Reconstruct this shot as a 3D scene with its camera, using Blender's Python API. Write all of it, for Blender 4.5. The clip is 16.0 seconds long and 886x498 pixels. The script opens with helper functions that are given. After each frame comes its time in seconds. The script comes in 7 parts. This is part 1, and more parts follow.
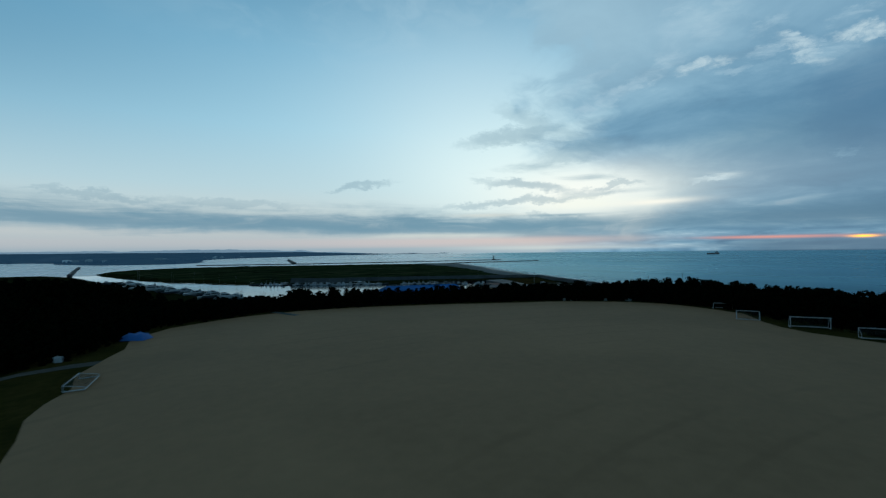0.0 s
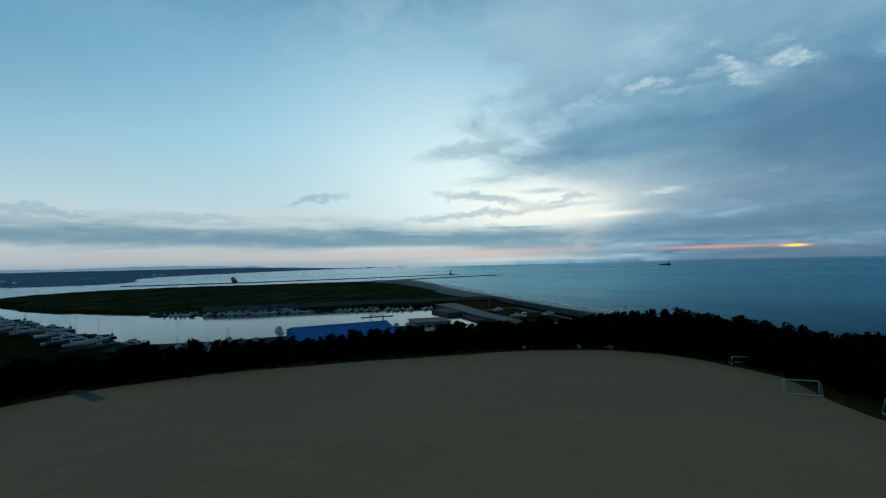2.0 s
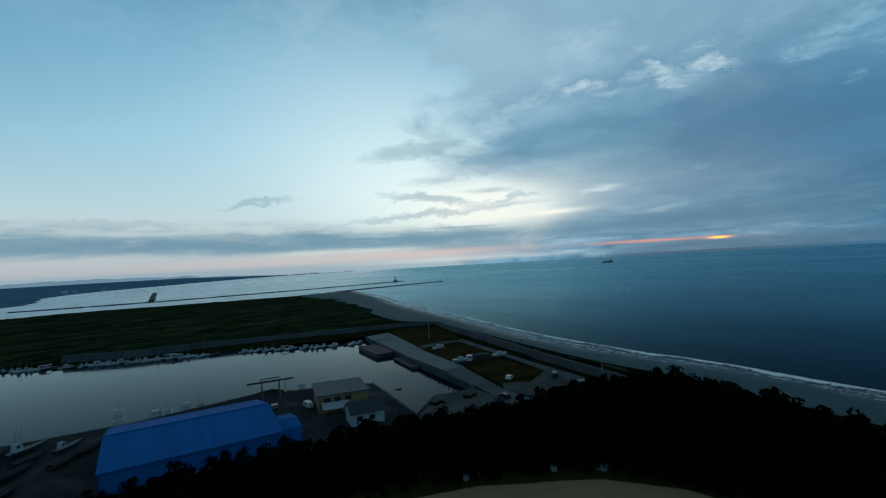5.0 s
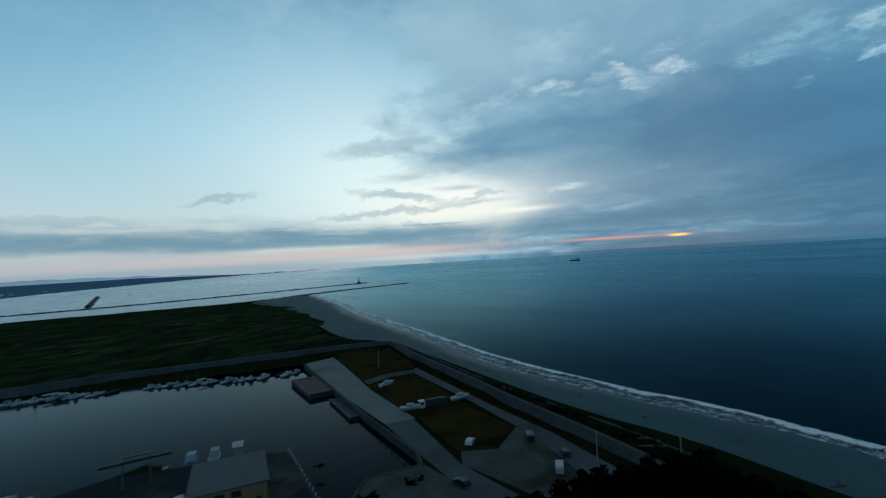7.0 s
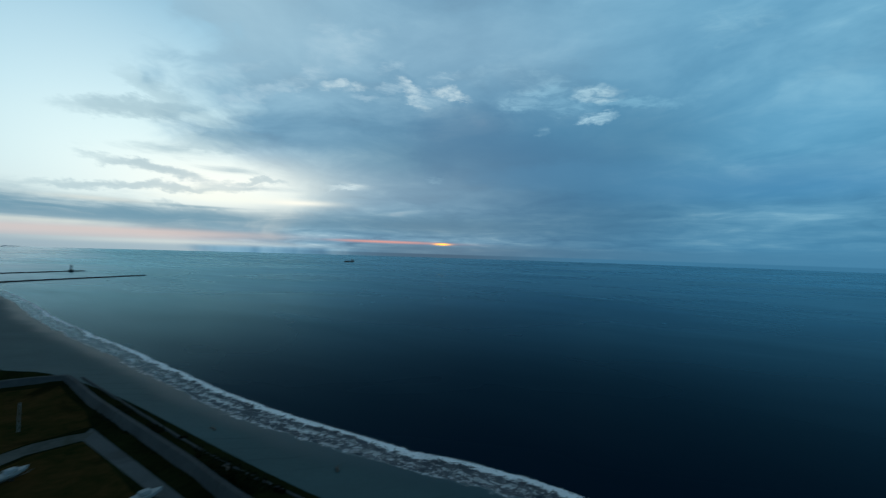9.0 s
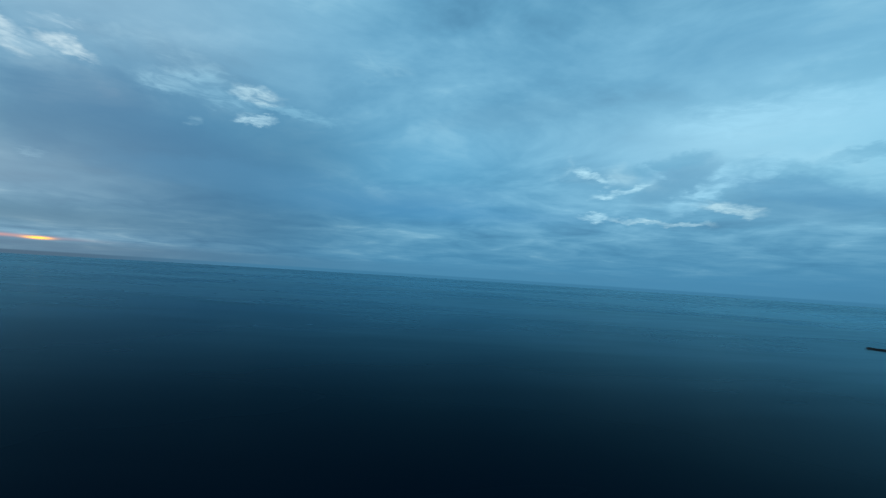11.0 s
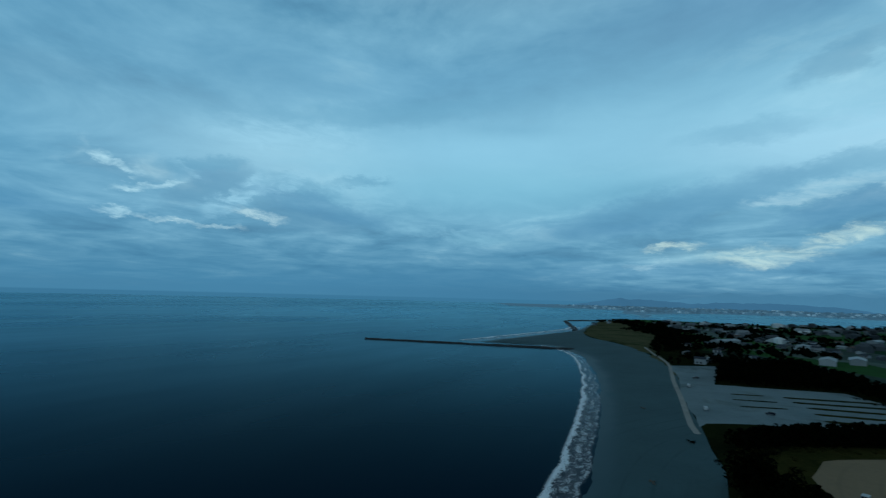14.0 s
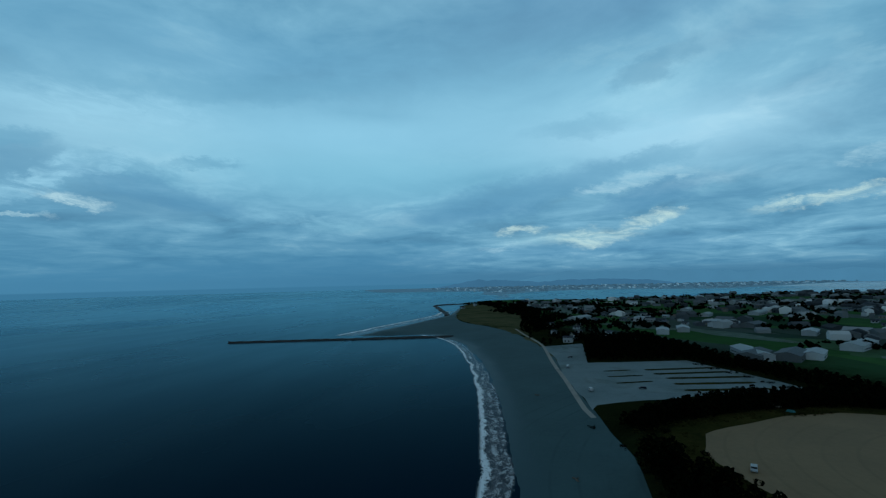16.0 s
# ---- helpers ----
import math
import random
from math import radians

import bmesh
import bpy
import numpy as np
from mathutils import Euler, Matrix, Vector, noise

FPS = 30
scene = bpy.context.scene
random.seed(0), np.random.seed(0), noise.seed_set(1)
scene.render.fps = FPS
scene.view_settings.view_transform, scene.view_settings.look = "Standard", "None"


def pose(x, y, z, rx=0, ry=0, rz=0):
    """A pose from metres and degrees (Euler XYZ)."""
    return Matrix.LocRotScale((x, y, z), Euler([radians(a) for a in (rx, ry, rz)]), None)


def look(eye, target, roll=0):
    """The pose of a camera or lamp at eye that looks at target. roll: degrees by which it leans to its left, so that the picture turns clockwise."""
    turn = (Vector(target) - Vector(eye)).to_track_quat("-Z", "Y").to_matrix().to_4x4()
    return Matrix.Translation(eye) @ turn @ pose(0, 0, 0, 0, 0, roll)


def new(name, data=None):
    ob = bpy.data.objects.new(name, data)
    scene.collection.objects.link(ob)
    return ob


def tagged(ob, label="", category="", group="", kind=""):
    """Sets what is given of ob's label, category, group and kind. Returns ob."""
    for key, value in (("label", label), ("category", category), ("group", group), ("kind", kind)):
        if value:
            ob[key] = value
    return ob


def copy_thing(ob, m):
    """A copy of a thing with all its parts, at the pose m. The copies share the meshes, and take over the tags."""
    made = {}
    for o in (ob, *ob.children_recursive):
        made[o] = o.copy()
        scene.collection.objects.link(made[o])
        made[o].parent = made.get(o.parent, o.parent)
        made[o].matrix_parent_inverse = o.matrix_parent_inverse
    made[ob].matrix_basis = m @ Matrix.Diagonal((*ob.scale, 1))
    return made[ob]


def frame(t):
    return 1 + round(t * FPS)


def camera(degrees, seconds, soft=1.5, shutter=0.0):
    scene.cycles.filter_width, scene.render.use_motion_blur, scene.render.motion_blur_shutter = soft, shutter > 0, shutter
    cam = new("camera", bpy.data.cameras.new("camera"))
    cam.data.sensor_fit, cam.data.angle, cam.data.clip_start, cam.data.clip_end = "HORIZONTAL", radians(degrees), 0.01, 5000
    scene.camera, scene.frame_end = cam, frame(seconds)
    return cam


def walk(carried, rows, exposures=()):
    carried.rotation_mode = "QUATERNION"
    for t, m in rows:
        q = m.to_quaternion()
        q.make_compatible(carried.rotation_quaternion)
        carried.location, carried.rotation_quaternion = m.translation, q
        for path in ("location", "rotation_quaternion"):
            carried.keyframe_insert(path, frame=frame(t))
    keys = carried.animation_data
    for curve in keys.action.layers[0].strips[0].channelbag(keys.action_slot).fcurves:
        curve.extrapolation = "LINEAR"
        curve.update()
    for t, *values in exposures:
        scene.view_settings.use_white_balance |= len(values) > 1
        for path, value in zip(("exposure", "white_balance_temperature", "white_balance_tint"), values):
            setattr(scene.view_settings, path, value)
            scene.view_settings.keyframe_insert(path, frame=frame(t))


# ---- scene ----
from mathutils.geometry import delaunay_2d_cdt

# ------------------------------------------------------------------ camera
cam = camera(87.13, 16.0, soft=1.25, shutter=0.4)
# seconds, place, heading clockwise from north, tilt up, lean
FLIGHT = [
    (0.0, -42.35, 57.86, 25.15, 42.50, 0.25, -0.60),
    (0.5, -34.37, 64.55, 26.67, 43.98, 0.96, 0.49),
    (1.0, -26.48, 70.98, 28.03, 45.60, 1.71, 0.61),
    (1.5, -15.55, 77.40, 29.41, 46.67, 1.80, -0.64),
    (2.0, -2.24, 84.02, 29.97, 47.50, 1.75, -1.32),
    (2.5, 5.91, 88.15, 31.58, 48.87, 1.66, -1.33),
    (3.0, 13.02, 92.63, 33.38, 50.56, 1.54, -1.10),
    (3.5, 20.34, 96.91, 35.08, 52.14, 1.57, -1.50),
    (4.0, 26.71, 100.84, 37.53, 52.89, 1.41, -1.51),
    (4.2, 29.35, 101.98, 38.74, 53.02, 1.48, -2.42),
    (4.9, 39.44, 108.08, 41.67, 53.84, 1.58, -3.16),
    (5.6, 51.16, 114.96, 43.80, 54.75, 1.75, -3.54),
    (6.3, 63.77, 120.73, 46.16, 56.07, 1.56, -3.56),
    (6.5, 67.35, 122.30, 47.47, 56.34, 1.32, -3.76),
    (7.0, 76.56, 125.30, 48.97, 57.69, 1.04, -3.40),
    (7.5, 86.30, 128.43, 50.38, 63.48, 0.66, -1.22),
    (8.0, 96.08, 132.25, 51.67, 70.23, 0.68, -0.05),
    (8.2, 99.74, 133.84, 52.10, 72.75, 0.68, 0.22),
    (8.9, 116.30, 137.76, 53.88, 83.05, 0.48, 1.59),
    (9.6, 134.02, 137.97, 54.62, 95.43, 0.42, 2.68),
    (10.3, 145.28, 133.40, 52.64, 109.96, 1.35, 3.30),
    (10.5, 147.05, 131.67, 51.74, 114.64, 1.80, 3.43),
    (11.0, 150.77, 126.08, 48.72, 125.58, 3.07, 3.62),
    (11.5, 153.31, 118.65, 47.71, 135.98, 4.18, 3.98),
    (12.0, 156.33, 109.96, 48.93, 146.61, 5.26, 3.33),
    (12.5, 160.67, 100.97, 51.42, 156.29, 5.44, 2.55),
    (13.0, 167.31, 94.86, 53.22, 164.97, 5.35, 2.40),
    (13.5, 173.56, 92.13, 54.27, 171.97, 5.47, 1.66),
    (14.0, 178.54, 90.09, 56.69, 179.03, 5.76, 1.47),
    (14.5, 183.16, 87.49, 58.87, 185.06, 5.88, 1.02),
    (15.0, 189.18, 82.96, 60.97, 189.80, 5.37, -0.19),
    (15.5, 193.32, 78.41, 63.14, 193.42, 4.67, -1.10),
    (16.0, 193.83, 72.77, 63.55, 195.84, 4.05, -1.32),
]


def flown(x, y, z, heading, tilt, lean):
    return pose(x, y, z) @ pose(0, 0, 0, 0, 0, -heading) @ pose(0, 0, 0, 90 + tilt) @ pose(0, 0, 0, 0, 0, lean)


walk(cam, [(t, flown(*r)) for t, *r in FLIGHT], exposures=[(0.0, 0.0), (8.2, 0.0), (10.4, 0.22), (11.3, 0.2), (12.8, 0.05), (16.0, 0.05)])


# ------------------------------------------------------------------ node helpers
def lin(r, g, b):
    return tuple(((c / 255 + 0.055) / 1.055) ** 2.4 if c > 10 else c / 255 / 12.92 for c in (r, g, b)) + (1.0,)


class S:
    """A number in a node tree, with arithmetic."""

    def __init__(self, tree, out):
        self.tree, self.out = tree, out

    def op(self, kind, *others, clamp=False):
        node = self.tree.nodes.new("ShaderNodeMath")
        node.operation, node.use_clamp = kind, clamp
        for i, v in enumerate((self, *others)):
            if isinstance(v, S):
                self.tree.links.new(v.out, node.inputs[i])
            else:
                node.inputs[i].default_value = v
        return S(self.tree, node.outputs[0])

    def __add__(self, o): return self.op("ADD", o)
    def __sub__(self, o): return self.op("SUBTRACT", o)
    def __mul__(self, o): return self.op("MULTIPLY", o)
    def __truediv__(self, o): return self.op("DIVIDE", o)

    def flip(self): return self.op("MULTIPLY", -1).op("ADD", 1)

    def step(self, a, b):
        """0 below a, 1 above b, smooth between (a above b turns it round)."""
        node = self.tree.nodes.new("ShaderNodeMapRange")
        node.interpolation_type = "SMOOTHSTEP"
        self.tree.links.new(self.out, node.inputs[0])
        lo, hi, f, t = (a, b, 0, 1) if a < b else (b, a, 1, 0)
        for i, v in enumerate((lo, hi, f, t)):
            node.inputs[1 + i].default_value = v
        return S(self.tree, node.outputs[0])


def noise_tex(tree, vec, scale, detail=4.0, rough=0.55, warp=0.0, kind="ShaderNodeTexNoise"):
    node = tree.nodes.new(kind)
    node.inputs["Scale"].default_value = scale
    if "Detail" in node.inputs:
        node.inputs["Detail"].default_value, node.inputs["Roughness"].default_value = detail, rough
    if "Distortion" in node.inputs:
        node.inputs["Distortion"].default_value = warp
    if vec is not None:
        tree.links.new(vec, node.inputs["Vector"])
    return S(tree, node.outputs[0])


def combine(tree, x, y, z=0.0):
    node = tree.nodes.new("ShaderNodeCombineXYZ")
    for i, v in enumerate((x, y, z)):
        if isinstance(v, S):
            tree.links.new(v.out, node.inputs[i])
        else:
            node.inputs[i].default_value = v
    return node.outputs[0]


def mix(tree, fac, a, b, blend="MIX"):
    """Colours: sockets or tuples."""
    node = tree.nodes.new("ShaderNodeMix")
    node.data_type, node.blend_type = "RGBA", blend
    for i, v in ((0, fac), (6, a), (7, b)):
        if isinstance(v, S):
            tree.links.new(v.out, node.inputs[i])
        elif isinstance(v, (tuple, float, int)):
            node.inputs[i].default_value = v
        else:
            tree.links.new(v, node.inputs[i])
    return node.outputs[2]


def ramp(tree, fac, stops):
    node = tree.nodes.new("ShaderNodeValToRGB")
    el = node.color_ramp.elements
    while len(el) < len(stops):
        el.new(0.5)
    for e, (p, c) in zip(el, stops):
        e.position, e.color = p, c
    tree.links.new(fac.out, node.inputs[0])
    return node.outputs[0]


# ------------------------------------------------------------------ sky and sun
SUN_HEADING, SUN_HEIGHT = 84.5, 1.0
world = bpy.data.worlds.new("dusk_sky")
scene.world = world
world.use_nodes = True
W = world.node_tree
W.nodes.clear()
coord = W.nodes.new("ShaderNodeTexCoord")
split = W.nodes.new("ShaderNodeSeparateXYZ")
W.links.new(coord.outputs["Generated"], split.inputs[0])
dx, dy, dz = (S(W, o) for o in split.outputs)
az = dx.op("ARCTAN2", dy) * 57.2958          # heading, clockwise from north, -180 to 180
az = az + az.op("LESS_THAN", -60.0) * 360.0
el = dz.op("ARCSINE") * 57.2958
elp = el.op("MAXIMUM", 0.0)
# long thin layers near the horizon
bands = noise_tex(W, combine(W, az * 0.035, el * 0.55), 1.0, 5.0, 0.6, 0.6)
shred = noise_tex(W, combine(W, az * 0.12, el * 0.75), 1.0, 6.0, 0.65, 0.8)


def reach(a, e, wa, we, tilt):
    """Squared distance from the middle of a sheared ellipse, 1 at its rim."""
    p = az.op("MULTIPLY_ADD", 1 / wa, -a / wa)
    q = el.op("MULTIPLY_ADD", 1 / we, (a * tilt - e) / we)
    if tilt:
        q = az.op("MULTIPLY_ADD", -tilt / we, q)
    return p.op("MULTIPLY_ADD", p, q * q)


def spot(a, e, wa, we, tilt=0.0):
    """A soft patch of sky round a heading and a height, in degrees."""
    return (reach(a, e, wa, we, tilt) * -1.0).op("EXPONENT")


# cloud texture in sheared sky coordinates, softly warped
su, sv = az * 0.07 + el * 0.03, el * 0.13 - az * 0.012
w1 = noise_tex(W, combine(W, su, sv), 1.3, 3.0) - 0.5
w2 = noise_tex(W, combine(W, sv + 4.7, su), 1.3, 3.0) - 0.5
wp = combine(W, su + w1 * 0.9, sv + w2 * 0.9)
big = noise_tex(W, wp, 1.0, 4.0, 0.5)
fine = noise_tex(W, wp, 3.1, 6.0, 0.58)
lump = big * 0.6 + fine * 0.4
# the underside of a level deck, drawn together towards the horizon
far = (elp * 0.01745 + 0.1).op("POWER", -1.0)
deck = noise_tex(W, combine(W, dx * far + 3.0, dy * far), 1.5, 7.0, 0.6, 0.5)
swirl = noise_tex(W, combine(W, dx * far, dy * far + 7.0), 0.55, 5.0, 0.55, 1.0)


def patch(a, e, wa, we, tilt=0.0, rag=1.0, soft=0.5, tex=None):
    """A cloud or a rent in the cloud with a ragged edge, 0 to 1."""
    r = reach(a, e, wa, we, tilt).op("SQRT")
    return ((lump if tex is None else tex).op("MULTIPLY_ADD", 4.0 * rag, 1.0 - 2.0 * rag) - r).step(0.0, soft * 2)


def lay(sky, mask, k, col):
    return mix(W, mask * k, sky, lin(*col))


# a finer warp, which frays the ends of wisps
fr1 = noise_tex(W, combine(W, az * 0.22, el * 0.42, 1.7), 1.0, 6.0, 0.68) - 0.5
fr2 = noise_tex(W, combine(W, az * 0.26, el * 0.5, 6.1), 1.0, 6.0, 0.7) - 0.5
fray_a, fray_e = az + fr1 * 6.5, el + fr2 * 3.4
grain = noise_tex(W, combine(W, az * 0.3 + el * 0.2, el * 0.9), 1.0, 6.0, 0.68, 1.0).step(0.34, 0.68) * 0.85 + 0.15


def local(a, e, half, thick, turn):
    """Squared distance from the middle of a turned ellipse, 1 at its rim."""
    c, s = math.cos(radians(turn)), math.sin(radians(turn))
    p = fray_a.op("MULTIPLY_ADD", c / half, fray_e.op("MULTIPLY_ADD", s / half, -(a * c + e * s) / half))
    q = fray_a.op("MULTIPLY_ADD", -s / thick, fray_e.op("MULTIPLY_ADD", c / thick, (a * s - e * c) / thick))
    return p.op("MULTIPLY_ADD", p, q * q)


def streak(mask, a, e, half, thick, turn, k):
    """One more frayed streak in a mask: heading, height, half its length and thickness, turn, strength."""
    m = local(a, e, half, thick, turn).step(3.6, 0.0) * (k * 0.9)
    return m if mask is None else mask.op("MAXIMUM", m)


def glow(sky, a, e, wa, we, k, col):
    return lay(sky, spot(a, e, wa, we), k, col)


# clear dusk sky to the north, from the horizon up
unit = el * (1 / 45.0)
clear = ramp(W, unit, [(0.0, lin(150, 172, 185)), (0.05, lin(190, 199, 201)), (0.1, lin(198, 212, 213)), (0.17, lin(184, 213, 222)),
                       (0.32, lin(160, 206, 226)), (0.5, lin(128, 182, 210)), (0.7, lin(92, 146, 178)), (1.0, lin(70, 112, 140))])
clear = mix(W, (az - 30.0).step(4.0, -52.0) * el.step(3.0, 22.0) * 0.75, clear, lin(74, 132, 166))
clear = lay(clear, spot(50, 10, 15, 8), 0.9, (226, 248, 248))
clear = lay(clear, spot(46, 19, 17, 9), 0.4, (204, 232, 242))
clear = lay(clear, spot(40, 27, 26, 5) * lump.step(0.42, 0.65), 0.35, (176, 208, 224))
# the deck of grey-blue cloud over the sea
tone = (deck * 0.45 + swirl * 0.35 + lump * 0.2 - 0.5) * (az.step(95.0, 130.0) * -0.6 + 3.4) + 0.5
under = ramp(W, tone, [(0.1, lin(72, 118, 150)), (0.4, lin(98, 148, 178)), (0.64, lin(124, 170, 196)), (0.86, lin(160, 198, 216)), (1.0, lin(192, 216, 228))])
under = glow(under, 60, 24, 16, 9, 0.7, (168, 202, 218))
under = glow(under, 92, 24, 20, 7, 0.7, (140, 176, 198))
under = glow(under, 208, 19, 24, 8, 0.65, (158, 204, 226))
under = glow(under, 92, 13.5, 15, 5, 0.75, (66, 112, 148))
under = glow(under, 99, 9, 15, 7, 0.75, (62, 104, 138))
under = glow(under, 112, 24, 26, 8, 0.3, (110, 162, 194))
under = glow(under, 118, 13, 22, 5, 0.55, (94, 158, 194))
under = glow(under, 80, 8, 14, 4.4, 0.72, (122, 154, 176))
under = glow(under, 78, 11.5, 9, 2.6, 0.5, (100, 144, 168))
under = glow(under, 180, 17, 28, 5.5, 0.85, (152, 200, 224))
under = glow(under, 172, 25, 40, 4, 0.4, (116, 168, 200))
under = glow(under, 150, 15, 13, 6, 0.4, (150, 192, 216))
under = glow(under, 222, 15.5, 14, 3.6, 0.8, (178, 214, 234))
under = glow(under, 160, 15.5, 11, 3.4, 0.55, (172, 208, 226))
under = glow(under, 186, 14, 16, 2.2, 0.6, (144, 194, 216))
under = glow(under, 107, 13.5, 10, 4.5, 0.7, (76, 124, 156))
under = glow(under, 66, 6.5, 6, 3.0, 0.6, (146, 182, 194))
under = glow(under, 190, 12, 24, 3, 0.5, (128, 184, 208))
under = glow(under, 216, 30, 22, 4, 0.5, (112, 150, 182))
under = glow(under, 120, 7.6, 16, 1.8, 0.75, (72, 134, 176))
# where the deck begins: a ragged edge, open low down towards the bright gap
edge = az - 55.5 + (big - 0.5) * 26.0 + (fine - 0.5) * 14.0 - spot(62, 6.0, 30, 4.0) * 11.0 + el.step(18.0, 32.0) * 1.5
cover = edge.step(-5.0, 6.0)
sky = mix(W, cover, clear, under)
# bright gap under the deck, with shreds of cloud in it
sky = lay(sky, spot(59, 6.8, 11, 3.2), 0.95, (250, 254, 246))
sky = lay(sky, patch(59, 5.4, 10, 1.5, 0.03, 0.5, 0.5, shred), 0.9, (246, 251, 240))
sky = lay(sky, spot(67, 5.25, 3.8, 0.32, 0.02), 1.0, (252, 252, 240))
for a, e, wa, we, tilt, k in ((54, 9.9, 7, 0.9, 0.02, 0.5), (60, 8.3, 5, 0.5, 0.02, 0.5), (58, 4.2, 9, 0.3, 0.0, 0.7), (63, 6.6, 5, 0.4, 0.02, 0.4)):
    sky = lay(sky, patch(a, e, wa, we, tilt, 0.55, 0.6, shred), k, (122, 160, 178))
sky = lay(sky, spot(73, 7.6, 1.9, 0.35, 0.03) * shred.step(0.35, 0.55), 0.9, (214, 230, 232))
# the dark bank low over the northern horizon, and the pale pink air below it
lift = (bands - 0.5) * 3.0 + (lump - 0.5) * 2.4 + (shred - 0.5) * 1.6 + spot(38, 5, 20, 30) * 0.7
bank = el - 2.6 - lift + (az - 36.0) * 0.035
sky = mix(W, bank.step(-1.7, -0.5) * bank.step(2.8, 0.0) * az.step(74.0, 54.0) * (shred * 0.9 + 0.25), sky, lin(116, 156, 176))
sky = mix(W, bank.step(-1.0, -0.2) * bank.step(1.5, 0.0) * az.step(72.0, 50.0) * 0.5, sky, lin(92, 136, 160))
sky = lay(sky, spot(48, 3.1, 30, 0.8) * shred.step(0.2, 0.6), 0.75, (112, 152, 172))
sky = lay(sky, spot(82, 3.2, 16, 1.3), 0.9, (86, 128, 154))
sky = lay(sky, spot(42, 1.9, 9, 0.3) + spot(48, 4.3, 4, 0.25), 0.7, (212, 218, 212))
sky = mix(W, el.step(0.3, 0.6) * el.step(1.9, 1.2) * az.step(70.0, 52.0) * (az.step(8.0, 42.0) * 0.5 + 0.25), sky, lin(202, 194, 194))
sky = lay(sky, spot(54, 1.25, 14, 0.45), 0.35, (222, 196, 186))
# hazy air on the horizon
low = el.step(1.0, 0.1)
sky = mix(W, low * az.step(66.0, 40.0) * 0.7, sky, lin(150, 172, 184))
sky = lay(sky, spot(56, 0.3, 12, 0.28), 0.8, (206, 214, 212))
sky = mix(W, el.step(1.6, 0.4) * (az - 66.0).step(0.0, 14.0) * 0.85, sky, lin(84, 120, 144))
# the slit of fire where the sun goes down
sky = mix(W, spot(77.5, 1.1, 7.0, 0.15, -0.004) * az.step(68.0, 74.0) * 0.85, sky, lin(226, 158, 146))
sky = mix(W, spot(84.6, 1.0, 0.85, 0.11), sky, (2.6, 1.1, 0.12, 1))
# broken bright places
light = noise_tex(W, wp, 2.6, 6.0, 0.58) * 0.55 + deck * 0.3 + shred * 0.15
sky = lay(sky, patch(72, 22.5, 6.9, 2.9, 0.1, 1.3, 0.9, light), 0.33, (178, 206, 220))
sky = lay(sky, patch(96, 23, 9.2, 2.4, 0.2, 1.3, 0.9, light), 0.28, (164, 198, 216))
sky = lay(sky, patch(145.5, 12.2, 7.5, 1.9, -0.12, 1.3, 0.9, light), 0.55, (202, 226, 234))
sky = lay(sky, patch(163, 12.3, 10.3, 2.6, -0.05, 1.3, 0.9, light), 0.44, (178, 212, 228))
sky = lay(sky, patch(226, 10.4, 13.8, 1.1, 0.05, 1.3, 0.9, light), 0.47, (184, 210, 224))
sky = lay(sky, patch(226, 15.6, 9.2, 1.9, 0.1, 1.3, 0.9, light), 0.44, (196, 224, 238))
sky = lay(sky, patch(235, 18, 6.9, 2.4, 0.1, 1.3, 0.9, light), 0.39, (190, 218, 234))
sky = lay(sky, patch(186, 6.8, 11.5, 1.2, 0.0, 1.3, 0.9, light), 0.28, (132, 182, 200))
# darker layers between them
sky = lay(sky, patch(151, 12.6, 5.0, 2.0, -0.05, 0.6, 0.7), 0.48, (92, 140, 174))
sky = lay(sky, patch(165, 9.0, 8, 1.6, -0.04, 0.6, 0.7), 0.48, (88, 140, 174))
sky = lay(sky, patch(201, 12.6, 13, 1.5, 0.12, 0.6, 0.7), 0.42, (96, 152, 182))
sky = lay(sky, patch(229, 24, 12, 3.0, 0.1, 0.6, 0.7), 0.39, (94, 136, 170))
sky = lay(sky, patch(157, 24.5, 15, 3.6, 0.0, 0.6, 0.7), 0.33, (98, 146, 176))
sky = lay(sky, patch(210, 21.5, 9, 1.6, 0.12, 0.6, 0.7), 0.27, (112, 160, 190))
sky = lay(sky, patch(136, 7.4, 13, 0.8, 0.0, 0.6, 0.7), 0.36, (78, 134, 174))
sky = lay(sky, patch(203, 8.3, 14, 1.3, 0.06, 0.6, 0.7), 0.51, (82, 134, 170))
sky = lay(sky, patch(226, 8.3, 12, 0.9, 0.06, 0.6, 0.7), 0.48, (80, 132, 168))
sky = lay(sky, patch(192, 4.4, 22, 1.1, -0.01, 0.6, 0.7), 0.36, (76, 132, 168))
sky = lay(sky, patch(188, 20, 14, 1.5, -0.05, 0.6, 0.7), 0.24, (98, 150, 180))
m = None
m = streak(m, 51.2, 13.7, 4.4, 0.65, 8, 0.58)
m = streak(m, 54.7, 14.7, 3.8, 0.80, -26, 0.40)
m = streak(m, 58.9, 11.5, 3.0, 0.80, 10, 0.43)
m = streak(m, 52.9, 7.8, 4.0, 0.42, -7, 0.61)
m = streak(m, 52.0, 5.9, 6.5, 0.34, 3, 0.54)
m = streak(m, 62.6, 7.3, 2.1, 0.24, 4, 0.50)
m = streak(m, 56.2, 3.9, 2.3, 0.26, -7, 0.50)
m = streak(m, 60.3, 6.6, 2.7, 0.32, 0, 0.43)
m = streak(m, 32.8, 7.9, 3.0, 0.26, 7, 0.50)
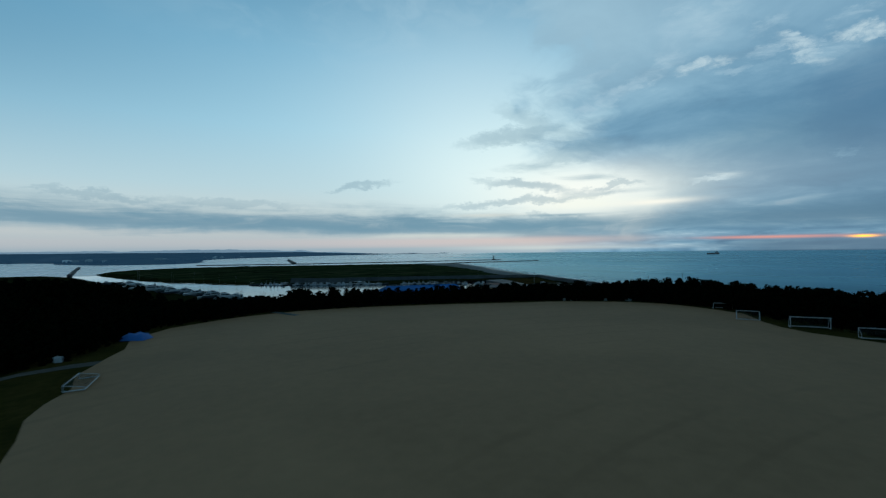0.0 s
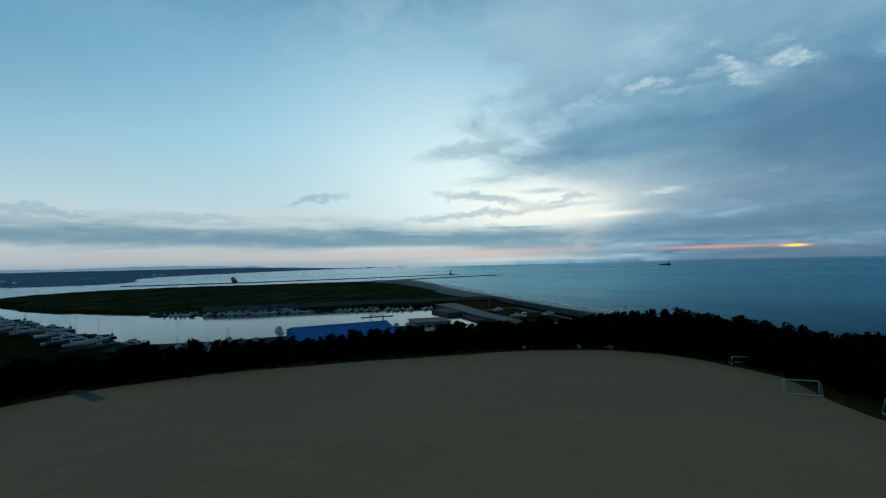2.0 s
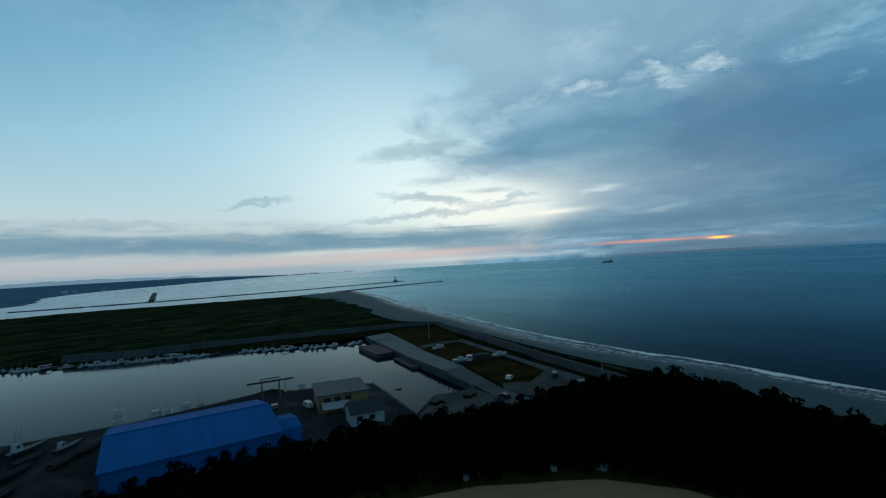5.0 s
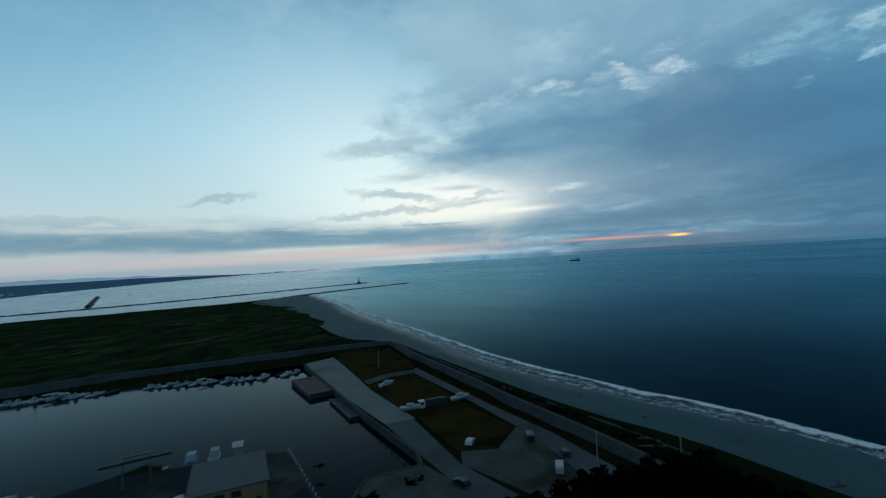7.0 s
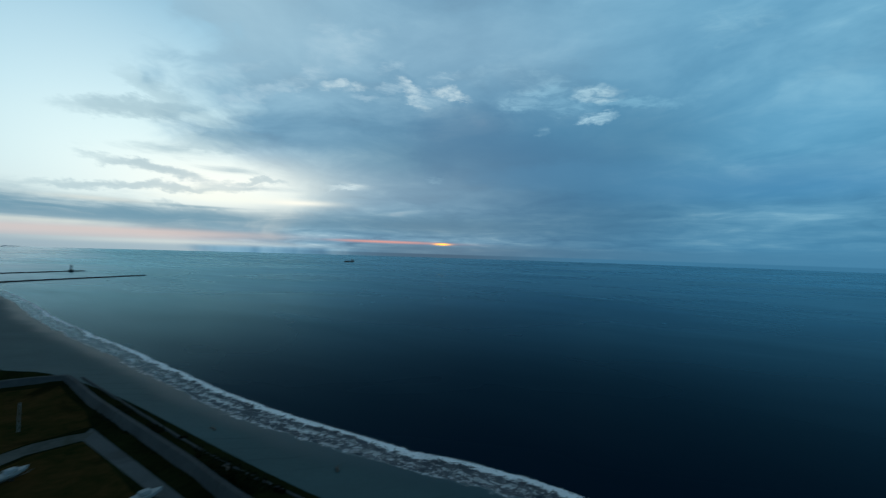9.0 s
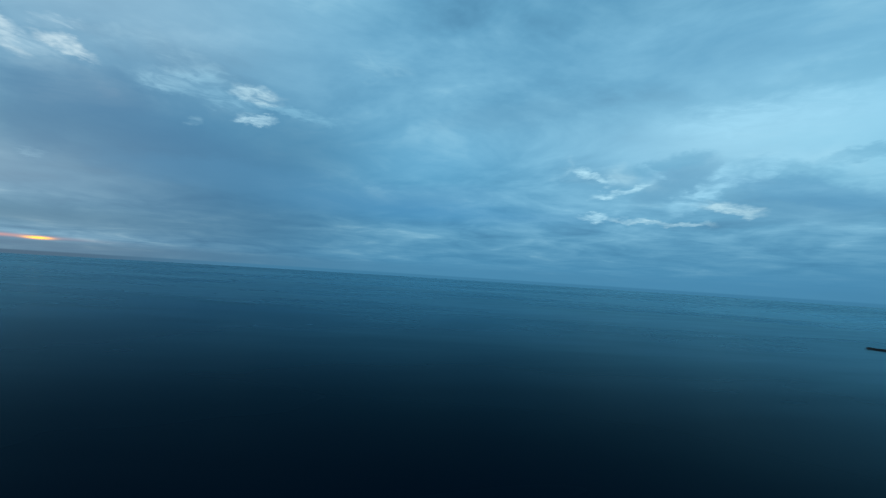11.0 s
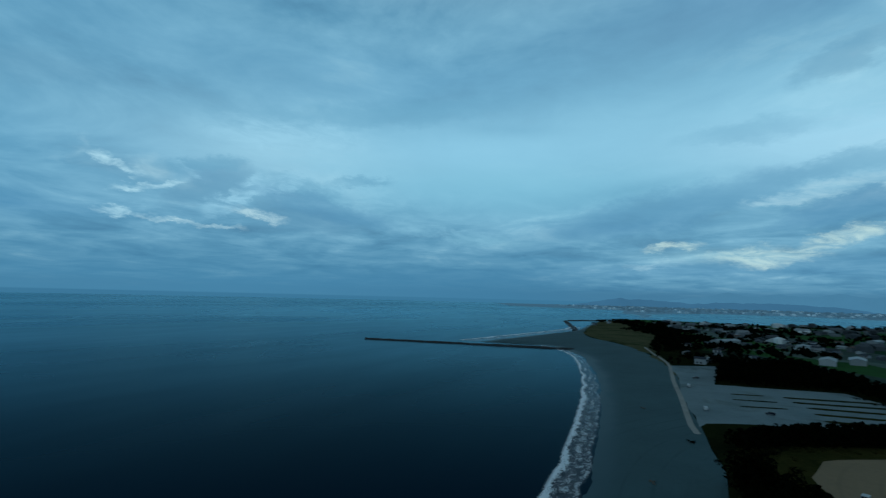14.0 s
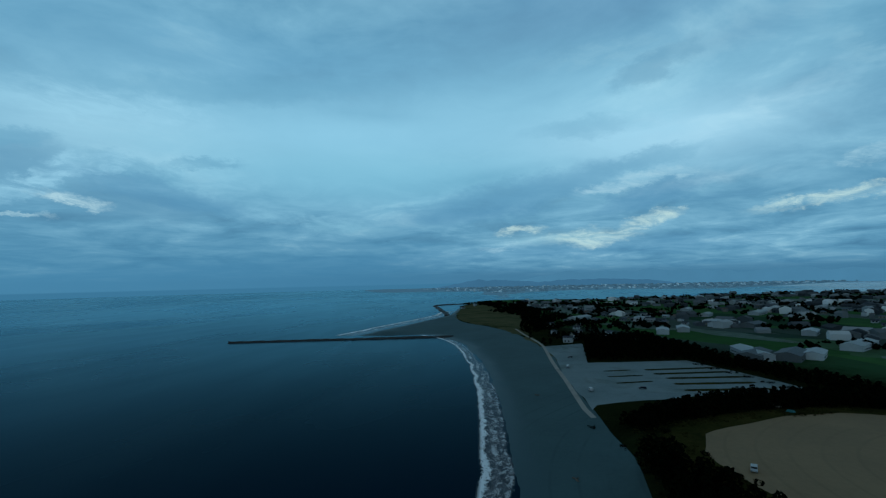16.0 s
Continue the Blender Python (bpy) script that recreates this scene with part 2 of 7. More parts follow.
m = streak(m, 6.4, 5.9, 3.7, 0.28, -3, 0.47)
m = streak(m, 18.4, 5.5, 5.0, 0.32, -2, 0.36)
sky = lay(sky, m, 1.0, (126, 161, 178))
m = None
m = streak(m, 84.0, 12.7, 2.8, 2.79, 19, 0.50)
m = streak(m, 87.9, 14.9, 3.3, 2.01, 10, 0.45)
m = streak(m, 93.8, 11.4, 10.1, 2.02, -3, 0.40)
sky = lay(sky, m, 1.0, (76, 118, 152))
m = None
m = streak(m, 78.1, 20.4, 3.0, 0.70, -29, 0.30)
m = streak(m, 70.3, 13.6, 7.2, 1.31, 1, 0.35)
m = streak(m, 162.1, 8.4, 5.0, 0.99, -6, 0.60)
m = streak(m, 150.9, 10.7, 2.4, 0.98, 28, 0.55)
m = streak(m, 221.3, 22.9, 3.2, 1.07, 17, 0.50)
m = streak(m, 132.7, 19.4, 6.4, 1.11, 8, 0.35)
m = streak(m, 153.4, 11.9, 2.1, 1.39, 33, 0.50)
sky = lay(sky, m, 1.0, (98, 144, 174))
m = None
m = streak(m, 162.6, 12.2, 3.7, 0.82, -11, 0.75)
m = streak(m, 168.4, 13.4, 2.9, 0.42, 5, 0.65)
m = streak(m, 150.8, 13.6, 3.2, 0.52, 11, 0.60)
m = streak(m, 219.9, 13.1, 4.0, 0.71, 7, 0.50)
m = streak(m, 213.0, 17.5, 4.4, 0.91, -2, 0.40)
m = streak(m, 169.4, 21.2, 12.4, 0.95, 7, 0.40)
sky = lay(sky, m, 1.0, (106, 158, 187))
m = None
m = streak(m, 203.5, 9.9, 10.6, 1.42, 11, 0.55)
m = streak(m, 219.8, 9.0, 3.9, 0.86, 12, 0.65)
m = streak(m, 176.1, 1.9, 20.8, 0.77, 3, 0.50)
m = streak(m, 215.2, 3.6, 9.7, 0.84, 1, 0.45)
m = streak(m, 116.6, 8.4, 10.9, 1.19, 7, 0.45)
m = streak(m, 101.7, 9.4, 8.8, 1.25, 1, 0.40)
m = streak(m, 164.3, 10.0, 5.8, 0.94, -11, 0.50)
sky = lay(sky, m, 1.0, (86, 138, 174))
# lit edges and rents
m = None
m = streak(m, 80.2, 18.6, 1.8, 0.43, -29, 0.82)
m = streak(m, 72.1, 19.0, 1.8, 0.41, 5, 0.71)
m = streak(m, 72.8, 7.4, 1.4, 0.22, 6, 0.82)
m = streak(m, 102.5, 18.5, 1.8, 0.66, -3, 0.82)
m = streak(m, 85.5, 18.8, 1.7, 0.49, -11, 0.82)
m = streak(m, 150.3, 7.2, 3.2, 0.22, -2, 0.82)
m = streak(m, 157.2, 8.7, 2.2, 0.41, -9, 0.82)
sky = lay(sky, m * grain, 1.0, (206, 226, 232))
m = None
m = streak(m, 78.0, 19.1, 1.7, 0.38, 6, 0.57)
m = streak(m, 74.4, 17.9, 1.2, 0.27, -3, 0.47)
m = streak(m, 65.6, 18.4, 3.4, 0.57, 23, 0.61)
m = streak(m, 61.8, 16.6, 1.9, 0.68, 18, 0.61)
m = streak(m, 60.0, 18.9, 3.2, 0.44, 24, 0.33)
m = streak(m, 77.8, 21.3, 1.5, 0.49, 12, 0.47)
m = streak(m, 84.5, 20.5, 1.3, 0.34, 7, 0.47)
m = streak(m, 71.1, 23.5, 1.9, 0.90, -46, 0.47)
m = streak(m, 71.9, 23.6, 2.7, 0.70, 16, 0.38)
m = streak(m, 82.2, 18.4, 2.1, 0.46, -14, 0.52)
m = streak(m, 203.5, 4.1, 2.5, 0.32, 3, 0.57)
m = streak(m, 215.9, 10.6, 3.1, 0.49, 7, 0.80)
m = streak(m, 220.4, 11.2, 3.2, 0.58, 6, 0.80)
m = streak(m, 238.7, 10.6, 1.5, 0.44, 14, 0.66)
sky = lay(sky, m * grain, 1.0, (176, 205, 220))
m = None
m = streak(m, 83.5, 8.8, 0.6, 0.26, 6, 0.47)
m = streak(m, 95.1, 18.9, 2.6, 0.82, 19, 0.57)
m = streak(m, 89.1, 21.3, 1.9, 0.62, 27, 0.38)
m = streak(m, 96.5, 14.8, 0.7, 0.36, 22, 0.38)
m = streak(m, 80.0, 18.0, 2.9, 0.42, 6, 0.38)
m = streak(m, 116.1, 23.6, 2.4, 1.05, -2, 0.43)
m = streak(m, 93.2, 21.1, 2.9, 0.79, -16, 0.38)
m = streak(m, 215.9, 24.9, 6.0, 0.88, -1, 0.38)
m = streak(m, 239.0, 19.9, 2.7, 0.70, -47, 0.38)
sky = lay(sky, m * grain, 1.0, (150, 188, 208))
m = None
m = streak(m, 102.8, 15.9, 1.4, 0.38, 5, 0.75)
m = streak(m, 143.1, 12.6, 1.7, 0.34, -21, 0.82)
m = streak(m, 146.3, 10.6, 2.1, 0.29, 12, 0.82)
m = streak(m, 144.6, 7.7, 2.1, 0.29, -2, 0.82)
sky = lay(sky, m * grain, 1.0, (198, 227, 239))
m = None
m = streak(m, 149.8, 12.9, 1.1, 0.29, -36, 0.57)
m = streak(m, 154.8, 10.8, 2.5, 0.71, 38, 0.80)
m = streak(m, 158.6, 12.4, 3.3, 0.73, 19, 0.57)
m = streak(m, 160.1, 17.9, 7.0, 1.34, 1, 0.57)
m = streak(m, 219.9, 16.1, 4.3, 1.28, 1, 0.66)
sky = lay(sky, m * grain, 1.0, (168, 209, 230))
m = None
m = streak(m, 95.8, 18.3, 3.4, 0.80, 12, 0.47)
m = streak(m, 100.3, 18.4, 2.0, 0.69, 7, 0.43)
m = streak(m, 107.1, 17.2, 3.5, 0.46, -6, 0.47)
m = streak(m, 99.6, 17.1, 2.4, 0.65, -1, 0.47)
m = streak(m, 167.8, 12.2, 5.1, 0.93, -6, 0.57)
m = streak(m, 166.9, 15.3, 5.9, 1.07, -1, 0.47)
m = streak(m, 198.4, 15.4, 4.4, 0.72, 3, 0.38)
m = streak(m, 180.5, 7.5, 5.3, 0.52, -6, 0.47)
m = streak(m, 219.4, 18.3, 4.8, 0.90, -1, 0.47)
sky = lay(sky, m * grain, 1.0, (150, 196, 218))
m = None
m = streak(m, 205.0, 6.0, 2.1, 0.39, 4, 0.82)
m = streak(m, 213.4, 4.9, 3.3, 0.64, 1, 0.82)
m = streak(m, 218.2, 5.9, 2.6, 0.54, 17, 0.82)
m = streak(m, 221.4, 7.0, 1.7, 0.39, 4, 0.75)
m = streak(m, 236.0, 7.3, 4.6, 0.46, 7, 0.82)
m = streak(m, 221.7, 6.7, 1.3, 0.39, 3, 0.82)
sky = lay(sky, m * grain, 1.0, (213, 227, 221))
sky = lay(sky, spot(210, 5.0, 7, 0.8), 0.3, (168, 200, 208))
sky = lay(sky, spot(104, 3, 13, 5.5), 0.6, (64, 106, 136))
# mist over the sea, and the far sea below the edge of the water sheet
sky = mix(W, el.step(8.5, 0.4) * az.step(88.0, 130.0) * az.step(205.0, 185.0) * 0.85, sky, lin(72, 128, 162))
sky = mix(W, el.step(3.6, 0.2) * az.step(150.0, 200.0) * 0.7, sky, lin(66, 118, 152))
sky = mix(W, el.step(-0.12, -0.3) * az.step(60.0, 84.0), sky, mix(W, az.step(84.0, 104.0), lin(62, 98, 122), lin(64, 116, 148)))
sky = mix(W, el.step(-0.8, -4.0), sky, lin(24, 40, 50))
sky = mix(W, (az - 80.0).step(0.0, 40.0) * el.step(40.0, 30.0), sky, mix(W, 1.0, sky, (0.84, 1.0, 1.03, 1), "MULTIPLY"))
# overhead, beyond the lit west: unseen dull grey cloud, added to dim the ground
sky = mix(W, el.step(32.0, 52.0), sky, ramp(W, lump, [(0.3, lin(64, 69, 74)), (0.7, lin(90, 94, 98))]))

nishita = W.nodes.new("ShaderNodeTexSky")
nishita.sky_type, nishita.sun_disc = "NISHITA", False
nishita.sun_elevation, nishita.sun_rotation = radians(SUN_HEIGHT), radians(SUN_HEADING)
back_a, back_b, total = (W.nodes.new(k) for k in ("ShaderNodeBackground", "ShaderNodeBackground", "ShaderNodeAddShader"))
W.links.new(sky, back_a.inputs[0])
# little of the clear air's own glow comes through the cloud
W.links.new(mix(W, 1.0, nishita.outputs[0], (0.02, 0.03, 0.04, 1), "MULTIPLY"), back_b.inputs[0])
back_a.inputs[1].default_value, back_b.inputs[1].default_value = 1.0, 0.05
W.links.new(back_a.outputs[0], total.inputs[0])
W.links.new(back_b.outputs[0], total.inputs[1])
wout = W.nodes.new("ShaderNodeOutputWorld")
W.links.new(total.outputs[0], wout.inputs[0])


sun_data = bpy.data.lights.new("sun", "SUN")
sun_data.energy, sun_data.angle, sun_data.color = 0.00005, radians(0.5), (1.0, 0.62, 0.36)
sun = new("sun", sun_data)
h, e = radians(SUN_HEADING), radians(4)
sun.matrix_world = look((0, 0, 300), (-math.sin(h) * math.cos(e) * 100, -math.cos(h) * math.cos(e) * 100, 300 - math.sin(e) * 100))


# ------------------------------------------------------------------ materials
def material(name, rough=0.9, metal=0.0, spec=0.1):
    m = bpy.data.materials.new(name)
    m.use_nodes = True
    t = m.node_tree
    b = t.nodes["Principled BSDF"]
    b.inputs["Roughness"].default_value, b.inputs["Metallic"].default_value = rough, metal
    b.inputs["Specular IOR Level"].default_value = spec
    return m, t, b


def where(t):
    """World position in metres."""
    return t.nodes.new("ShaderNodeNewGeometry").outputs["Position"]


def own(t):
    return t.nodes.new("ShaderNodeTexCoord").outputs["Object"]


def chance(t):
    return S(t, t.nodes.new("ShaderNodeObjectInfo").outputs["Random"])


def isle(t):
    return S(t, t.nodes.new("ShaderNodeNewGeometry").outputs["Random Per Island"])


def relief(t, b, height, strength, dist):
    n = t.nodes.new("ShaderNodeBump")
    n.inputs["Strength"].default_value, n.inputs["Distance"].default_value = strength, dist
    t.links.new(height.out, n.inputs["Height"])
    t.links.new(n.outputs[0], b.inputs["Normal"])


def mottled(name, c1, c2, s1, s2, rough=0.9, stain=None, bump=0.3, dist=0.05, space=where, metal=0.0, spec=0.1, vary=0.0):
    """Two scales of tone between two colours, a stain, and a fine relief."""
    m, t, b = material(name, rough, metal, 0.0 if rough > 0.94 else spec)
    v = space(t)
    a, c = noise_tex(t, v, s1, 5.0, 0.6, 0.3), noise_tex(t, v, s2, 4.0, 0.6)
    col = mix(t, ((a - 0.5) * 1.6 + (c - 0.5) * 0.9 + 0.5).op("ADD", 0.0, clamp=True), c1 + (1,), c2 + (1,))
    if stain:
        k = noise_tex(t, v, s1 * 0.37, 6.0, 0.65, 0.8).step(0.52, 0.68)
        col = mix(t, k * 0.75, col, stain + (1,))
    if vary:
        col = mix(t, (chance(t) - 0.5) * vary + 0.5, mix(t, 1.0, col, (0.6, 0.6, 0.6, 1), "MULTIPLY"), mix(t, 1.0, col, (1.4, 1.4, 1.4, 1), "MULTIPLY"))
    t.links.new(col, b.inputs["Base Color"])
    if bump:
        relief(t, b, c, bump, dist)
    return m


M_SCRUB = mottled("coastal_scrub", (0.007, 0.011, 0.006), (0.022, 0.03, 0.014), 0.05, 0.6, 1.0, (0.03, 0.028, 0.017), 0.9, 0.5)


def sand(name, dry, wet, low, tracks):
    """Sand, darker and shinier where it is wet, with faint curving wheel marks."""
    m, t, b = material(name, 0.8, 0.0, 0.03)
    v = where(t)
    a, c = noise_tex(t, v, 0.03, 5.0, 0.6, 0.4), noise_tex(t, v, 0.55, 4.0, 0.65)
    sp = t.nodes.new("ShaderNodeSeparateXYZ")
    t.links.new(v, sp.inputs[0])
    z = S(t, sp.outputs[2])
    damp = (z + (a - 0.5) * 1.2).step(low + 0.6, low - 0.3)
    tone = ((a - 0.5) * 1.5 + (c - 0.5) * 0.8 + 0.5).op("ADD", 0.0, clamp=True)
    col = mix(t, tone, tuple(k * 0.8 for k in dry) + (1,), tuple(k * 1.15 for k in dry) + (1,))
    wav = t.nodes.new("ShaderNodeTexWave")
    wav.wave_type, wav.rings_direction = "RINGS", "Z"
    wav.inputs["Scale"].default_value, wav.inputs["Distortion"].default_value, wav.inputs["Detail"].default_value, wav.inputs["Detail Scale"].default_value = 0.035, 9.0, 2.0, 0.12
    t.links.new(v, wav.inputs["Vector"])
    rut = S(t, wav.outputs["Fac"]).step(0.93, 1.0) * noise_tex(t, v, 0.02, 3.0).step(0.42, 0.6) * tracks
    col = mix(t, rut, col, tuple(k * 0.62 for k in dry) + (1,))
    col = mix(t, damp, col, wet + (1,))
    t.links.new(col, b.inputs["Base Color"])
    t.links.new((damp * -0.3 + 0.72).out, b.inputs["Roughness"])
    relief(t, b, c + rut * -0.6, 0.35, 0.06)
    return m


M_BEACH = sand("dark_beach_sand", (0.058, 0.108, 0.116), (0.038, 0.08, 0.092), 0.6, 0.4)
M_FIELD = sand("packed_brown_sand", (0.25, 0.172, 0.1), (0.165, 0.112, 0.068), -5.0, 0.22)
M_TRACK = mottled("pale_track_sand", (0.26, 0.25, 0.22), (0.36, 0.34, 0.3), 0.1, 0.9, 0.9, (0.17, 0.16, 0.14), 0.3, 0.03)
M_GRASS = mottled("field_edge_grass", (0.008, 0.014, 0.004), (0.052, 0.045, 0.014), 0.07, 0.9, 1.0, (0.006, 0.01, 0.004), 0.8, 0.2)


def grassland(name):
    """Rough grass with dark thickets, paler swathes and bare sandy streaks."""
    m, t, b = material(name, 1.0, 0.0, 0.0)
    v = where(t)
    mp = t.nodes.new("ShaderNodeMapping")
    mp.inputs["Rotation"].default_value, mp.inputs["Scale"].default_value = (0, 0, 0.9), (1.0, 2.2, 1.0)
    t.links.new(v, mp.inputs[0])
    w = mp.outputs[0]
    a, c, d, e = noise_tex(t, w, 0.012, 6.0, 0.62, 0.8), noise_tex(t, w, 0.045, 6.0, 0.65, 0.5), noise_tex(t, w, 0.008, 5.0, 0.6, 1.0), noise_tex(t, v, 0.5, 4.0, 0.7)
    col = mix(t, c.step(0.32, 0.68), (0.008, 0.02, 0.01, 1), (0.036, 0.054, 0.022, 1))
    col = mix(t, a.step(0.5, 0.64) * 0.85, col, (0.009, 0.014, 0.007, 1))
    col = mix(t, d.step(0.5, 0.66) * c.step(0.42, 0.6) * 0.6, col, (0.1, 0.1, 0.06, 1))
    col = mix(t, noise_tex(t, w, 0.02, 5.0, 0.7, 1.2).step(0.54, 0.62) * 0.8, col, (0.005, 0.011, 0.007, 1))
    col = mix(t, (e - 0.5) * 0.6 + 0.3, col, mix(t, 1.0, col, (0.5, 0.5, 0.5, 1), "MULTIPLY"))
    t.links.new(col, b.inputs["Base Color"])
    relief(t, b, c + e * 0.3, 1.0, 1.0)
    return m


M_SPIT = grassland("spit_grassland")
M_PLOT = mottled("dry_weedy_ground", (0.008, 0.017, 0.005), (0.062, 0.036, 0.014), 0.1, 0.6, 1.0, (0.004, 0.007, 0.003), 0.8, 0.25)
M_ASPHALT = mottled("old_asphalt", (0.05, 0.064, 0.068), (0.085, 0.1, 0.106), 0.08, 1.2, 0.85, (0.045, 0.048, 0.05), 0.3, 0.02)
M_CONCRETE = mottled("weathered_concrete", (0.13, 0.148, 0.148), (0.19, 0.205, 0.2), 0.09, 0.8, 0.85, (0.1, 0.108, 0.1), 0.3, 0.02)
M_LOT = mottled("pale_lot_gravel", (0.15, 0.205, 0.215), (0.235, 0.29, 0.295), 0.05, 0.7, 0.95, (0.12, 0.155, 0.145), 0.5, 0.04)
M_YARD = mottled("dark_yard_gravel", (0.012, 0.017, 0.019), (0.05, 0.058, 0.058), 0.06, 0.5, 0.95, (0.1, 0.112, 0.11), 0.5, 0.04)
M_DUNE = mottled("dry_dune_grass", (0.045, 0.058, 0.028), (0.125, 0.112, 0.06), 0.03, 0.25, 1.0, (0.02, 0.03, 0.012), 0.8, 0.3)
M_GRAVEL = mottled("grey_gravel", (0.04, 0.05, 0.048), (0.115, 0.12, 0.11), 0.11, 0.9, 0.95, (0.03, 0.034, 0.02), 0.5, 0.04)
M_DARKWALL = mottled("dark_seawall_concrete", (0.03, 0.038, 0.042), (0.062, 0.072, 0.076), 0.12, 0.9, 0.85, (0.03, 0.035, 0.035), 0.6, 0.1)
M_ROCK = mottled("wet_armour_rock", (0.022, 0.025, 0.027), (0.06, 0.064, 0.066), 0.2, 1.3, 0.7, None, 0.8, 0.2)


def water(name, deep, rough, swell, ripple, ior, gain, tint, open_sea):
    """Dark water under a sheen that grows towards the horizon, calmer in the lee of the spit."""
    m = bpy.data.materials.new(name)
    m.use_nodes = True
    t = m.node_tree
    t.nodes.clear()
    body, sheen, both, out = (t.nodes.new("ShaderNode" + k) for k in ("BsdfDiffuse", "BsdfGlossy", "MixShader", "OutputMaterial"))
    fres = t.nodes.new("ShaderNodeFresnel")
    fres.inputs["IOR"].default_value = ior
    v = where(t)
    sp = t.nodes.new("ShaderNodeSeparateXYZ")
    t.links.new(v, sp.inputs[0])
    x, y = S(t, sp.outputs[0]), S(t, sp.outputs[1])
    # swell runs in towards the coast
    along, across = x * 0.42 + y * 0.9, x * 0.9 - y * 0.42
    long = noise_tex(t, combine(t, across * 0.05, along * 0.012), 1.0, 3.0, 0.5, 0.4)
    short = noise_tex(t, combine(t, across * 0.22, along * 0.09), 1.0, 2.0, 0.5)
    patch_ = noise_tex(t, combine(t, across * 0.004, along * 0.0022), 1.0, 4.0, 0.6, 0.5)
    slick = noise_tex(t, combine(t, across * 0.0013 + 5.0, along * 0.0006), 1.0, 6.0, 0.65, 0.8)
    wave = noise_tex(t, combine(t, across * 0.028, along * 0.0065), 1.0, 3.0, 0.55, 0.6)
    t.links.new(mix(t, patch_, deep + (1,), tuple(c * 1.7 for c in deep) + (1,)), body.inputs["Color"])
    f = S(t, fres.outputs[0])
    if open_sea:
        # waves keep the far sheen below the sky's own light; the river mouth lies still
        calm = (y - x * 0.9 + (patch_ - 0.5) * 500.0).step(-150.0, 450.0)
        t.links.new(mix(t, calm, tint + (1,), (0.9, 0.96, 1.0, 1)), sheen.inputs["Color"])
        f = (f * -3.2).op("EXPONENT").flip() * (calm * (0.72 - gain) + gain)
        f = f * ((slick - 0.5) * 0.7 + (wave - 0.5) * 0.4 + (patch_ - 0.5) * 0.3 + 1.0)
    else:
        sheen.inputs["Color"].default_value = tint + (1,)
        f = f * f * gain
    t.links.new((patch_.step(0.35, 0.7) * 0.1 + rough).out, sheen.inputs["Roughness"])
    bump = t.nodes.new("ShaderNodeBump")
    bump.inputs["Strength"].default_value, bump.inputs["Distance"].default_value = 1.0, 1.0
    t.links.new((long * swell + short * ripple).out, bump.inputs["Height"])
    for n in (body, sheen):
        t.links.new(bump.outputs[0], n.inputs["Normal"])
    t.links.new(f.op("MINIMUM", 1.0).out, both.inputs[0])
    t.links.new(body.outputs[0], both.inputs[1])
    t.links.new(sheen.outputs[0], both.inputs[2])
    t.links.new(both.outputs[0], out.inputs[0])
    return m


M_SEA = water("dusk_sea", (0.0002, 0.007, 0.017), 0.24, 0.018, 0.008, 1.03, 0.55, (0.46, 0.85, 1.0), True)
M_BASIN = water("harbour_water", (0.001, 0.006, 0.01), 0.06, 0.0, 0.03, 1.33, 1.7, (0.82, 0.95, 1.0), False)


# ------------------------------------------------------------------ mesh helpers
def part(name, bm, mat, parent=None, label="", smooth=False):
    me = bpy.data.meshes.new(name)
    bm.normal_update()
    bm.to_mesh(me)
    bm.free()
    me.materials.append(mat)
    if smooth:
        me.polygons.foreach_set("use_smooth", [True] * len(me.polygons))
    ob = new(name, me)
    if parent is not None:
        ob.parent = parent
    if label:
        tagged(ob, label)
    return ob


def sheet(name, verts, faces, mat, label="", category="", kind="", smooth=False, parent=None):
    me = bpy.data.meshes.new(name)
    me.from_pydata(verts, [], faces)
    me.materials.append(mat)
    if smooth:
        me.polygons.foreach_set("use_smooth", [True] * len(me.polygons))
    me.update()
    ob = new(name, me)
    if parent is not None:
        ob.parent = parent
    return tagged(ob, label, category, "", kind)


def thing(name, m, label, category, group=""):
    ob = new(name)
    ob.empty_display_size = 0.3
    ob.matrix_basis = m
    return tagged(ob, label, category, group)


def box(bm, x0, x1, y0, y1, z0, z1, bevel=0.0):
    r = bmesh.ops.create_cube(bm, size=1.0)["verts"]
    bmesh.ops.transform(bm, verts=r, matrix=Matrix.Translation(((x0 + x1) / 2, (y0 + y1) / 2, (z0 + z1) / 2)) @ Matrix.Diagonal((abs(x1 - x0), abs(y1 - y0), abs(z1 - z0), 1)))
    if bevel:
        es = list({e for v in r for e in v.link_edges})
        bmesh.ops.bevel(bm, geom=es, offset=bevel, segments=2, affect="EDGES", profile=0.5)
    return r


def rod(bm, a, b, r0, r1=None, n=8):
    a, b = Vector(a), Vector(b)
    q = (b - a).to_track_quat("Z", "Y").to_matrix().to_4x4()
    c = bmesh.ops.create_cone(bm, cap_ends=True, segments=n, radius1=r0, radius2=r0 if r1 is None else r1, depth=(b - a).length)["verts"]
    bmesh.ops.transform(bm, verts=c, matrix=Matrix.Translation((a + b) / 2) @ q)
    return c


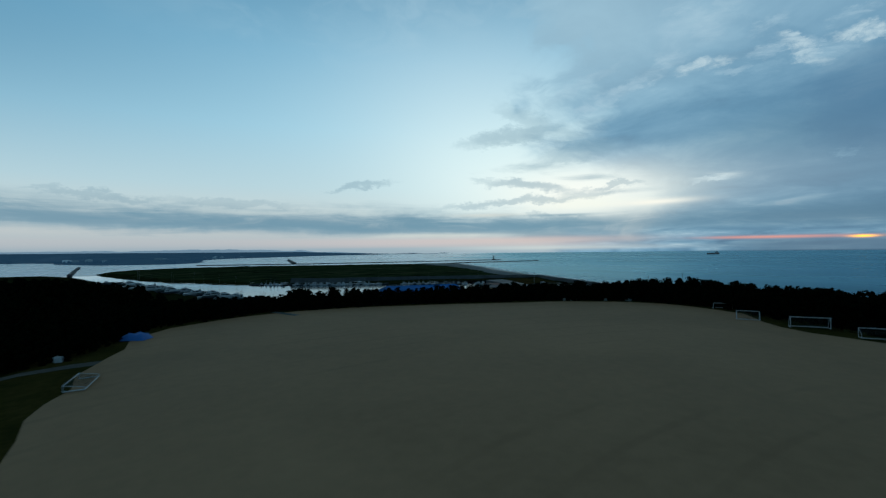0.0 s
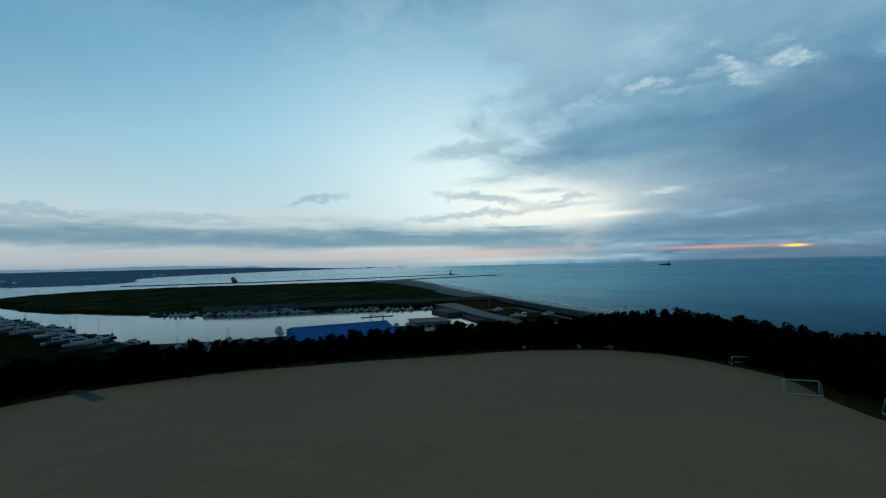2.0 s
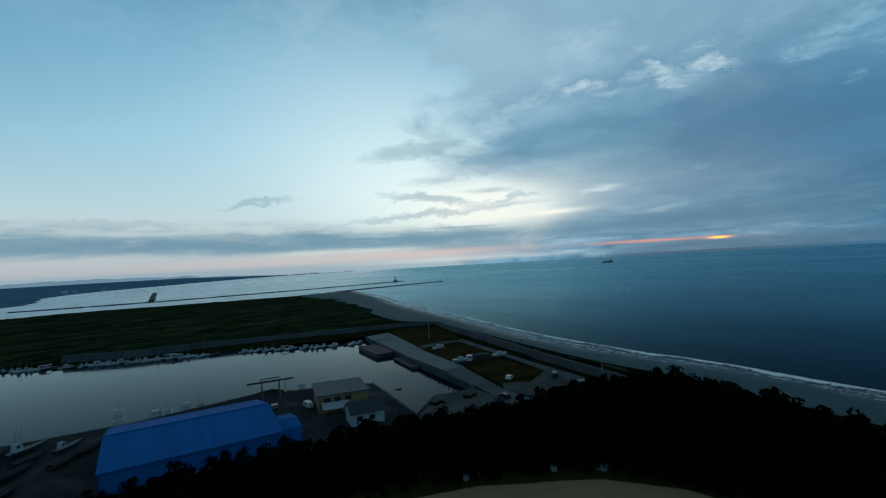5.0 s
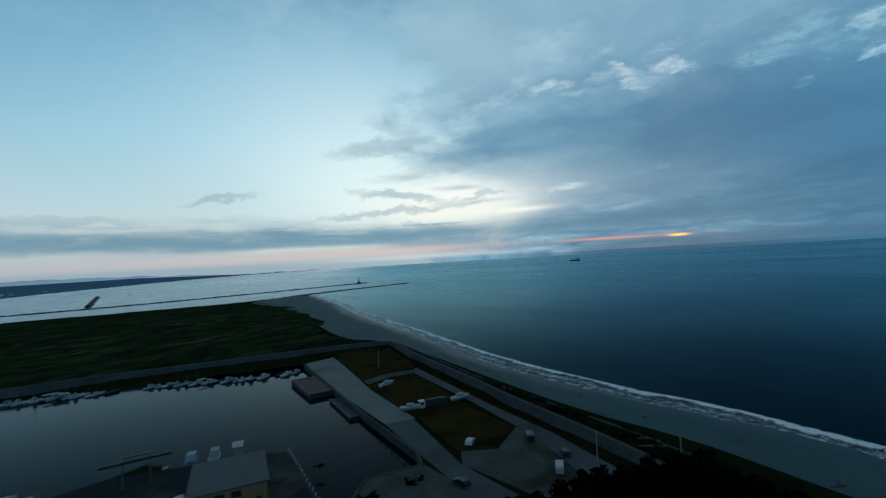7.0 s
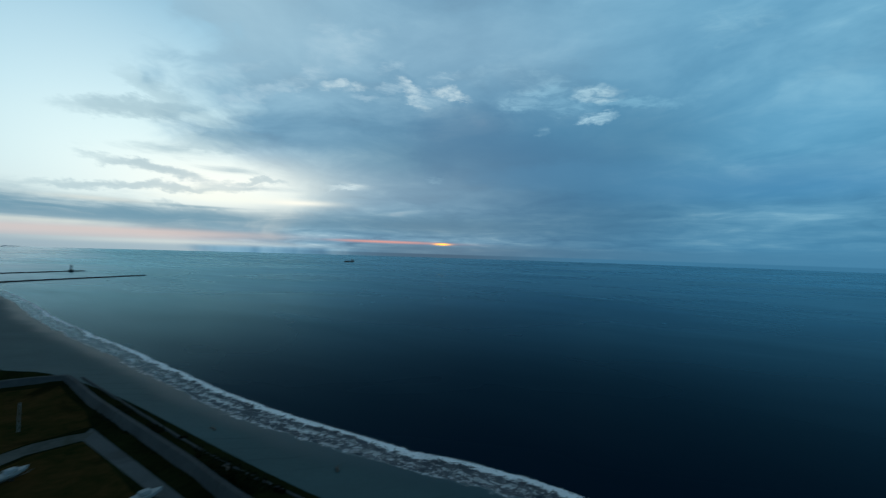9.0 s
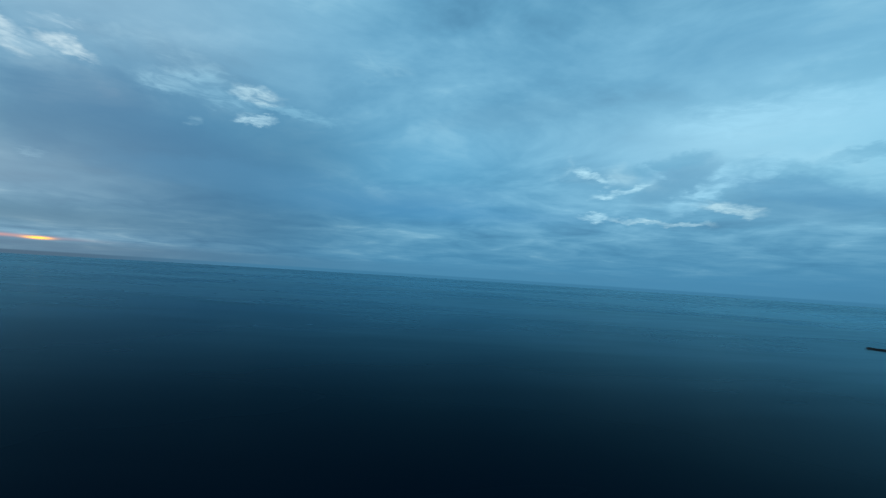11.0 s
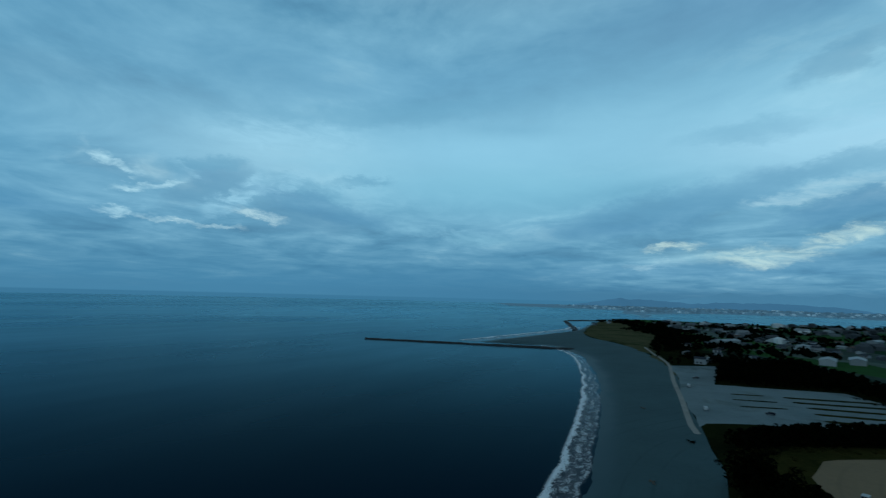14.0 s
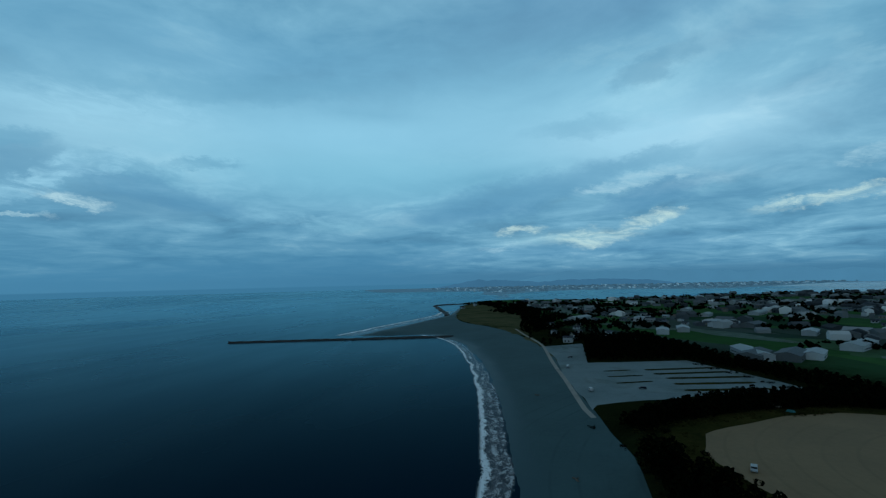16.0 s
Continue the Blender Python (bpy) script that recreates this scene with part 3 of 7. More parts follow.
def loft(bm, rings, close=True, cap=True):
    """Skins a row of rings of points."""
    vs = [[bm.verts.new(p) for p in r] for r in rings]
    n = len(rings[0])
    for a, b in zip(vs, vs[1:]):
        for i in range(n if close else n - 1):
            j = (i + 1) % n
            bm.faces.new((a[i], a[j], b[j], b[i]))
    if cap and close:
        bm.faces.new(vs[0][::-1])
        bm.faces.new(vs[-1])
    return vs


def curve_through(pts, step=12.0, closed=False):
    """A smooth line through the plan's corner points."""
    p = [np.array(q, float) for q in pts]
    n = len(p)
    out = []
    for i in range(n if closed else n - 1):
        if closed:
            a, b, c, d = p[i - 1], p[i], p[(i + 1) % n], p[(i + 2) % n]
        else:
            a, b, c, d = p[max(i - 1, 0)], p[i], p[i + 1], p[min(i + 2, n - 1)]
        k = max(1, int(np.hypot(*(c - b)) / step))
        for s in np.arange(k) / k:
            out.append(0.5 * (2 * b + (c - a) * s + (2 * a - 5 * b + 4 * c - d) * s ** 2 + (3 * b - a - 3 * c + d) * s ** 3))
    if not closed:
        out.append(p[-1])
    return np.array(out)


def straight(pts, step=12.0, closed=True):
    p = [np.array(q, float) for q in pts]
    out = []
    for i in range(len(p) if closed else len(p) - 1):
        b, c = p[i], p[(i + 1) % len(p)]
        k = max(1, int(np.hypot(*(c - b)) / step))
        out += [b + (c - b) * s for s in np.arange(k) / k]
    if not closed:
        out.append(p[-1])
    return np.array(out)


def ragged(line, amp, size):
    return np.array([(x + amp * noise.noise((x / size, y / size, 1.7)), y + amp * noise.noise((x / size, y / size, 9.1))) for x, y in line])


def inside(poly, x, y):
    x, y = np.asarray(x, float).ravel(), np.asarray(y, float).ravel()
    a = np.asarray(poly, float)
    b = np.roll(a, 1, 0)
    k = a[:, 1] != b[:, 1]
    a, b = a[k], b[k]
    hit = np.zeros(x.shape, bool)
    for n in range(0, len(x), 4000):
        px, py = x[n:n + 4000, None], y[n:n + 4000, None]
        c = ((b[:, 1] > py) != (a[:, 1] > py)) & (px < (a[:, 0] - b[:, 0]) * (py - b[:, 1]) / (a[:, 1] - b[:, 1]) + b[:, 0])
        hit[n:n + 4000] = c.sum(1) % 2 == 1
    return hit


def distance(line, x, y, closed=False):
    """From points to a line of segments."""
    x, y = np.asarray(x, float).ravel(), np.asarray(y, float).ravel()
    a = np.asarray(line, float)
    b = np.roll(a, -1, 0)
    if not closed:
        a, b = a[:-1], b[:-1]
    u = b - a
    L = (u ** 2).sum(1) + 1e-9
    best = np.empty(x.shape)
    for k in range(0, len(x), 4000):
        px, py = x[k:k + 4000, None], y[k:k + 4000, None]
        s = np.clip(((px - a[:, 0]) * u[:, 0] + (py - a[:, 1]) * u[:, 1]) / L, 0, 1)
        best[k:k + 4000] = np.sqrt(((px - a[:, 0] - s * u[:, 0]) ** 2 + (py - a[:, 1] - s * u[:, 1]) ** 2).min(1))
    return best


def ease(v, a, b):
    s = np.clip((np.asarray(v, float) - a) / (b - a), 0, 1)
    return s * s * (3 - 2 * s)


# ------------------------------------------------------------------ the plan of the coast
COAST = curve_through([(612, 738), (589, 690), (500, 558), (402, 425), (322, 303), (273, 231), (245.5, 178), (231.5, 141), (217.5, 105), (202, 85), (175.7, 17),
                       (139, -55), (125, -92), (104, -150), (74, -250), (54, -348), (48, -405), (54, -468), (63, -484)], 9)
SOUTH_BAY = curve_through([(142, -512), (87, -590), (12, -690), (-51, -779), (-93, -870), (-133, -970), (-188, -1100), (-231, -1176), (-313, -1290), (-368, -1345)], 25)
RIVER_S = curve_through([(-368, -1345), (-453, -1290), (-524, -1236), (-751, -1200), (-1047, -1163), (-1326, -1097), (-1661, -1034), (-2983, -760), (-4283, -480)], 80)
RIVER_N = curve_through([(-4300, 1000), (-2500, 900), (-1000, 800), (-300, 765), (-55, 753), (-8, 745), (6, 690), (10, 620), (16, 560), (25, 503), (34, 401), (44, 334), (47, 288)], 20)
QUAY_W = straight([(47, 288), (58, 278), (71, 268), (94, 258), (126, 252), (134, 252), (136, 243), (150, 232), (154, 224), (136, 190), (152, 196), (163, 189), (168, 194)], 8, False)
MOLE_W = straight([(168, 194), (184, 225), (198.5, 251), (216, 282), (228, 303)], 8, False)
QUAY_N = curve_through([(228, 303), (209, 317), (190, 340), (157, 371), (125, 401), (96, 430), (62, 500), (43, 560), (29, 700), (30, 780)], 12)
SPIT_N = curve_through([(30, 780), (60, 850), (120, 884), (184, 893), (250, 880), (329, 842), (400, 790), (470, 748), (540, 738), (612, 738)], 20)
LAND = np.concatenate([COAST, SOUTH_BAY, RIVER_S, RIVER_N, QUAY_W[1:], MOLE_W[1:], QUAY_N[1:], SPIT_N[1:-1]])
FIELD_LINE = curve_through([(-44, 109), (-38, 139), (-31, 158), (-15, 187), (16, 197), (55, 182), (95, 155), (115, 133), (114, 114), (106, 98), (88, 84), (76.4, 66), (76.5, 30), (80.7, -18),
                            (73, -52), (57, -67), (35, -73), (-3, -72), (-28, -60), (-35, -20), (-44.9, 50)], 7, True)
FIELD = ragged(ragged(FIELD_LINE, 3.0, 17), 1.2, 5)
FIELD_Z = 6.85
BEACH_TOP = curve_through([(560, 742), (500, 700), (462, 672), (398, 515), (297, 353), (284, 304), (264, 258), (214, 173), (201, 141), (186, 116), (161, 74), (133.2, 14), (103, -41),
                           (91, -63), (80, -91), (68, -120), (41, -193), (14, -250), (-7, -314), (-29, -420), (-33, -502), (-30, -634), (-111, -885), (-235, -1192), (-323, -1310)], 9)
BEACH = ragged(np.concatenate([COAST[4:], SOUTH_BAY[:-1], BEACH_TOP[::-1]]), 0.0, 20)
SPIT_GRASS = ragged(curve_through([(88, 452), (125, 418), (157, 388), (200, 360), (244, 330), (276, 338), (297, 358), (350, 425), (400, 515), (440, 600), (462, 672), (404, 755),
                                   (305, 815), (232, 858), (120, 862), (60, 820), (46, 740), (56, 580)], 9, True), 17, 24)
APRON = straight([(244, 300), (229, 303), (216, 282), (198.5, 251), (180, 214), (187.5, 208.6), (205.6, 241.5), (229.7, 277.5)], 10)
MOLE_ROAD = straight([(180, 214), (168, 194), (160, 180), (152, 168), (160, 164), (167, 181), (187, 209)], 10)
CROSS_PATH = curve_through([(211, 247.5), (222, 247), (232, 241), (238, 243), (228, 251.5), (214, 253)], 6, True)
DUNE_ROAD = straight([(240, 246), (206, 192), (193, 169), (176, 146), (170, 152), (188, 171), (207, 200), (233, 243)], 10)
PLOT_N = ragged(straight([(244, 302), (262, 302), (272, 288), (252, 259), (241, 247), (228, 253), (214, 254), (231, 278)], 8), 1.0, 8)
PLOT_S = ragged(straight([(209, 246), (222, 246), (231, 240), (211, 210), (203, 199), (193, 180), (178, 178), (173, 186), (189, 209)], 8), 1.2, 8)
LOT_GRAVEL = ragged(straight([(173, 185), (178, 177), (193, 179), (188, 171), (172, 150), (160, 158), (167, 180)], 8), 1.0, 8)
YARD = ragged(straight([(47, 288), (94, 258), (126, 252), (136, 243), (150, 232), (154, 224), (136, 190), (163, 188), (158, 172), (120, 186), (95, 196), (60, 214), (44, 240), (30, 330), (20, 420), (26, 500), (36, 400)], 10), 1.0, 10)
QUAY_GRAVEL = ragged(straight([(137, 190), (152, 195.5), (163, 188.5), (160, 180), (152, 168), (140, 174), (128, 182)], 8), 0.8, 8)
PARKING = ragged(straight([(-50, -318), (-7, -314), (14, -250), (43, -190), (67, -122), (61, -128), (-5, -121), (-41, -104), (-59, -113), (-67, -208), (3, -227), (-23, -270)], 10), 1.5, 12)
def band(pts, half, step=8.0):
    c = curve_through(pts, step)
    d = np.gradient(c, axis=0)
    n = np.column_stack([-d[:, 1], d[:, 0]]) / np.hypot(d[:, 0], d[:, 1])[:, None]
    return np.concatenate([c + n * half, (c - n * half)[::-1]])


BEACH_PATH = band([(74, -112), (70, -125), (46, -183), (33, -216), (22, -243), (4, -285), (-11, -321), (-23, -362), (-31, -396), (-52, -470)], 1.3)
DUNE_GRASS = ragged(np.concatenate([BEACH_TOP[(BEACH_TOP[:, 1] < -235) & (BEACH_TOP[:, 1] > -1190)], np.array([(-262, -1150), (-226, -1000), (-184, -800), (-130, -590), (-94, -522), (-56, -444), (-32, -372), (-14, -322), (6, -262)])]), 9.0, 22)


def height(x, y):
    """The lie of the land."""
    x, y = np.asarray(x, float), np.asarray(y, float)
    d = np.minimum(distance(COAST, x, y), distance(SOUTH_BAY, x, y))
    h = np.interp(d, [0, 4, 14, 45, 60, 120, 400], [-0.25, 0.3, 1.0, 2.5, 3.2, 3.0, 3.0])
    r = np.minimum(np.minimum(distance(RIVER_S, x, y), distance(RIVER_N, x, y)), np.minimum(distance(SPIT_N, x, y), distance(QUAY_N, x, y)))
    h = np.minimum(h, np.interp(r, [0, 5, 20, 60], [-0.2, 1.2, 2.4, 9.0]))
    q = np.minimum(distance(QUAY_W, x, y), distance(MOLE_W, x, y))
    h = h + (2.1 - h) * ease(q, 60, 30)
    b = distance(BEACH_TOP, x, y)
    h = h + 1.1 * ease(b, 11, 2) * ease(y, 60, 90) * ease(y, 330, 300)
    f = distance(FIELD_LINE, x, y, True)
    f = np.where(inside(FIELD_LINE, x, y), 0, f)
    h = h + (FIELD_Z - h) * ease(f, 34, 4)
    return h


def rough_ground(x, y, h, amp):
    return h + amp * np.array([noise.noise((a / 9, b / 9, 3.3)) + 0.5 * noise.noise((a / 3.1, b / 3.1, 5.1)) for a, b in zip(x, y)])


def outward(line, d):
    """A closed line moved out by d metres."""
    g = np.roll(line, -2, 0) - np.roll(line, 2, 0)
    n = np.column_stack([g[:, 1], -g[:, 0]]) / np.hypot(g[:, 0], g[:, 1])[:, None]
    area = np.sum(line[:, 0] * np.roll(line[:, 1], -1) - line[:, 1] * np.roll(line[:, 0], -1))
    return line + n * d * (1 if area > 0 else -1)


MARGIN = ragged(outward(FIELD_LINE, 13.0), 3.0, 15)
WEST_TRACK = band([(-82, 146), (-58, 153), (-42, 156.5), (-31, 155.5), (-21, 165)], 1.7, 4.0)

REGIONS = [  # name, outline, material, roughness of the ground, label, category
    ("sports_ground", FIELD, M_FIELD, 0.03, "packed brown sand sports ground with faint wheel marks", "sports ground"),
    ("beach_path", BEACH_PATH, M_TRACK, 0.03, "pale sandy track along the top of the beach", "path"),
    ("cross_path", CROSS_PATH, M_GRAVEL, 0.02, "pale gravel path between weedy plots", "path"),
    ("mole_apron", APRON, M_CONCRETE, 0.0, "light grey concrete apron of the harbour mole", "pavement"),
    ("mole_road", MOLE_ROAD, M_ASPHALT, 0.0, "dark patched asphalt road on the mole", "road"),
    ("dune_road", DUNE_ROAD, M_ASPHALT, 0.0, "grey asphalt road behind the seawall", "road"),
    ("gravel_lot", LOT_GRAVEL, M_GRAVEL, 0.04, "pale gravel parking place beside the pine belt", "parking lot"),
    ("weedy_plot_north", PLOT_N, M_PLOT, 0.1, "brown and green weedy plot beside the mole", "waste ground"),
    ("weedy_plot_south", PLOT_S, M_PLOT, 0.1, "brown and green weedy plot with parked trailers", "waste ground"),
    ("quay_gravel", QUAY_GRAVEL, M_GRAVEL, 0.03, "patchy brown gravel behind the quay and slipway", "gravel"),
    ("boat_yard", YARD, M_YARD, 0.03, "pale gravel and concrete boat yard round the basin", "boat yard"),
    ("parking_lot", PARKING, M_LOT, 0.04, "broad pale gravel car park behind the beach", "parking lot"),
    ("dune_grass", DUNE_GRASS, M_DUNE, 0.4, "dry olive grass on low dunes behind the beach", "dune grass"),
    ("spit_grassland", SPIT_GRASS, M_SPIT, 0.5, "rough dark green grassland on the sand spit", "grassland"),
    ("west_track", WEST_TRACK, M_GRAVEL, 0.03, "pale earth track leaving the sports ground", "path"),
    ("field_margin", MARGIN, M_GRASS, 0.2, "dark olive grass round the sand of the sports ground", "grass"),
    ("beach", BEACH, M_BEACH, 0.12, "wet dark grey sand beach with faint tyre tracks", "beach"),
]


def build_ground():
    rng = np.random.default_rng(4)
    pts, edges = [], []
    for line in [LAND] + [r[1] for r in REGIONS]:
        n0 = len(pts)
        pts += [Vector(p) for p in line]
        edges += [(n0 + i, n0 + (i + 1) % len(line)) for i in range(len(line))]
    for x0, x1, y0, y1, s in ((-130, 330, -260, 420, 6.5), (-520, 700, -1350, 960, 28), (-4300, 700, -1400, 1000, 160)):
        gx, gy = np.meshgrid(np.arange(x0, x1, s), np.arange(y0, y1, s))
        gx, gy = gx.ravel() + rng.uniform(-0.35, 0.35, gx.size) * s, gy.ravel() + rng.uniform(-0.35, 0.35, gy.size) * s
        keep = inside(LAND, gx, gy)
        if s == 28:
            keep &= ~((gx > -130) & (gx < 330) & (gy > -260) & (gy < 420))
        if s == 160:
            keep &= ~((gx > -520) & (gx < 700) & (gy > -1350) & (gy < 960))
        pts += [Vector(p) for p in zip(gx[keep], gy[keep])]
    verts, _, faces, _, _, _ = delaunay_2d_cdt(pts, edges, [], 0, 0.01)
    xy = np.array([tuple(v) for v in verts])
    tri = np.array([f for f in faces if len(f) == 3])
    cen = xy[tri].mean(1)
    on_land = inside(LAND, cen[:, 0], cen[:, 1])
    tri, cen = tri[on_land], cen[on_land]
    owner = np.full(len(tri), -1)
    for i in range(len(REGIONS) - 1, -1, -1):
        owner[inside(REGIONS[i][1], cen[:, 0], cen[:, 1])] = i
    z = height(xy[:, 0], xy[:, 1])
    near = (np.abs(xy[:, 0]) < 800) & (np.abs(xy[:, 1]) < 1400)
    # uneven ground, by the roughest surface that meets at a point
    amp = np.full(len(xy), 0.0)
    for i in range(-1, len(REGIONS)):
        a = 0.45 if i < 0 else REGIONS[i][3]
        amp[np.unique(tri[owner == i])] = a
    for i in range(len(REGIONS)):
        if REGIONS[i][3] < 0.1:
            amp[np.unique(tri[owner == i])] = REGIONS[i][3]
    lift = rough_ground(xy[:, 0], xy[:, 1], 0.0, 1.0) * amp * near
    quay = np.minimum(distance(QUAY_W, xy[:, 0], xy[:, 1]), distance(MOLE_W, xy[:, 0], xy[:, 1]))
    z = z + lift * ease(quay, 0, 10)
    for i in range(-1, len(REGIONS)):
        t = tri[owner == i]
        if not len(t):
            continue
        used, inv = np.unique(t, return_inverse=True)
        vs = np.column_stack([xy[used], z[used]]).tolist()
        fs = inv.reshape(-1, 3)
        a, b, c = (xy[used][fs[:, k]] for k in range(3))
        turn = (b[:, 0] - a[:, 0]) * (c[:, 1] - a[:, 1]) - (b[:, 1] - a[:, 1]) * (c[:, 0] - a[:, 0])
        fs[turn < 0] = fs[turn < 0][:, ::-1]
        if i < 0:
            sheet("ground", vs, fs.tolist(), M_LAND, "dark coastal scrub and farmland behind the beach", "ground", "structure", True)
        else:
            name, _, mat, _, label, cat = REGIONS[i]
            sheet(name, vs, fs.tolist(), mat, label, cat, "structure", True)


def farmland():
    """Dark scrub near the coast, a patchwork of fields and plots inland."""
    m, t, b = material("scrub_and_farmland", 1.0, 0.0, 0.0)
    v = where(t)
    vor = t.nodes.new("ShaderNodeTexVoronoi")
    vor.distance = "CHEBYCHEV"
    vor.inputs["Scale"].default_value = 0.011
    mp = t.nodes.new("ShaderNodeMapping")
    mp.inputs["Rotation"].default_value, mp.inputs["Scale"].default_value = (0, 0, 0.5), (1.0, 0.45, 1)
    t.links.new(v, mp.inputs[0])
    t.links.new(mp.outputs[0], vor.inputs["Vector"])
    sep = t.nodes.new("ShaderNodeSeparateXYZ")
    t.links.new(vor.outputs["Color"], sep.inputs[0])
    fields = ramp(t, S(t, sep.outputs[0]), [(0.0, (0.03, 0.09, 0.03, 1)), (0.3, (0.05, 0.14, 0.045, 1)), (0.5, (0.02, 0.05, 0.034, 1)), (0.68, (0.09, 0.12, 0.11, 1)), (0.86, (0.16, 0.2, 0.2, 1)), (1.0, (0.045, 0.11, 0.04, 1))])
    a, c = noise_tex(t, v, 0.05, 5.0, 0.6, 0.4), noise_tex(t, v, 0.6, 4.0, 0.6)
    fields = mix(t, a.step(0.35, 0.7) * 0.4, fields, (0.03, 0.05, 0.03, 1))
    scrub = mix(t, ((a - 0.5) * 1.8 + (c - 0.5) + 0.5).op("ADD", 0.0, clamp=True), (0.004, 0.008, 0.004, 1), (0.018, 0.023, 0.008, 1))
    px = t.nodes.new("ShaderNodeSeparateXYZ")
    t.links.new(v, px.inputs[0])
    x, y = S(t, px.outputs[0]), S(t, px.outputs[1])
    inland = (x * -1.0 + (a - 0.5) * 60.0).step(90.0, 150.0)
    t.links.new(mix(t, inland, scrub, fields), b.inputs["Base Color"])
    relief(t, b, c, 0.8, 0.4)
    return m


M_LAND = farmland()
build_ground()


def disc(name, radius, z, mat, label, cat, rings=10, n=96):
    bm = bmesh.new()
    bmesh.ops.create_circle(bm, cap_ends=True, segments=n, radius=radius)
    bmesh.ops.translate(bm, verts=bm.verts, vec=(60, 0, z))
    return tagged(part(name, bm, mat), label, cat, "", "structure")


disc("sea", 4880, 0.0, M_SEA, "calm dark blue evening sea", "sea")


# ------------------------------------------------------------------ water and works of the harbour
def flat_sheet(name, outline, z, mat, label, cat):
    vs, _, fs, _, _, _ = delaunay_2d_cdt([Vector(p) for p in outline], [(i, (i + 1) % len(outline)) for i in range(len(outline))], [], 1, 0.01)
    out = []
    for f in fs:
        a, b, c = (vs[i] for i in f[:3])
        up = (b.x - a.x) * (c.y - a.y) - (b.y - a.y) * (c.x - a.x) > 0
        out.append(list(f) if up else list(f)[::-1])
    return sheet(name, [(v.x, v.y, z) for v in vs], out, mat, label, cat, "structure")


BASIN = np.concatenate([QUAY_W, MOLE_W[1:], QUAY_N[1:-4], RIVER_N[-22:-1]])
flat_sheet("harbour_water", BASIN, 0.03, M_BASIN, "still dark harbour water mirroring the sky", "water")


def wall_along(name, line, half, z0, z1, mat, label, cat="wall", inward=0.0, parent=None, tilt=0.0):
    """A wall of even width along a line, with a slightly chamfered crown."""
    bm = bmesh.new()
    rings = []
    for i, p in enumerate(line):
        d = np.array(line[min(i + 1, len(line) - 1)]) - np.array(line[max(i - 1, 0)])
        d = d / (np.hypot(*d) + 1e-9)
        nrm = np.array([-d[1], d[0]])
        c = np.array(p) + nrm * inward
        rings.append([(c[0] + nrm[0] * u, c[1] + nrm[1] * u, z) for u, z in
                      ((-half - tilt, z0), (half + tilt, z0), (half, z1 - 0.08), (half - 0.08, z1), (-half + 0.08, z1), (-half, z1 - 0.08))])
    loft(bm, rings)
    bmesh.ops.recalc_face_normals(bm, faces=bm.faces)
    return tagged(part(name, bm, mat, parent), label, cat, "", "" if parent else "structure")


wall_along("quay_wall_west", QUAY_W, 0.45, -2.0, 2.22, M_DARKWALL, "dark stained concrete quay wall", "quay wall")
wall_along("quay_wall_mole", MOLE_W, 0.45, -2.0, 2.22, M_DARKWALL, "dark stained concrete wall of the mole", "quay wall")
SEAWALL = curve_through([(120, 415), (140, 391), (158, 382), (176, 370.5), (195, 357), (214, 343), (236, 328), (258, 313), (273, 299), (278, 291), (257, 260), (236, 227), (222, 205), (211, 189), (195, 163), (183, 145), (172, 132)], 6)
wall_along("seawall", SEAWALL, 0.7, 1.0, 4.6, M_DARKWALL, "long dark concrete seawall behind the beach", "seawall", 0, None, 1.6)
wall_along("seawall_step", curve_through([(282, 288), (262, 257), (228, 204), (214, 178), (200, 152), (189, 134)], 6), 0.35, 0.5, 3.0, M_DARKWALL, "lower dark concrete step in front of the seawall", "seawall", 0, None, 0.8)


def mound(name, line, half, top, mat, label, cat, seed, lump=0.8, parent=None):
    """A rubble breakwater: uneven slopes of dark rock under a narrow crown."""
    rng = np.random.default_rng(seed)
    rings = []
    for i, p in enumerate(line):
        d = np.array(line[min(i + 1, len(line) - 1)]) - np.array(line[max(i - 1, 0)])
        d = d / (np.hypot(*d) + 1e-9)
        nrm = np.array([-d[1], d[0]])
        ring = []
        for u, z in ((-1.5, -2.0), (-1.0, 0.2), (-0.65, 0.6), (-0.35, 0.95), (0.35, 1.0), (0.65, 0.6), (1.0, 0.2), (1.5, -2.0)):
            q = np.array(p) + nrm * (u * half + rng.normal(0, 0.12 * half)) + d * rng.normal(0, lump)
            ring.append((q[0], q[1], (z * top if z > 0 else z) + (rng.normal(0, 0.12 * top) if z > 0 else 0)))
        rings.append(ring)
    bm = bmesh.new()
    loft(bm, rings)
    bmesh.ops.recalc_face_normals(bm, faces=bm.faces)
    return tagged(part(name, bm, mat, parent), label, cat, "", "" if parent else "structure")


mound("breakwater_north", curve_through([(230, 1100), (300, 1052), (430, 985), (600, 930), (760, 893), (905, 866)], 9), 2.0, 1.5, M_ROCK, "long low dark rubble breakwater across the river mouth", "breakwater", 2)
mound("breakwater_spit", curve_through([(560, 735), (612, 735), (700, 729), (852, 706)], 8), 2.0, 1.5, M_ROCK, "low dark rubble breakwater off the spit", "breakwater", 3)
mound("breakwater_groyne", straight([(37, -446), (69, -455), (177, -480), (284, -505)], 6, False), 2.3, 1.9, M_ROCK, "straight dark groyne running out from the beach", "groyne", 4)
mound("breakwater_south", straight([(-49, -770), (-60, -800), (-121, -1128)], 14, False), 5.0, 3.0, M_ROCK, "dark breakwater at the southern river mouth", "breakwater", 5)
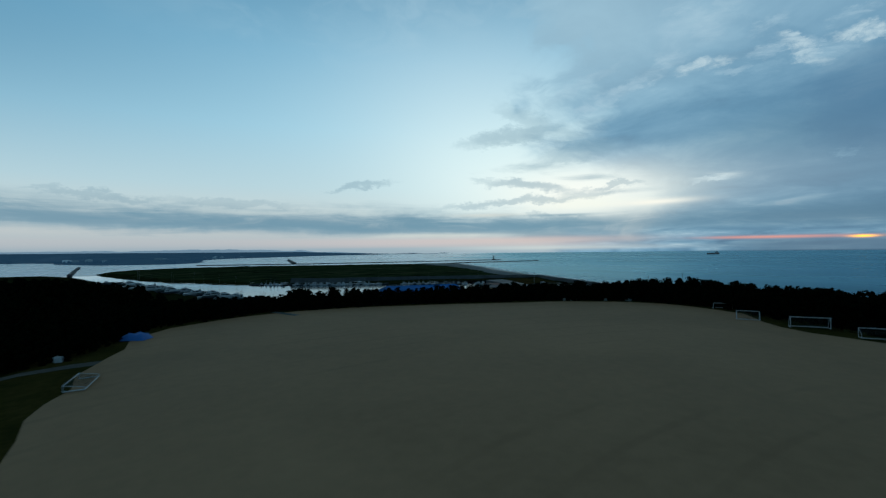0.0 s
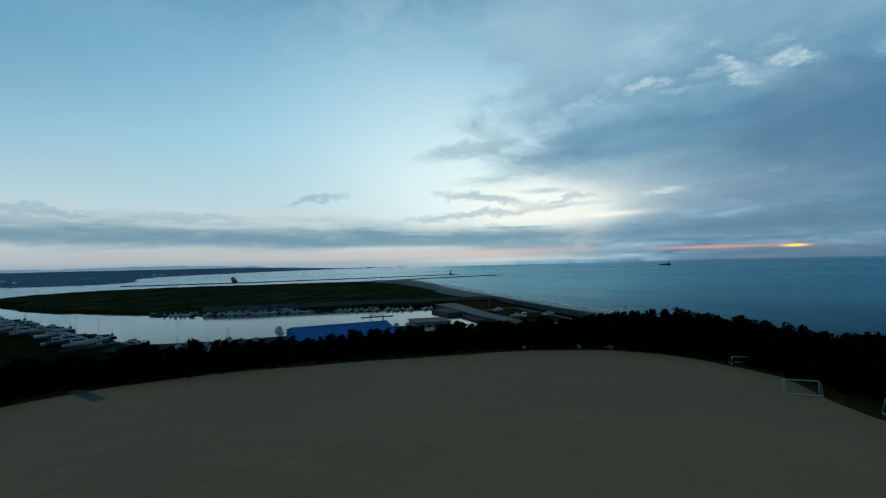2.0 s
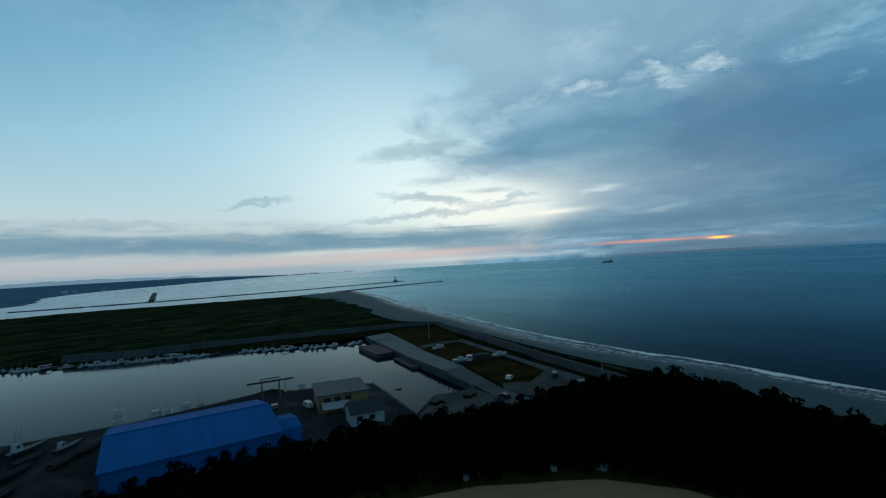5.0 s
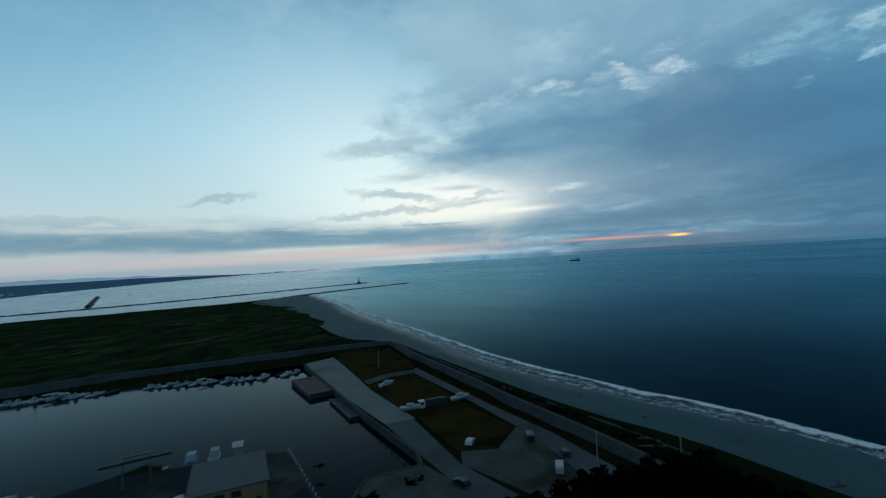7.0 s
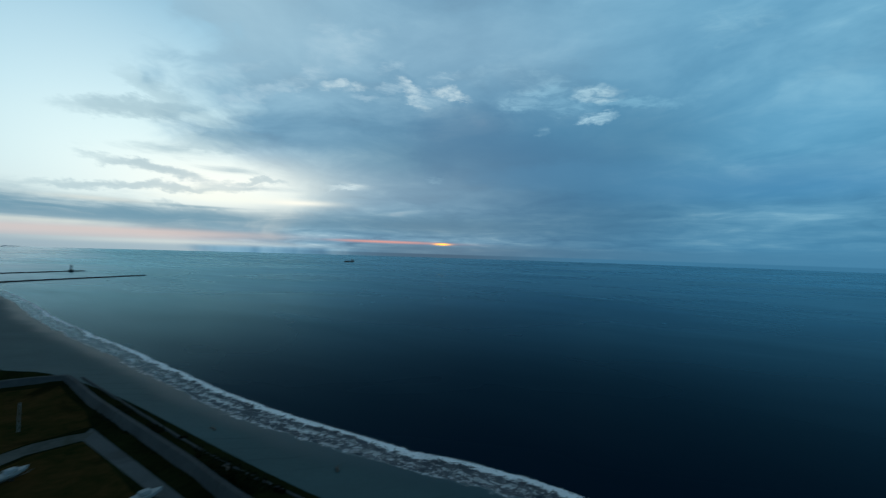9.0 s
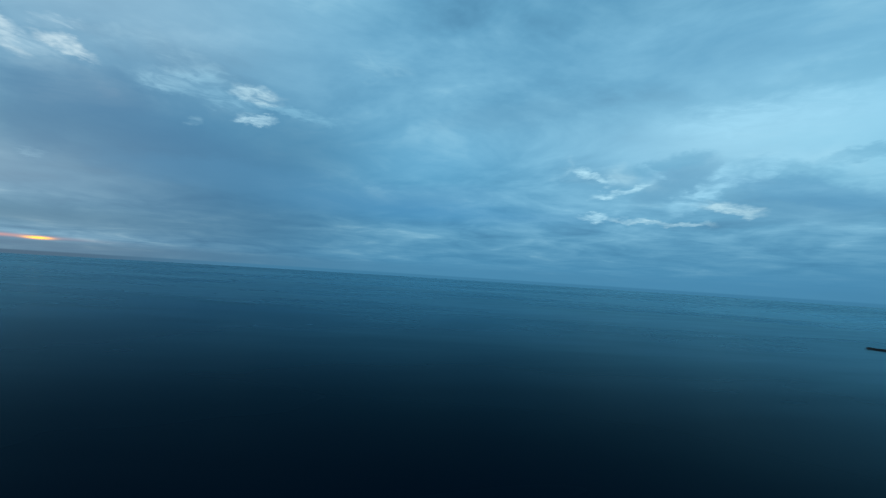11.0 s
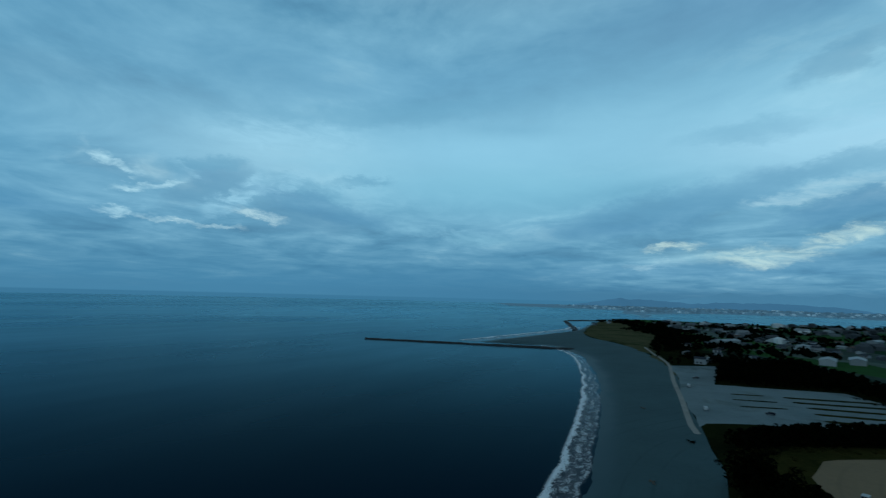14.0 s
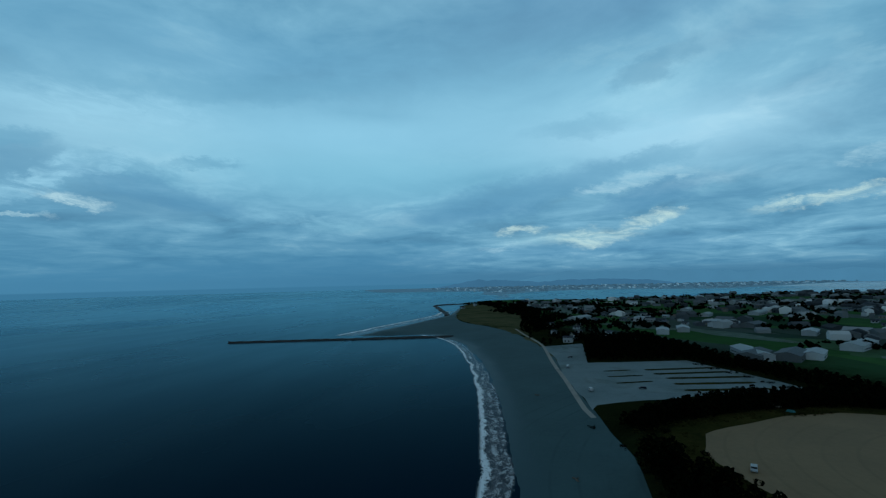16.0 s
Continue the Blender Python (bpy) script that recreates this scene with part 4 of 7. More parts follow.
mound("breakwater_south_arm", straight([(-133, -1150), (-228, -1178)], 12, False), 4.0, 2.6, M_ROCK, "short dark arm of the southern breakwater", "breakwater", 6)
mound("training_wall", straight([(416, 1052), (445, 1120), (520, 1300), (600, 1490)], 9, False), 5.0, 3.6, M_ROCK, "dark overgrown training wall in the river mouth", "breakwater", 7, 2.0)

# surf: two ragged sheets of foam along the waterline
def foam_material():
    m, t, b = material("surf_foam", 0.7)
    b.inputs["Base Color"].default_value = (0.9, 0.92, 0.93, 1)
    uv = t.nodes.new("ShaderNodeUVMap").outputs[0]
    sp = t.nodes.new("ShaderNodeSeparateXYZ")
    t.links.new(uv, sp.inputs[0])
    s, v = S(t, sp.outputs[0]), S(t, sp.outputs[1])          # metres along, 0 at the shore to 1 at the outer edge
    drift = noise_tex(t, combine(t, s * 0.025, 0.0), 1.0, 6.0, 0.6) - 0.5
    reach = noise_tex(t, combine(t, s * 0.035, 3.0), 1.0, 4.0, 0.6)
    lace = noise_tex(t, combine(t, s * 0.35, v * 7.0), 1.0, 6.0, 0.7, 1.2)
    web = noise_tex(t, combine(t, s * 0.16, v * 5.0), 1.0, 5.0, 0.6, 2.0)
    ring = (web - 0.5).op("ABSOLUTE").step(0.07, 0.0)
    w = v + drift * 1.0 + (lace - 0.5) * 0.34 + (web - 0.5) * 0.2
    crest = w.step(0.68, 0.79) * w.step(0.97, 0.9) * (reach.step(0.2, 0.42) * 0.85 + 0.15)
    second = w.step(0.36, 0.44) * w.step(0.6, 0.5) * noise_tex(t, combine(t, s * 0.045, 21.0), 1.0, 3.0).step(0.42, 0.6)
    inner = w.step(0.1, 0.16) * w.step(0.3, 0.2) * noise_tex(t, combine(t, s * 0.05, 8.0), 1.0, 3.0).step(0.3, 0.55)
    veil = w.step(0.12, 0.2) * w.step(0.8, 0.66) * (lace.step(0.42, 0.62) * 0.6 + ring * 0.45)
    a = (crest * lace.step(0.28, 0.46) + second * lace.step(0.34, 0.56) * 0.4 + inner * lace.step(0.3, 0.6) * 0.2 + veil * 0.42).op("MINIMUM", 0.97) * v.step(1.0, 0.86) * v.step(0.02, 0.14)
    t.links.new(a.out, b.inputs["Alpha"])
    return m


def surf(name, line, widths, mat, label):
    """A strip on the water; it starts just up the sand and rides over a low breaking crest."""
    cols = 13
    verts, faces, uvs = [], [], []
    run = 0.0
    for i, p in enumerate(line):
        d = line[min(i + 1, len(line) - 1)] - line[max(i - 1, 0)]
        d = d / np.hypot(*d)
        if i:
            run += np.hypot(*(p - line[i - 1]))
        out = np.array([-d[1], d[0]])
        width = np.interp(p[1], [w[0] for w in widths], [w[1] for w in widths])
        start = float(np.interp(p[1], [30, 80], [3.0, 6.0]))
        for k in range(cols):
            v = k / (cols - 1)
            q = p + out * (v * width - start)
            z = 0.07 + 0.5 * math.exp(-((v - 0.8) / 0.08) ** 2) * (0.6 + 0.4 * noise.noise((run / 18, v * 2, 0)))
            z = max(z, 0.42 - 0.11 * (v * width))
            verts.append((q[0], q[1], z))
            uvs.append((run, v))
    for i in range(len(line) - 1):
        for k in range(cols - 1):
            a = i * cols + k
            faces.append((a, a + 1, a + cols + 1, a + cols))
    ob = sheet(name, verts, faces, mat, label, "surf", "structure", True)
    layer = ob.data.uv_layers.new(name="along")
    idx = np.empty(len(ob.data.loops), int)
    ob.data.loops.foreach_get("vertex_index", idx)
    layer.data.foreach_set("uv", np.array(uvs)[idx].ravel())
    return ob


M_FOAM = foam_material()
surf("surf", curve_through(COAST[::4], 3.0), [(-500, 8), (-400, 10), (-230, 13.5), (-60, 13.5), (80, 13.5), (140, 15), (200, 16), (260, 16), (500, 15), (700, 12)], M_FOAM, "white lacy surf along the grey beach")
surf("surf_south", curve_through(SOUTH_BAY[:18], 6.0), [(-1000, 30), (-500, 34)], M_FOAM, "thin white surf beyond the groyne")

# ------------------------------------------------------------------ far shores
M_FARLAND = mottled("far_lowland_haze_glow", (0.02, 0.035, 0.035), (0.05, 0.065, 0.06), 0.006, 0.03, 1.0, (0.09, 0.1, 0.1), 0.0)
# blue emission paints the haze onto this shore and its trees
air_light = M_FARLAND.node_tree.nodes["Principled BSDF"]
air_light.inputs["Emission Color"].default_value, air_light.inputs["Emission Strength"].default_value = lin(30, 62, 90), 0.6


def far_land(name, outline, top, label, seed, mat=None):
    line = ragged(curve_through(outline, 60, True), 16, 110)
    rng = np.random.default_rng(seed)
    x0, y0 = line.min(0)
    x1, y1 = line.max(0)
    gx, gy = np.meshgrid(np.arange(x0, x1, 75), np.arange(y0, y1, 75))
    gx, gy = gx.ravel() + rng.uniform(-25, 25, gx.size), gy.ravel() + rng.uniform(-25, 25, gy.size)
    keep = inside(line, gx, gy)
    pts = [Vector(p) for p in line] + [Vector(p) for p in zip(gx[keep], gy[keep])]
    vs, _, fs, _, _, _ = delaunay_2d_cdt(pts, [(i, (i + 1) % len(line)) for i in range(len(line))], [], 1, 0.01)
    xy = np.array([tuple(v) for v in vs])
    d = distance(line, xy[:, 0], xy[:, 1], True)
    z = np.interp(d, [0, 12, 60, 400], [-0.3, 1.5, 3.0, top])
    z = z + np.array([noise.noise((a / 160, b / 160, 2.0)) for a, b in xy]) * np.minimum(d / 100, 1) * 1.5
    return sheet(name, np.column_stack([xy, z]).tolist(), [list(f) for f in fs], mat or M_FARLAND, label, "far shore", "structure", True)


NORTH_SHORE = [(-4200, 1960), (-1200, 1990), (-90, 1960), (30, 1620), (90, 1380), (190, 1310), (320, 1400), (460, 1880), (700, 2280), (1060, 2600), (1900, 3300), (2700, 3640), (3180, 3420), (2900, 3760),
               (2100, 3980), (1200, 4250), (0, 4500), (-2000, 4200), (-4000, 2800)]
SOUTH_SHORE = [(-273, -3250), (-503, -2960), (-783, -2640), (-673, -2250), (-593, -2010), (-703, -1960), (-1123, -2270), (-1543, -2200), (-1743, -1800), (-2283, -1930), (-3483, -2350), (-4233, -2450),
               (-3983, -2900), (-2583, -4000), (-883, -4600), (-333, -4500)]
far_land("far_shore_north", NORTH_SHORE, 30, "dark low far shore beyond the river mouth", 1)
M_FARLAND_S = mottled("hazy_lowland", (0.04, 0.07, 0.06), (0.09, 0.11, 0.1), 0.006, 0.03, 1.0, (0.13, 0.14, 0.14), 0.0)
# paler, stronger emission: the thicker haze to the south, also painted on
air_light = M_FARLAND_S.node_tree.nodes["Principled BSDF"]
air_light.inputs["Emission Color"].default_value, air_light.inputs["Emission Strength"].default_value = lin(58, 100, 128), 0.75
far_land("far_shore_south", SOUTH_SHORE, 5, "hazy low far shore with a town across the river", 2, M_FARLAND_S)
SPIT_BEYOND = [(-453, -2000), (-583, -1900), (-543, -1700), (-433, -1480), (-383, -1390), (-408, -1380), (-483, -1480), (-623, -1760), (-663, -1960)]
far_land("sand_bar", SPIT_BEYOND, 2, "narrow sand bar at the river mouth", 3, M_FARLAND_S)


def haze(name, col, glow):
    """Far hills as flat shapes, with the evening haze painted on as emission."""
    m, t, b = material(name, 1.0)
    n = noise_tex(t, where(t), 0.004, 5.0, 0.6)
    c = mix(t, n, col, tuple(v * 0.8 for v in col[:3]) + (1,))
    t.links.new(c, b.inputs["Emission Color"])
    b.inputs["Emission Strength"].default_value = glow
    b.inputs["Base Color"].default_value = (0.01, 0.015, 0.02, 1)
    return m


def hills(name, a0, a1, radius, centre, rise, mat, label, seed):
    """A range on the horizon as a long low body, from one heading to another."""
    verts, faces = [], []
    n = 160
    for i in range(n + 1):
        s = i / n
        a = radians(a0 + (a1 - a0) * s)
        h = rise * (0.35 + 0.65 * (0.5 + 0.5 * noise.noise((s * 5 + seed, 1.5, 0))) + 0.16 * noise.noise((s * 23, seed, 0)) + 0.05 * noise.noise((s * 90, seed, 4)))
        h *= min(1, s * 5, (1 - s) * 5) ** 0.7
        for r, z in ((radius, -2), (radius + 40, h * 0.55), (radius + 90, max(h, 1.0)), (radius + 160, -2)):
            verts.append((centre[0] + r * math.sin(a), centre[1] + r * math.cos(a), z))
    for i in range(n):
        for k in range(3):
            b = i * 4 + k
            faces.append((b, b + 4, b + 5, b + 1))
    return sheet(name, verts, faces, mat, label, "hills", "structure", True)


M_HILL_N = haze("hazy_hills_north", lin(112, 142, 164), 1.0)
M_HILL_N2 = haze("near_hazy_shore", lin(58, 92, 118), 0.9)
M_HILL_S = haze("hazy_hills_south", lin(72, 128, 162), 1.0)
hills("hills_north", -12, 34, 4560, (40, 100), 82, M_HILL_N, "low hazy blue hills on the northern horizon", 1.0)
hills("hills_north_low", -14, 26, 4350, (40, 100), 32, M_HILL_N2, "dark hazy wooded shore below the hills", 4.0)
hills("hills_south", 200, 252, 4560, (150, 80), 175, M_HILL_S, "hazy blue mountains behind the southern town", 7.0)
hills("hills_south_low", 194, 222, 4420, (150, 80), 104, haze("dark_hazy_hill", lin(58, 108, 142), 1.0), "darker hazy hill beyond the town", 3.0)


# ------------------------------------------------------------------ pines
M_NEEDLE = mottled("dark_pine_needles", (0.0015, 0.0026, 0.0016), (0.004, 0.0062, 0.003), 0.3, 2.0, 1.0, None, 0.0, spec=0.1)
M_BARK = mottled("pine_bark", (0.02, 0.016, 0.013), (0.045, 0.036, 0.03), 1.0, 6.0, 1.0, None, 0.6, 0.03, own)


def crown_faces(rng, tall, clumps, tufts, size, wide):
    """Tufts of needles in uneven clumps round the upper stem: points and quads."""
    v, f = [], []
    for c in range(clumps):
        u = (c + 0.5) / clumps
        zc = tall * (0.2 + 0.7 * u)
        reach = wide * (1.04 - u ** 2.4) ** 0.6 * rng.uniform(0.6, 1.1)
        a = c * 2.4 + rng.uniform(-0.5, 0.5)
        cx, cy = math.cos(a) * reach * 0.62, math.sin(a) * reach * 0.62
        r = wide * 0.5 * (1.1 - 0.35 * u) * rng.uniform(0.75, 1.2)
        for _ in range(tufts):
            d = rng.normal(0, 1, 3)
            d /= np.linalg.norm(d)
            p = np.array([cx, cy, zc]) + d * r * rng.uniform(0.55, 1.0) * np.array([1, 1, 0.62])
            e1 = np.cross(d, rng.normal(0, 1, 3))
            e1 /= np.linalg.norm(e1) + 1e-6
            e2 = np.cross(d, e1) * 0.7 + d * rng.uniform(0.2, 0.7)
            s = size * rng.uniform(0.5, 1.25)
            n = len(v)
            v += [tuple(p - e1 * s - e2 * s * 0.4), tuple(p + e1 * s * 0.8 - e2 * s * 0.5), tuple(p + e1 * s * 0.3 + e2 * s), tuple(p - e1 * s * 0.5 + e2 * s * 0.8)]
            f.append((n, n + 1, n + 2, n + 3))
    return v, f


def stem_rings(rng, tall, r, n=7):
    bend = rng.uniform(-0.5, 0.5, 2)
    return [[(bend[0] * (k / 4) ** 2 + math.cos(i * 6.283 / n) * r * (1 - 0.2 * k) , bend[1] * (k / 4) ** 2 + math.sin(i * 6.283 / n) * r * (1 - 0.2 * k), -0.4 + tall * k * 0.23) for i in range(n)] for k in range(5)]


def pine(seed, tall):
    rng = np.random.default_rng(seed)
    ob = thing("pine_tree", pose(0, 0, -50), "dark coastal pine with a ragged wind-bent crown", "tree", "pine belt")
    bm = bmesh.new()
    loft(bm, stem_rings(rng, tall, 0.2))
    for k in range(4):
        a, z = rng.uniform(0, 6.28), tall * rng.uniform(0.4, 0.75)
        rod(bm, (0, 0, z), (math.cos(a) * tall * 0.17, math.sin(a) * tall * 0.17, z + 0.6), 0.07, 0.03, 5)
    part("trunk", bm, M_BARK, ob)
    v, f = crown_faces(rng, tall, 14, 46, 0.34, tall * 0.3)
    sheet("crown", v, f, M_NEEDLE, parent=ob)
    return ob


PINES = [pine(11 + i, h) for i, h in enumerate((8.6, 7.6, 9.4, 7.0, 8.2, 9.0))]
BELT_N = np.array([(-60, 158), (-36, 161), (-17, 190), (16, 199), (56, 184.5), (96.5, 158), (117, 134.5), (116.5, 113), (109, 98), (98, 87), (141, 86), (153.5, 105), (164, 121), (169, 135), (161, 149), (138, 158.5), (115, 175),
                   (93, 185), (60, 199), (38, 211), (12, 238), (-20, 246), (-60, 236)])
BELT_E = np.array([(100, 88), (140, 88), (126, 52), (111.2, 20), (101, -8), (103, -34), (92, -58), (85, -60), (91, -20), (90.5, 30), (94.4, 66)])
BELT_S = np.array([(75, -80), (57, -84), (17, -84), (-13, -78), (-28, -70), (-51, -92), (-43, -100), (-3, -112), (47, -104), (71, -96)])
BELT_W = np.array([(-69, -212), (-65, -112), (-43, -94), (-31, -68), (-42.7, -10), (-65.5, -5), (-63, -70), (-83, -110), (-91, -200), (-115, -262), (-97, -280)])
PATCH = np.array([(-1, -232), (-67, -214), (-111, -262), (-135, -346), (-73, -324), (-53, -320), (-27, -274)])
WOOD_NW = np.array([(-230, 120), (-64, 120), (-60, 236), (-20, 246), (4, 262), (0, 330), (-8, 400), (-16, 455), (-60, 490), (-230, 480)])
WOOD_S = np.array([(-7, -322), (-23, -372), (-47, -444), (-85, -522), (-120, -590), (-175, -800), (-217, -1000), (-247, -1150), (-313, -1150), (-283, -980), (-243, -800), (-198, -600), (-173, -500), (-133, -400), (-83, -330)])


def scatter(outline, gap, seed):
    rng = np.random.default_rng(seed)
    (x0, y0), (x1, y1) = outline.min(0), outline.max(0)
    gx, gy = np.meshgrid(np.arange(x0, x1, gap), np.arange(y0, y1, gap))
    gx, gy = gx.ravel() + rng.uniform(-0.45, 0.45, gx.size) * gap, gy.ravel() + rng.uniform(-0.45, 0.45, gy.size) * gap
    k = inside(outline, gx, gy)
    return gx[k], gy[k]


def stunt(x, y=100.0):
    """How much the high edge of the field stunts a pine, less towards the sea."""
    return 0.03 if y < 86 else float(np.interp(x, [100, 122], [0.105, 0.045]))


def wood(name, outline, gap, seed, label, clumps=6, tufts=12, size=0.75, skip=None, tall=8.0):
    """Many pines in one body, low in detail."""
    rng = np.random.default_rng(seed)
    x, y = scatter(outline, gap, seed)
    if skip is not None:
        k = ~skip(x, y)
        x, y = x[k], y[k]
    z = height(x, y)
    kinds = [tuple(np.array(q) for q in crown_faces(rng, tall, clumps, tufts, size, tall * 0.3)) for _ in range(6)]
    vs, fs, n = [], [], 0
    for px, py, pz in zip(x, y, z):
        v, f = kinds[rng.integers(6)]
        a, s = rng.uniform(0, 6.28), rng.uniform(0.86, 1.1) * (max(0.55, 1 - stunt(px, py) * max(0, pz - 3.4)) * float(np.interp(px, [125, 150], [1.0, 1.1])) if tall > 5 else 1)
        c, d = math.cos(a) * s, math.sin(a) * s
        w = np.column_stack([v[:, 0] * c - v[:, 1] * d + px, v[:, 0] * d + v[:, 1] * c + py, v[:, 2] * s + pz - 0.6])
        vs.append(w)
        fs.append(f + n)
        n += len(w)
        t = [(px - 0.15, py, pz - 0.3), (px + 0.15, py - 0.1, pz - 0.3), (px, py + 0.15, pz - 0.3), (px, py, pz + tall * 0.75)]
        vs.append(np.array(t))
        fs.append(np.array([(n, n + 1, n + 3, n + 3), (n + 1, n + 2, n + 3, n + 3), (n + 2, n, n + 3, n + 3)]))
        n += 4
    faces = [tuple(dict.fromkeys(q)) for q in np.concatenate(fs).tolist()]
    return sheet(name, np.concatenate(vs).tolist(), faces, M_NEEDLE, label, "woodland", "stuff")


def near_edge(x, y):
    """The outer rim of the belt, towards the harbour and the sea."""
    rim = np.array([(36, 209), (60, 197), (93, 183), (115, 173), (137, 156), (160, 147), (166, 135), (161, 122), (151, 107), (138, 90)])
    return distance(rim, x, y) < 10.5


bx, by = scatter(BELT_N, 3.1, 21)
pick = near_edge(bx, by)
rng_p = np.random.default_rng(8)
for i, (px, py, pz) in enumerate(zip(bx[pick], by[pick], height(bx[pick], by[pick]))):
    s = rng_p.uniform(0.9, 1.08) * max(0.55, 1 - stunt(px, py) * max(0, pz - 3.4)) * float(np.interp(px, [125, 150], [1.0, 1.1]))      # stunted on the high edge of the field
    q = copy_thing(PINES[rng_p.integers(6)], pose(px, py, pz, rng_p.uniform(-4, 4), rng_p.uniform(-4, 4), rng_p.uniform(0, 360)))
    q.scale = (s * rng_p.uniform(0.9, 1.1), s * rng_p.uniform(0.9, 1.1), s)
for q in PINES:
    for o in (*q.children_recursive, q):
        bpy.data.objects.remove(o)
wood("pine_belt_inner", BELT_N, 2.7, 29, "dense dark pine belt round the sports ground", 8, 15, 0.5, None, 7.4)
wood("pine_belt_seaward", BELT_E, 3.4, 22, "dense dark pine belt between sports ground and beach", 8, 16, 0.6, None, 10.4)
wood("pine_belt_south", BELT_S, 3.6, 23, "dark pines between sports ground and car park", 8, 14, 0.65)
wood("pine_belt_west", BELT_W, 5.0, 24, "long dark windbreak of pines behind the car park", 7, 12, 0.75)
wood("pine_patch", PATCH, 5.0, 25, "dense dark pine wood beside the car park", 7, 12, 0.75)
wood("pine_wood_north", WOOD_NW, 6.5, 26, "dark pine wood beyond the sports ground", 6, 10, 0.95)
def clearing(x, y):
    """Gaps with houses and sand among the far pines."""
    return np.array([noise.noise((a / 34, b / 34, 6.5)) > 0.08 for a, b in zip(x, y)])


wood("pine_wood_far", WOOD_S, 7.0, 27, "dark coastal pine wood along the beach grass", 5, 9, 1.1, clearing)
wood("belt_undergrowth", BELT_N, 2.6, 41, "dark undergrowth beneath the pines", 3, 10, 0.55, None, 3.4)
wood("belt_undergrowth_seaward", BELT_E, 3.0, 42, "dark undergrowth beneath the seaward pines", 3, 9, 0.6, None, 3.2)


# ------------------------------------------------------------------ paints and metals
def painted(name, col, rough=0.5, metal=0.0, wear=0.7, s1=0.6, s2=4.0):
    return mottled(name, col, tuple(c * wear for c in col), s1, s2, rough, None, 0.1, 0.01, own, metal, 0.15, 0.25)


M_WHITE = painted("weathered_white_paint", (0.32, 0.36, 0.38), 0.5)
M_HULLBLUE = painted("blue_hull_paint", (0.03, 0.09, 0.26), 0.35)
M_DARKHULL = painted("dark_hull_paint", (0.03, 0.035, 0.045), 0.5)
M_GLASS = painted("dark_window_glass", (0.012, 0.016, 0.02), 0.08, 0.0, 0.8)
M_STEEL = painted("galvanised_steel", (0.13, 0.145, 0.15), 0.45, 0.8)
M_DARKSTEEL = painted("dark_steel", (0.05, 0.055, 0.06), 0.5, 0.6)
M_CANVAS = painted("grey_green_canvas", (0.03, 0.042, 0.042), 0.9)
M_BLUEROOF = mottled("blue_metal_roofing", (0.002, 0.105, 0.33), (0.003, 0.125, 0.38), 0.25, 2.5, 0.7, (0.002, 0.09, 0.29), 0.08, 0.01, own, 0.0, 0.04, 0.2)
M_OCHRE = mottled("ochre_siding", (0.2, 0.135, 0.065), (0.25, 0.17, 0.085), 0.4, 4.0, 0.85, (0.13, 0.095, 0.055), 0.2, 0.02, own)
M_GREYROOF = mottled("grey_metal_roof", (0.05, 0.066, 0.08), (0.075, 0.092, 0.106), 0.3, 3.0, 0.6, (0.06, 0.065, 0.07), 0.1, 0.01, own)
M_PALEROOF = mottled("pale_sheet_roof", (0.26, 0.31, 0.33), (0.34, 0.39, 0.4), 0.4, 3.0, 0.6, None, 0.1, 0.01, own)
M_DARKTILE = mottled("dark_roof_tiles", (0.025, 0.03, 0.04), (0.05, 0.06, 0.075), 0.8, 6.0, 0.6, None, 0.4, 0.03, own)
M_RUST = mottled("rusty_deck_plate", (0.09, 0.06, 0.05), (0.15, 0.1, 0.085), 0.4, 3.0, 0.85, (0.06, 0.045, 0.04), 0.3, 0.02, own)
M_RUBBER = painted("black_rubber", (0.012, 0.012, 0.013), 0.8)
M_WOOD = mottled("grey_driftwood", (0.09, 0.08, 0.07), (0.16, 0.145, 0.125), 1.0, 6.0, 0.9, None, 0.4, 0.02, own)
M_TARP = painted("blue_tarpaulin", (0.03, 0.14, 0.4), 0.6)


# ------------------------------------------------------------------ boats
def hull_rings(length, beam, depth, n=9):
    rings = []
    for i in range(n):
        s = i / (n - 1)
        w = beam * 0.5 * (1 - max(0, (s - 0.45) / 0.55) ** 2.2) * (0.9 + 0.1 * min(1, s * 4))
        w = max(w, 0.03)
        sheer = depth * (0.78 + 0.34 * s ** 2)
        keel = -0.25 * (1 - s ** 4) + 0.35 * depth * max(0, (s - 0.75) / 0.25)
        x = (s - 0.5) * length
        rings.append([(x, -w, sheer), (x, -w * 0.92, sheer * 0.4), (x, -w * 0.55, keel + 0.1), (x, 0, keel), (x, w * 0.55, keel + 0.1), (x, w * 0.92, sheer * 0.4), (x, w, sheer)])
    return rings


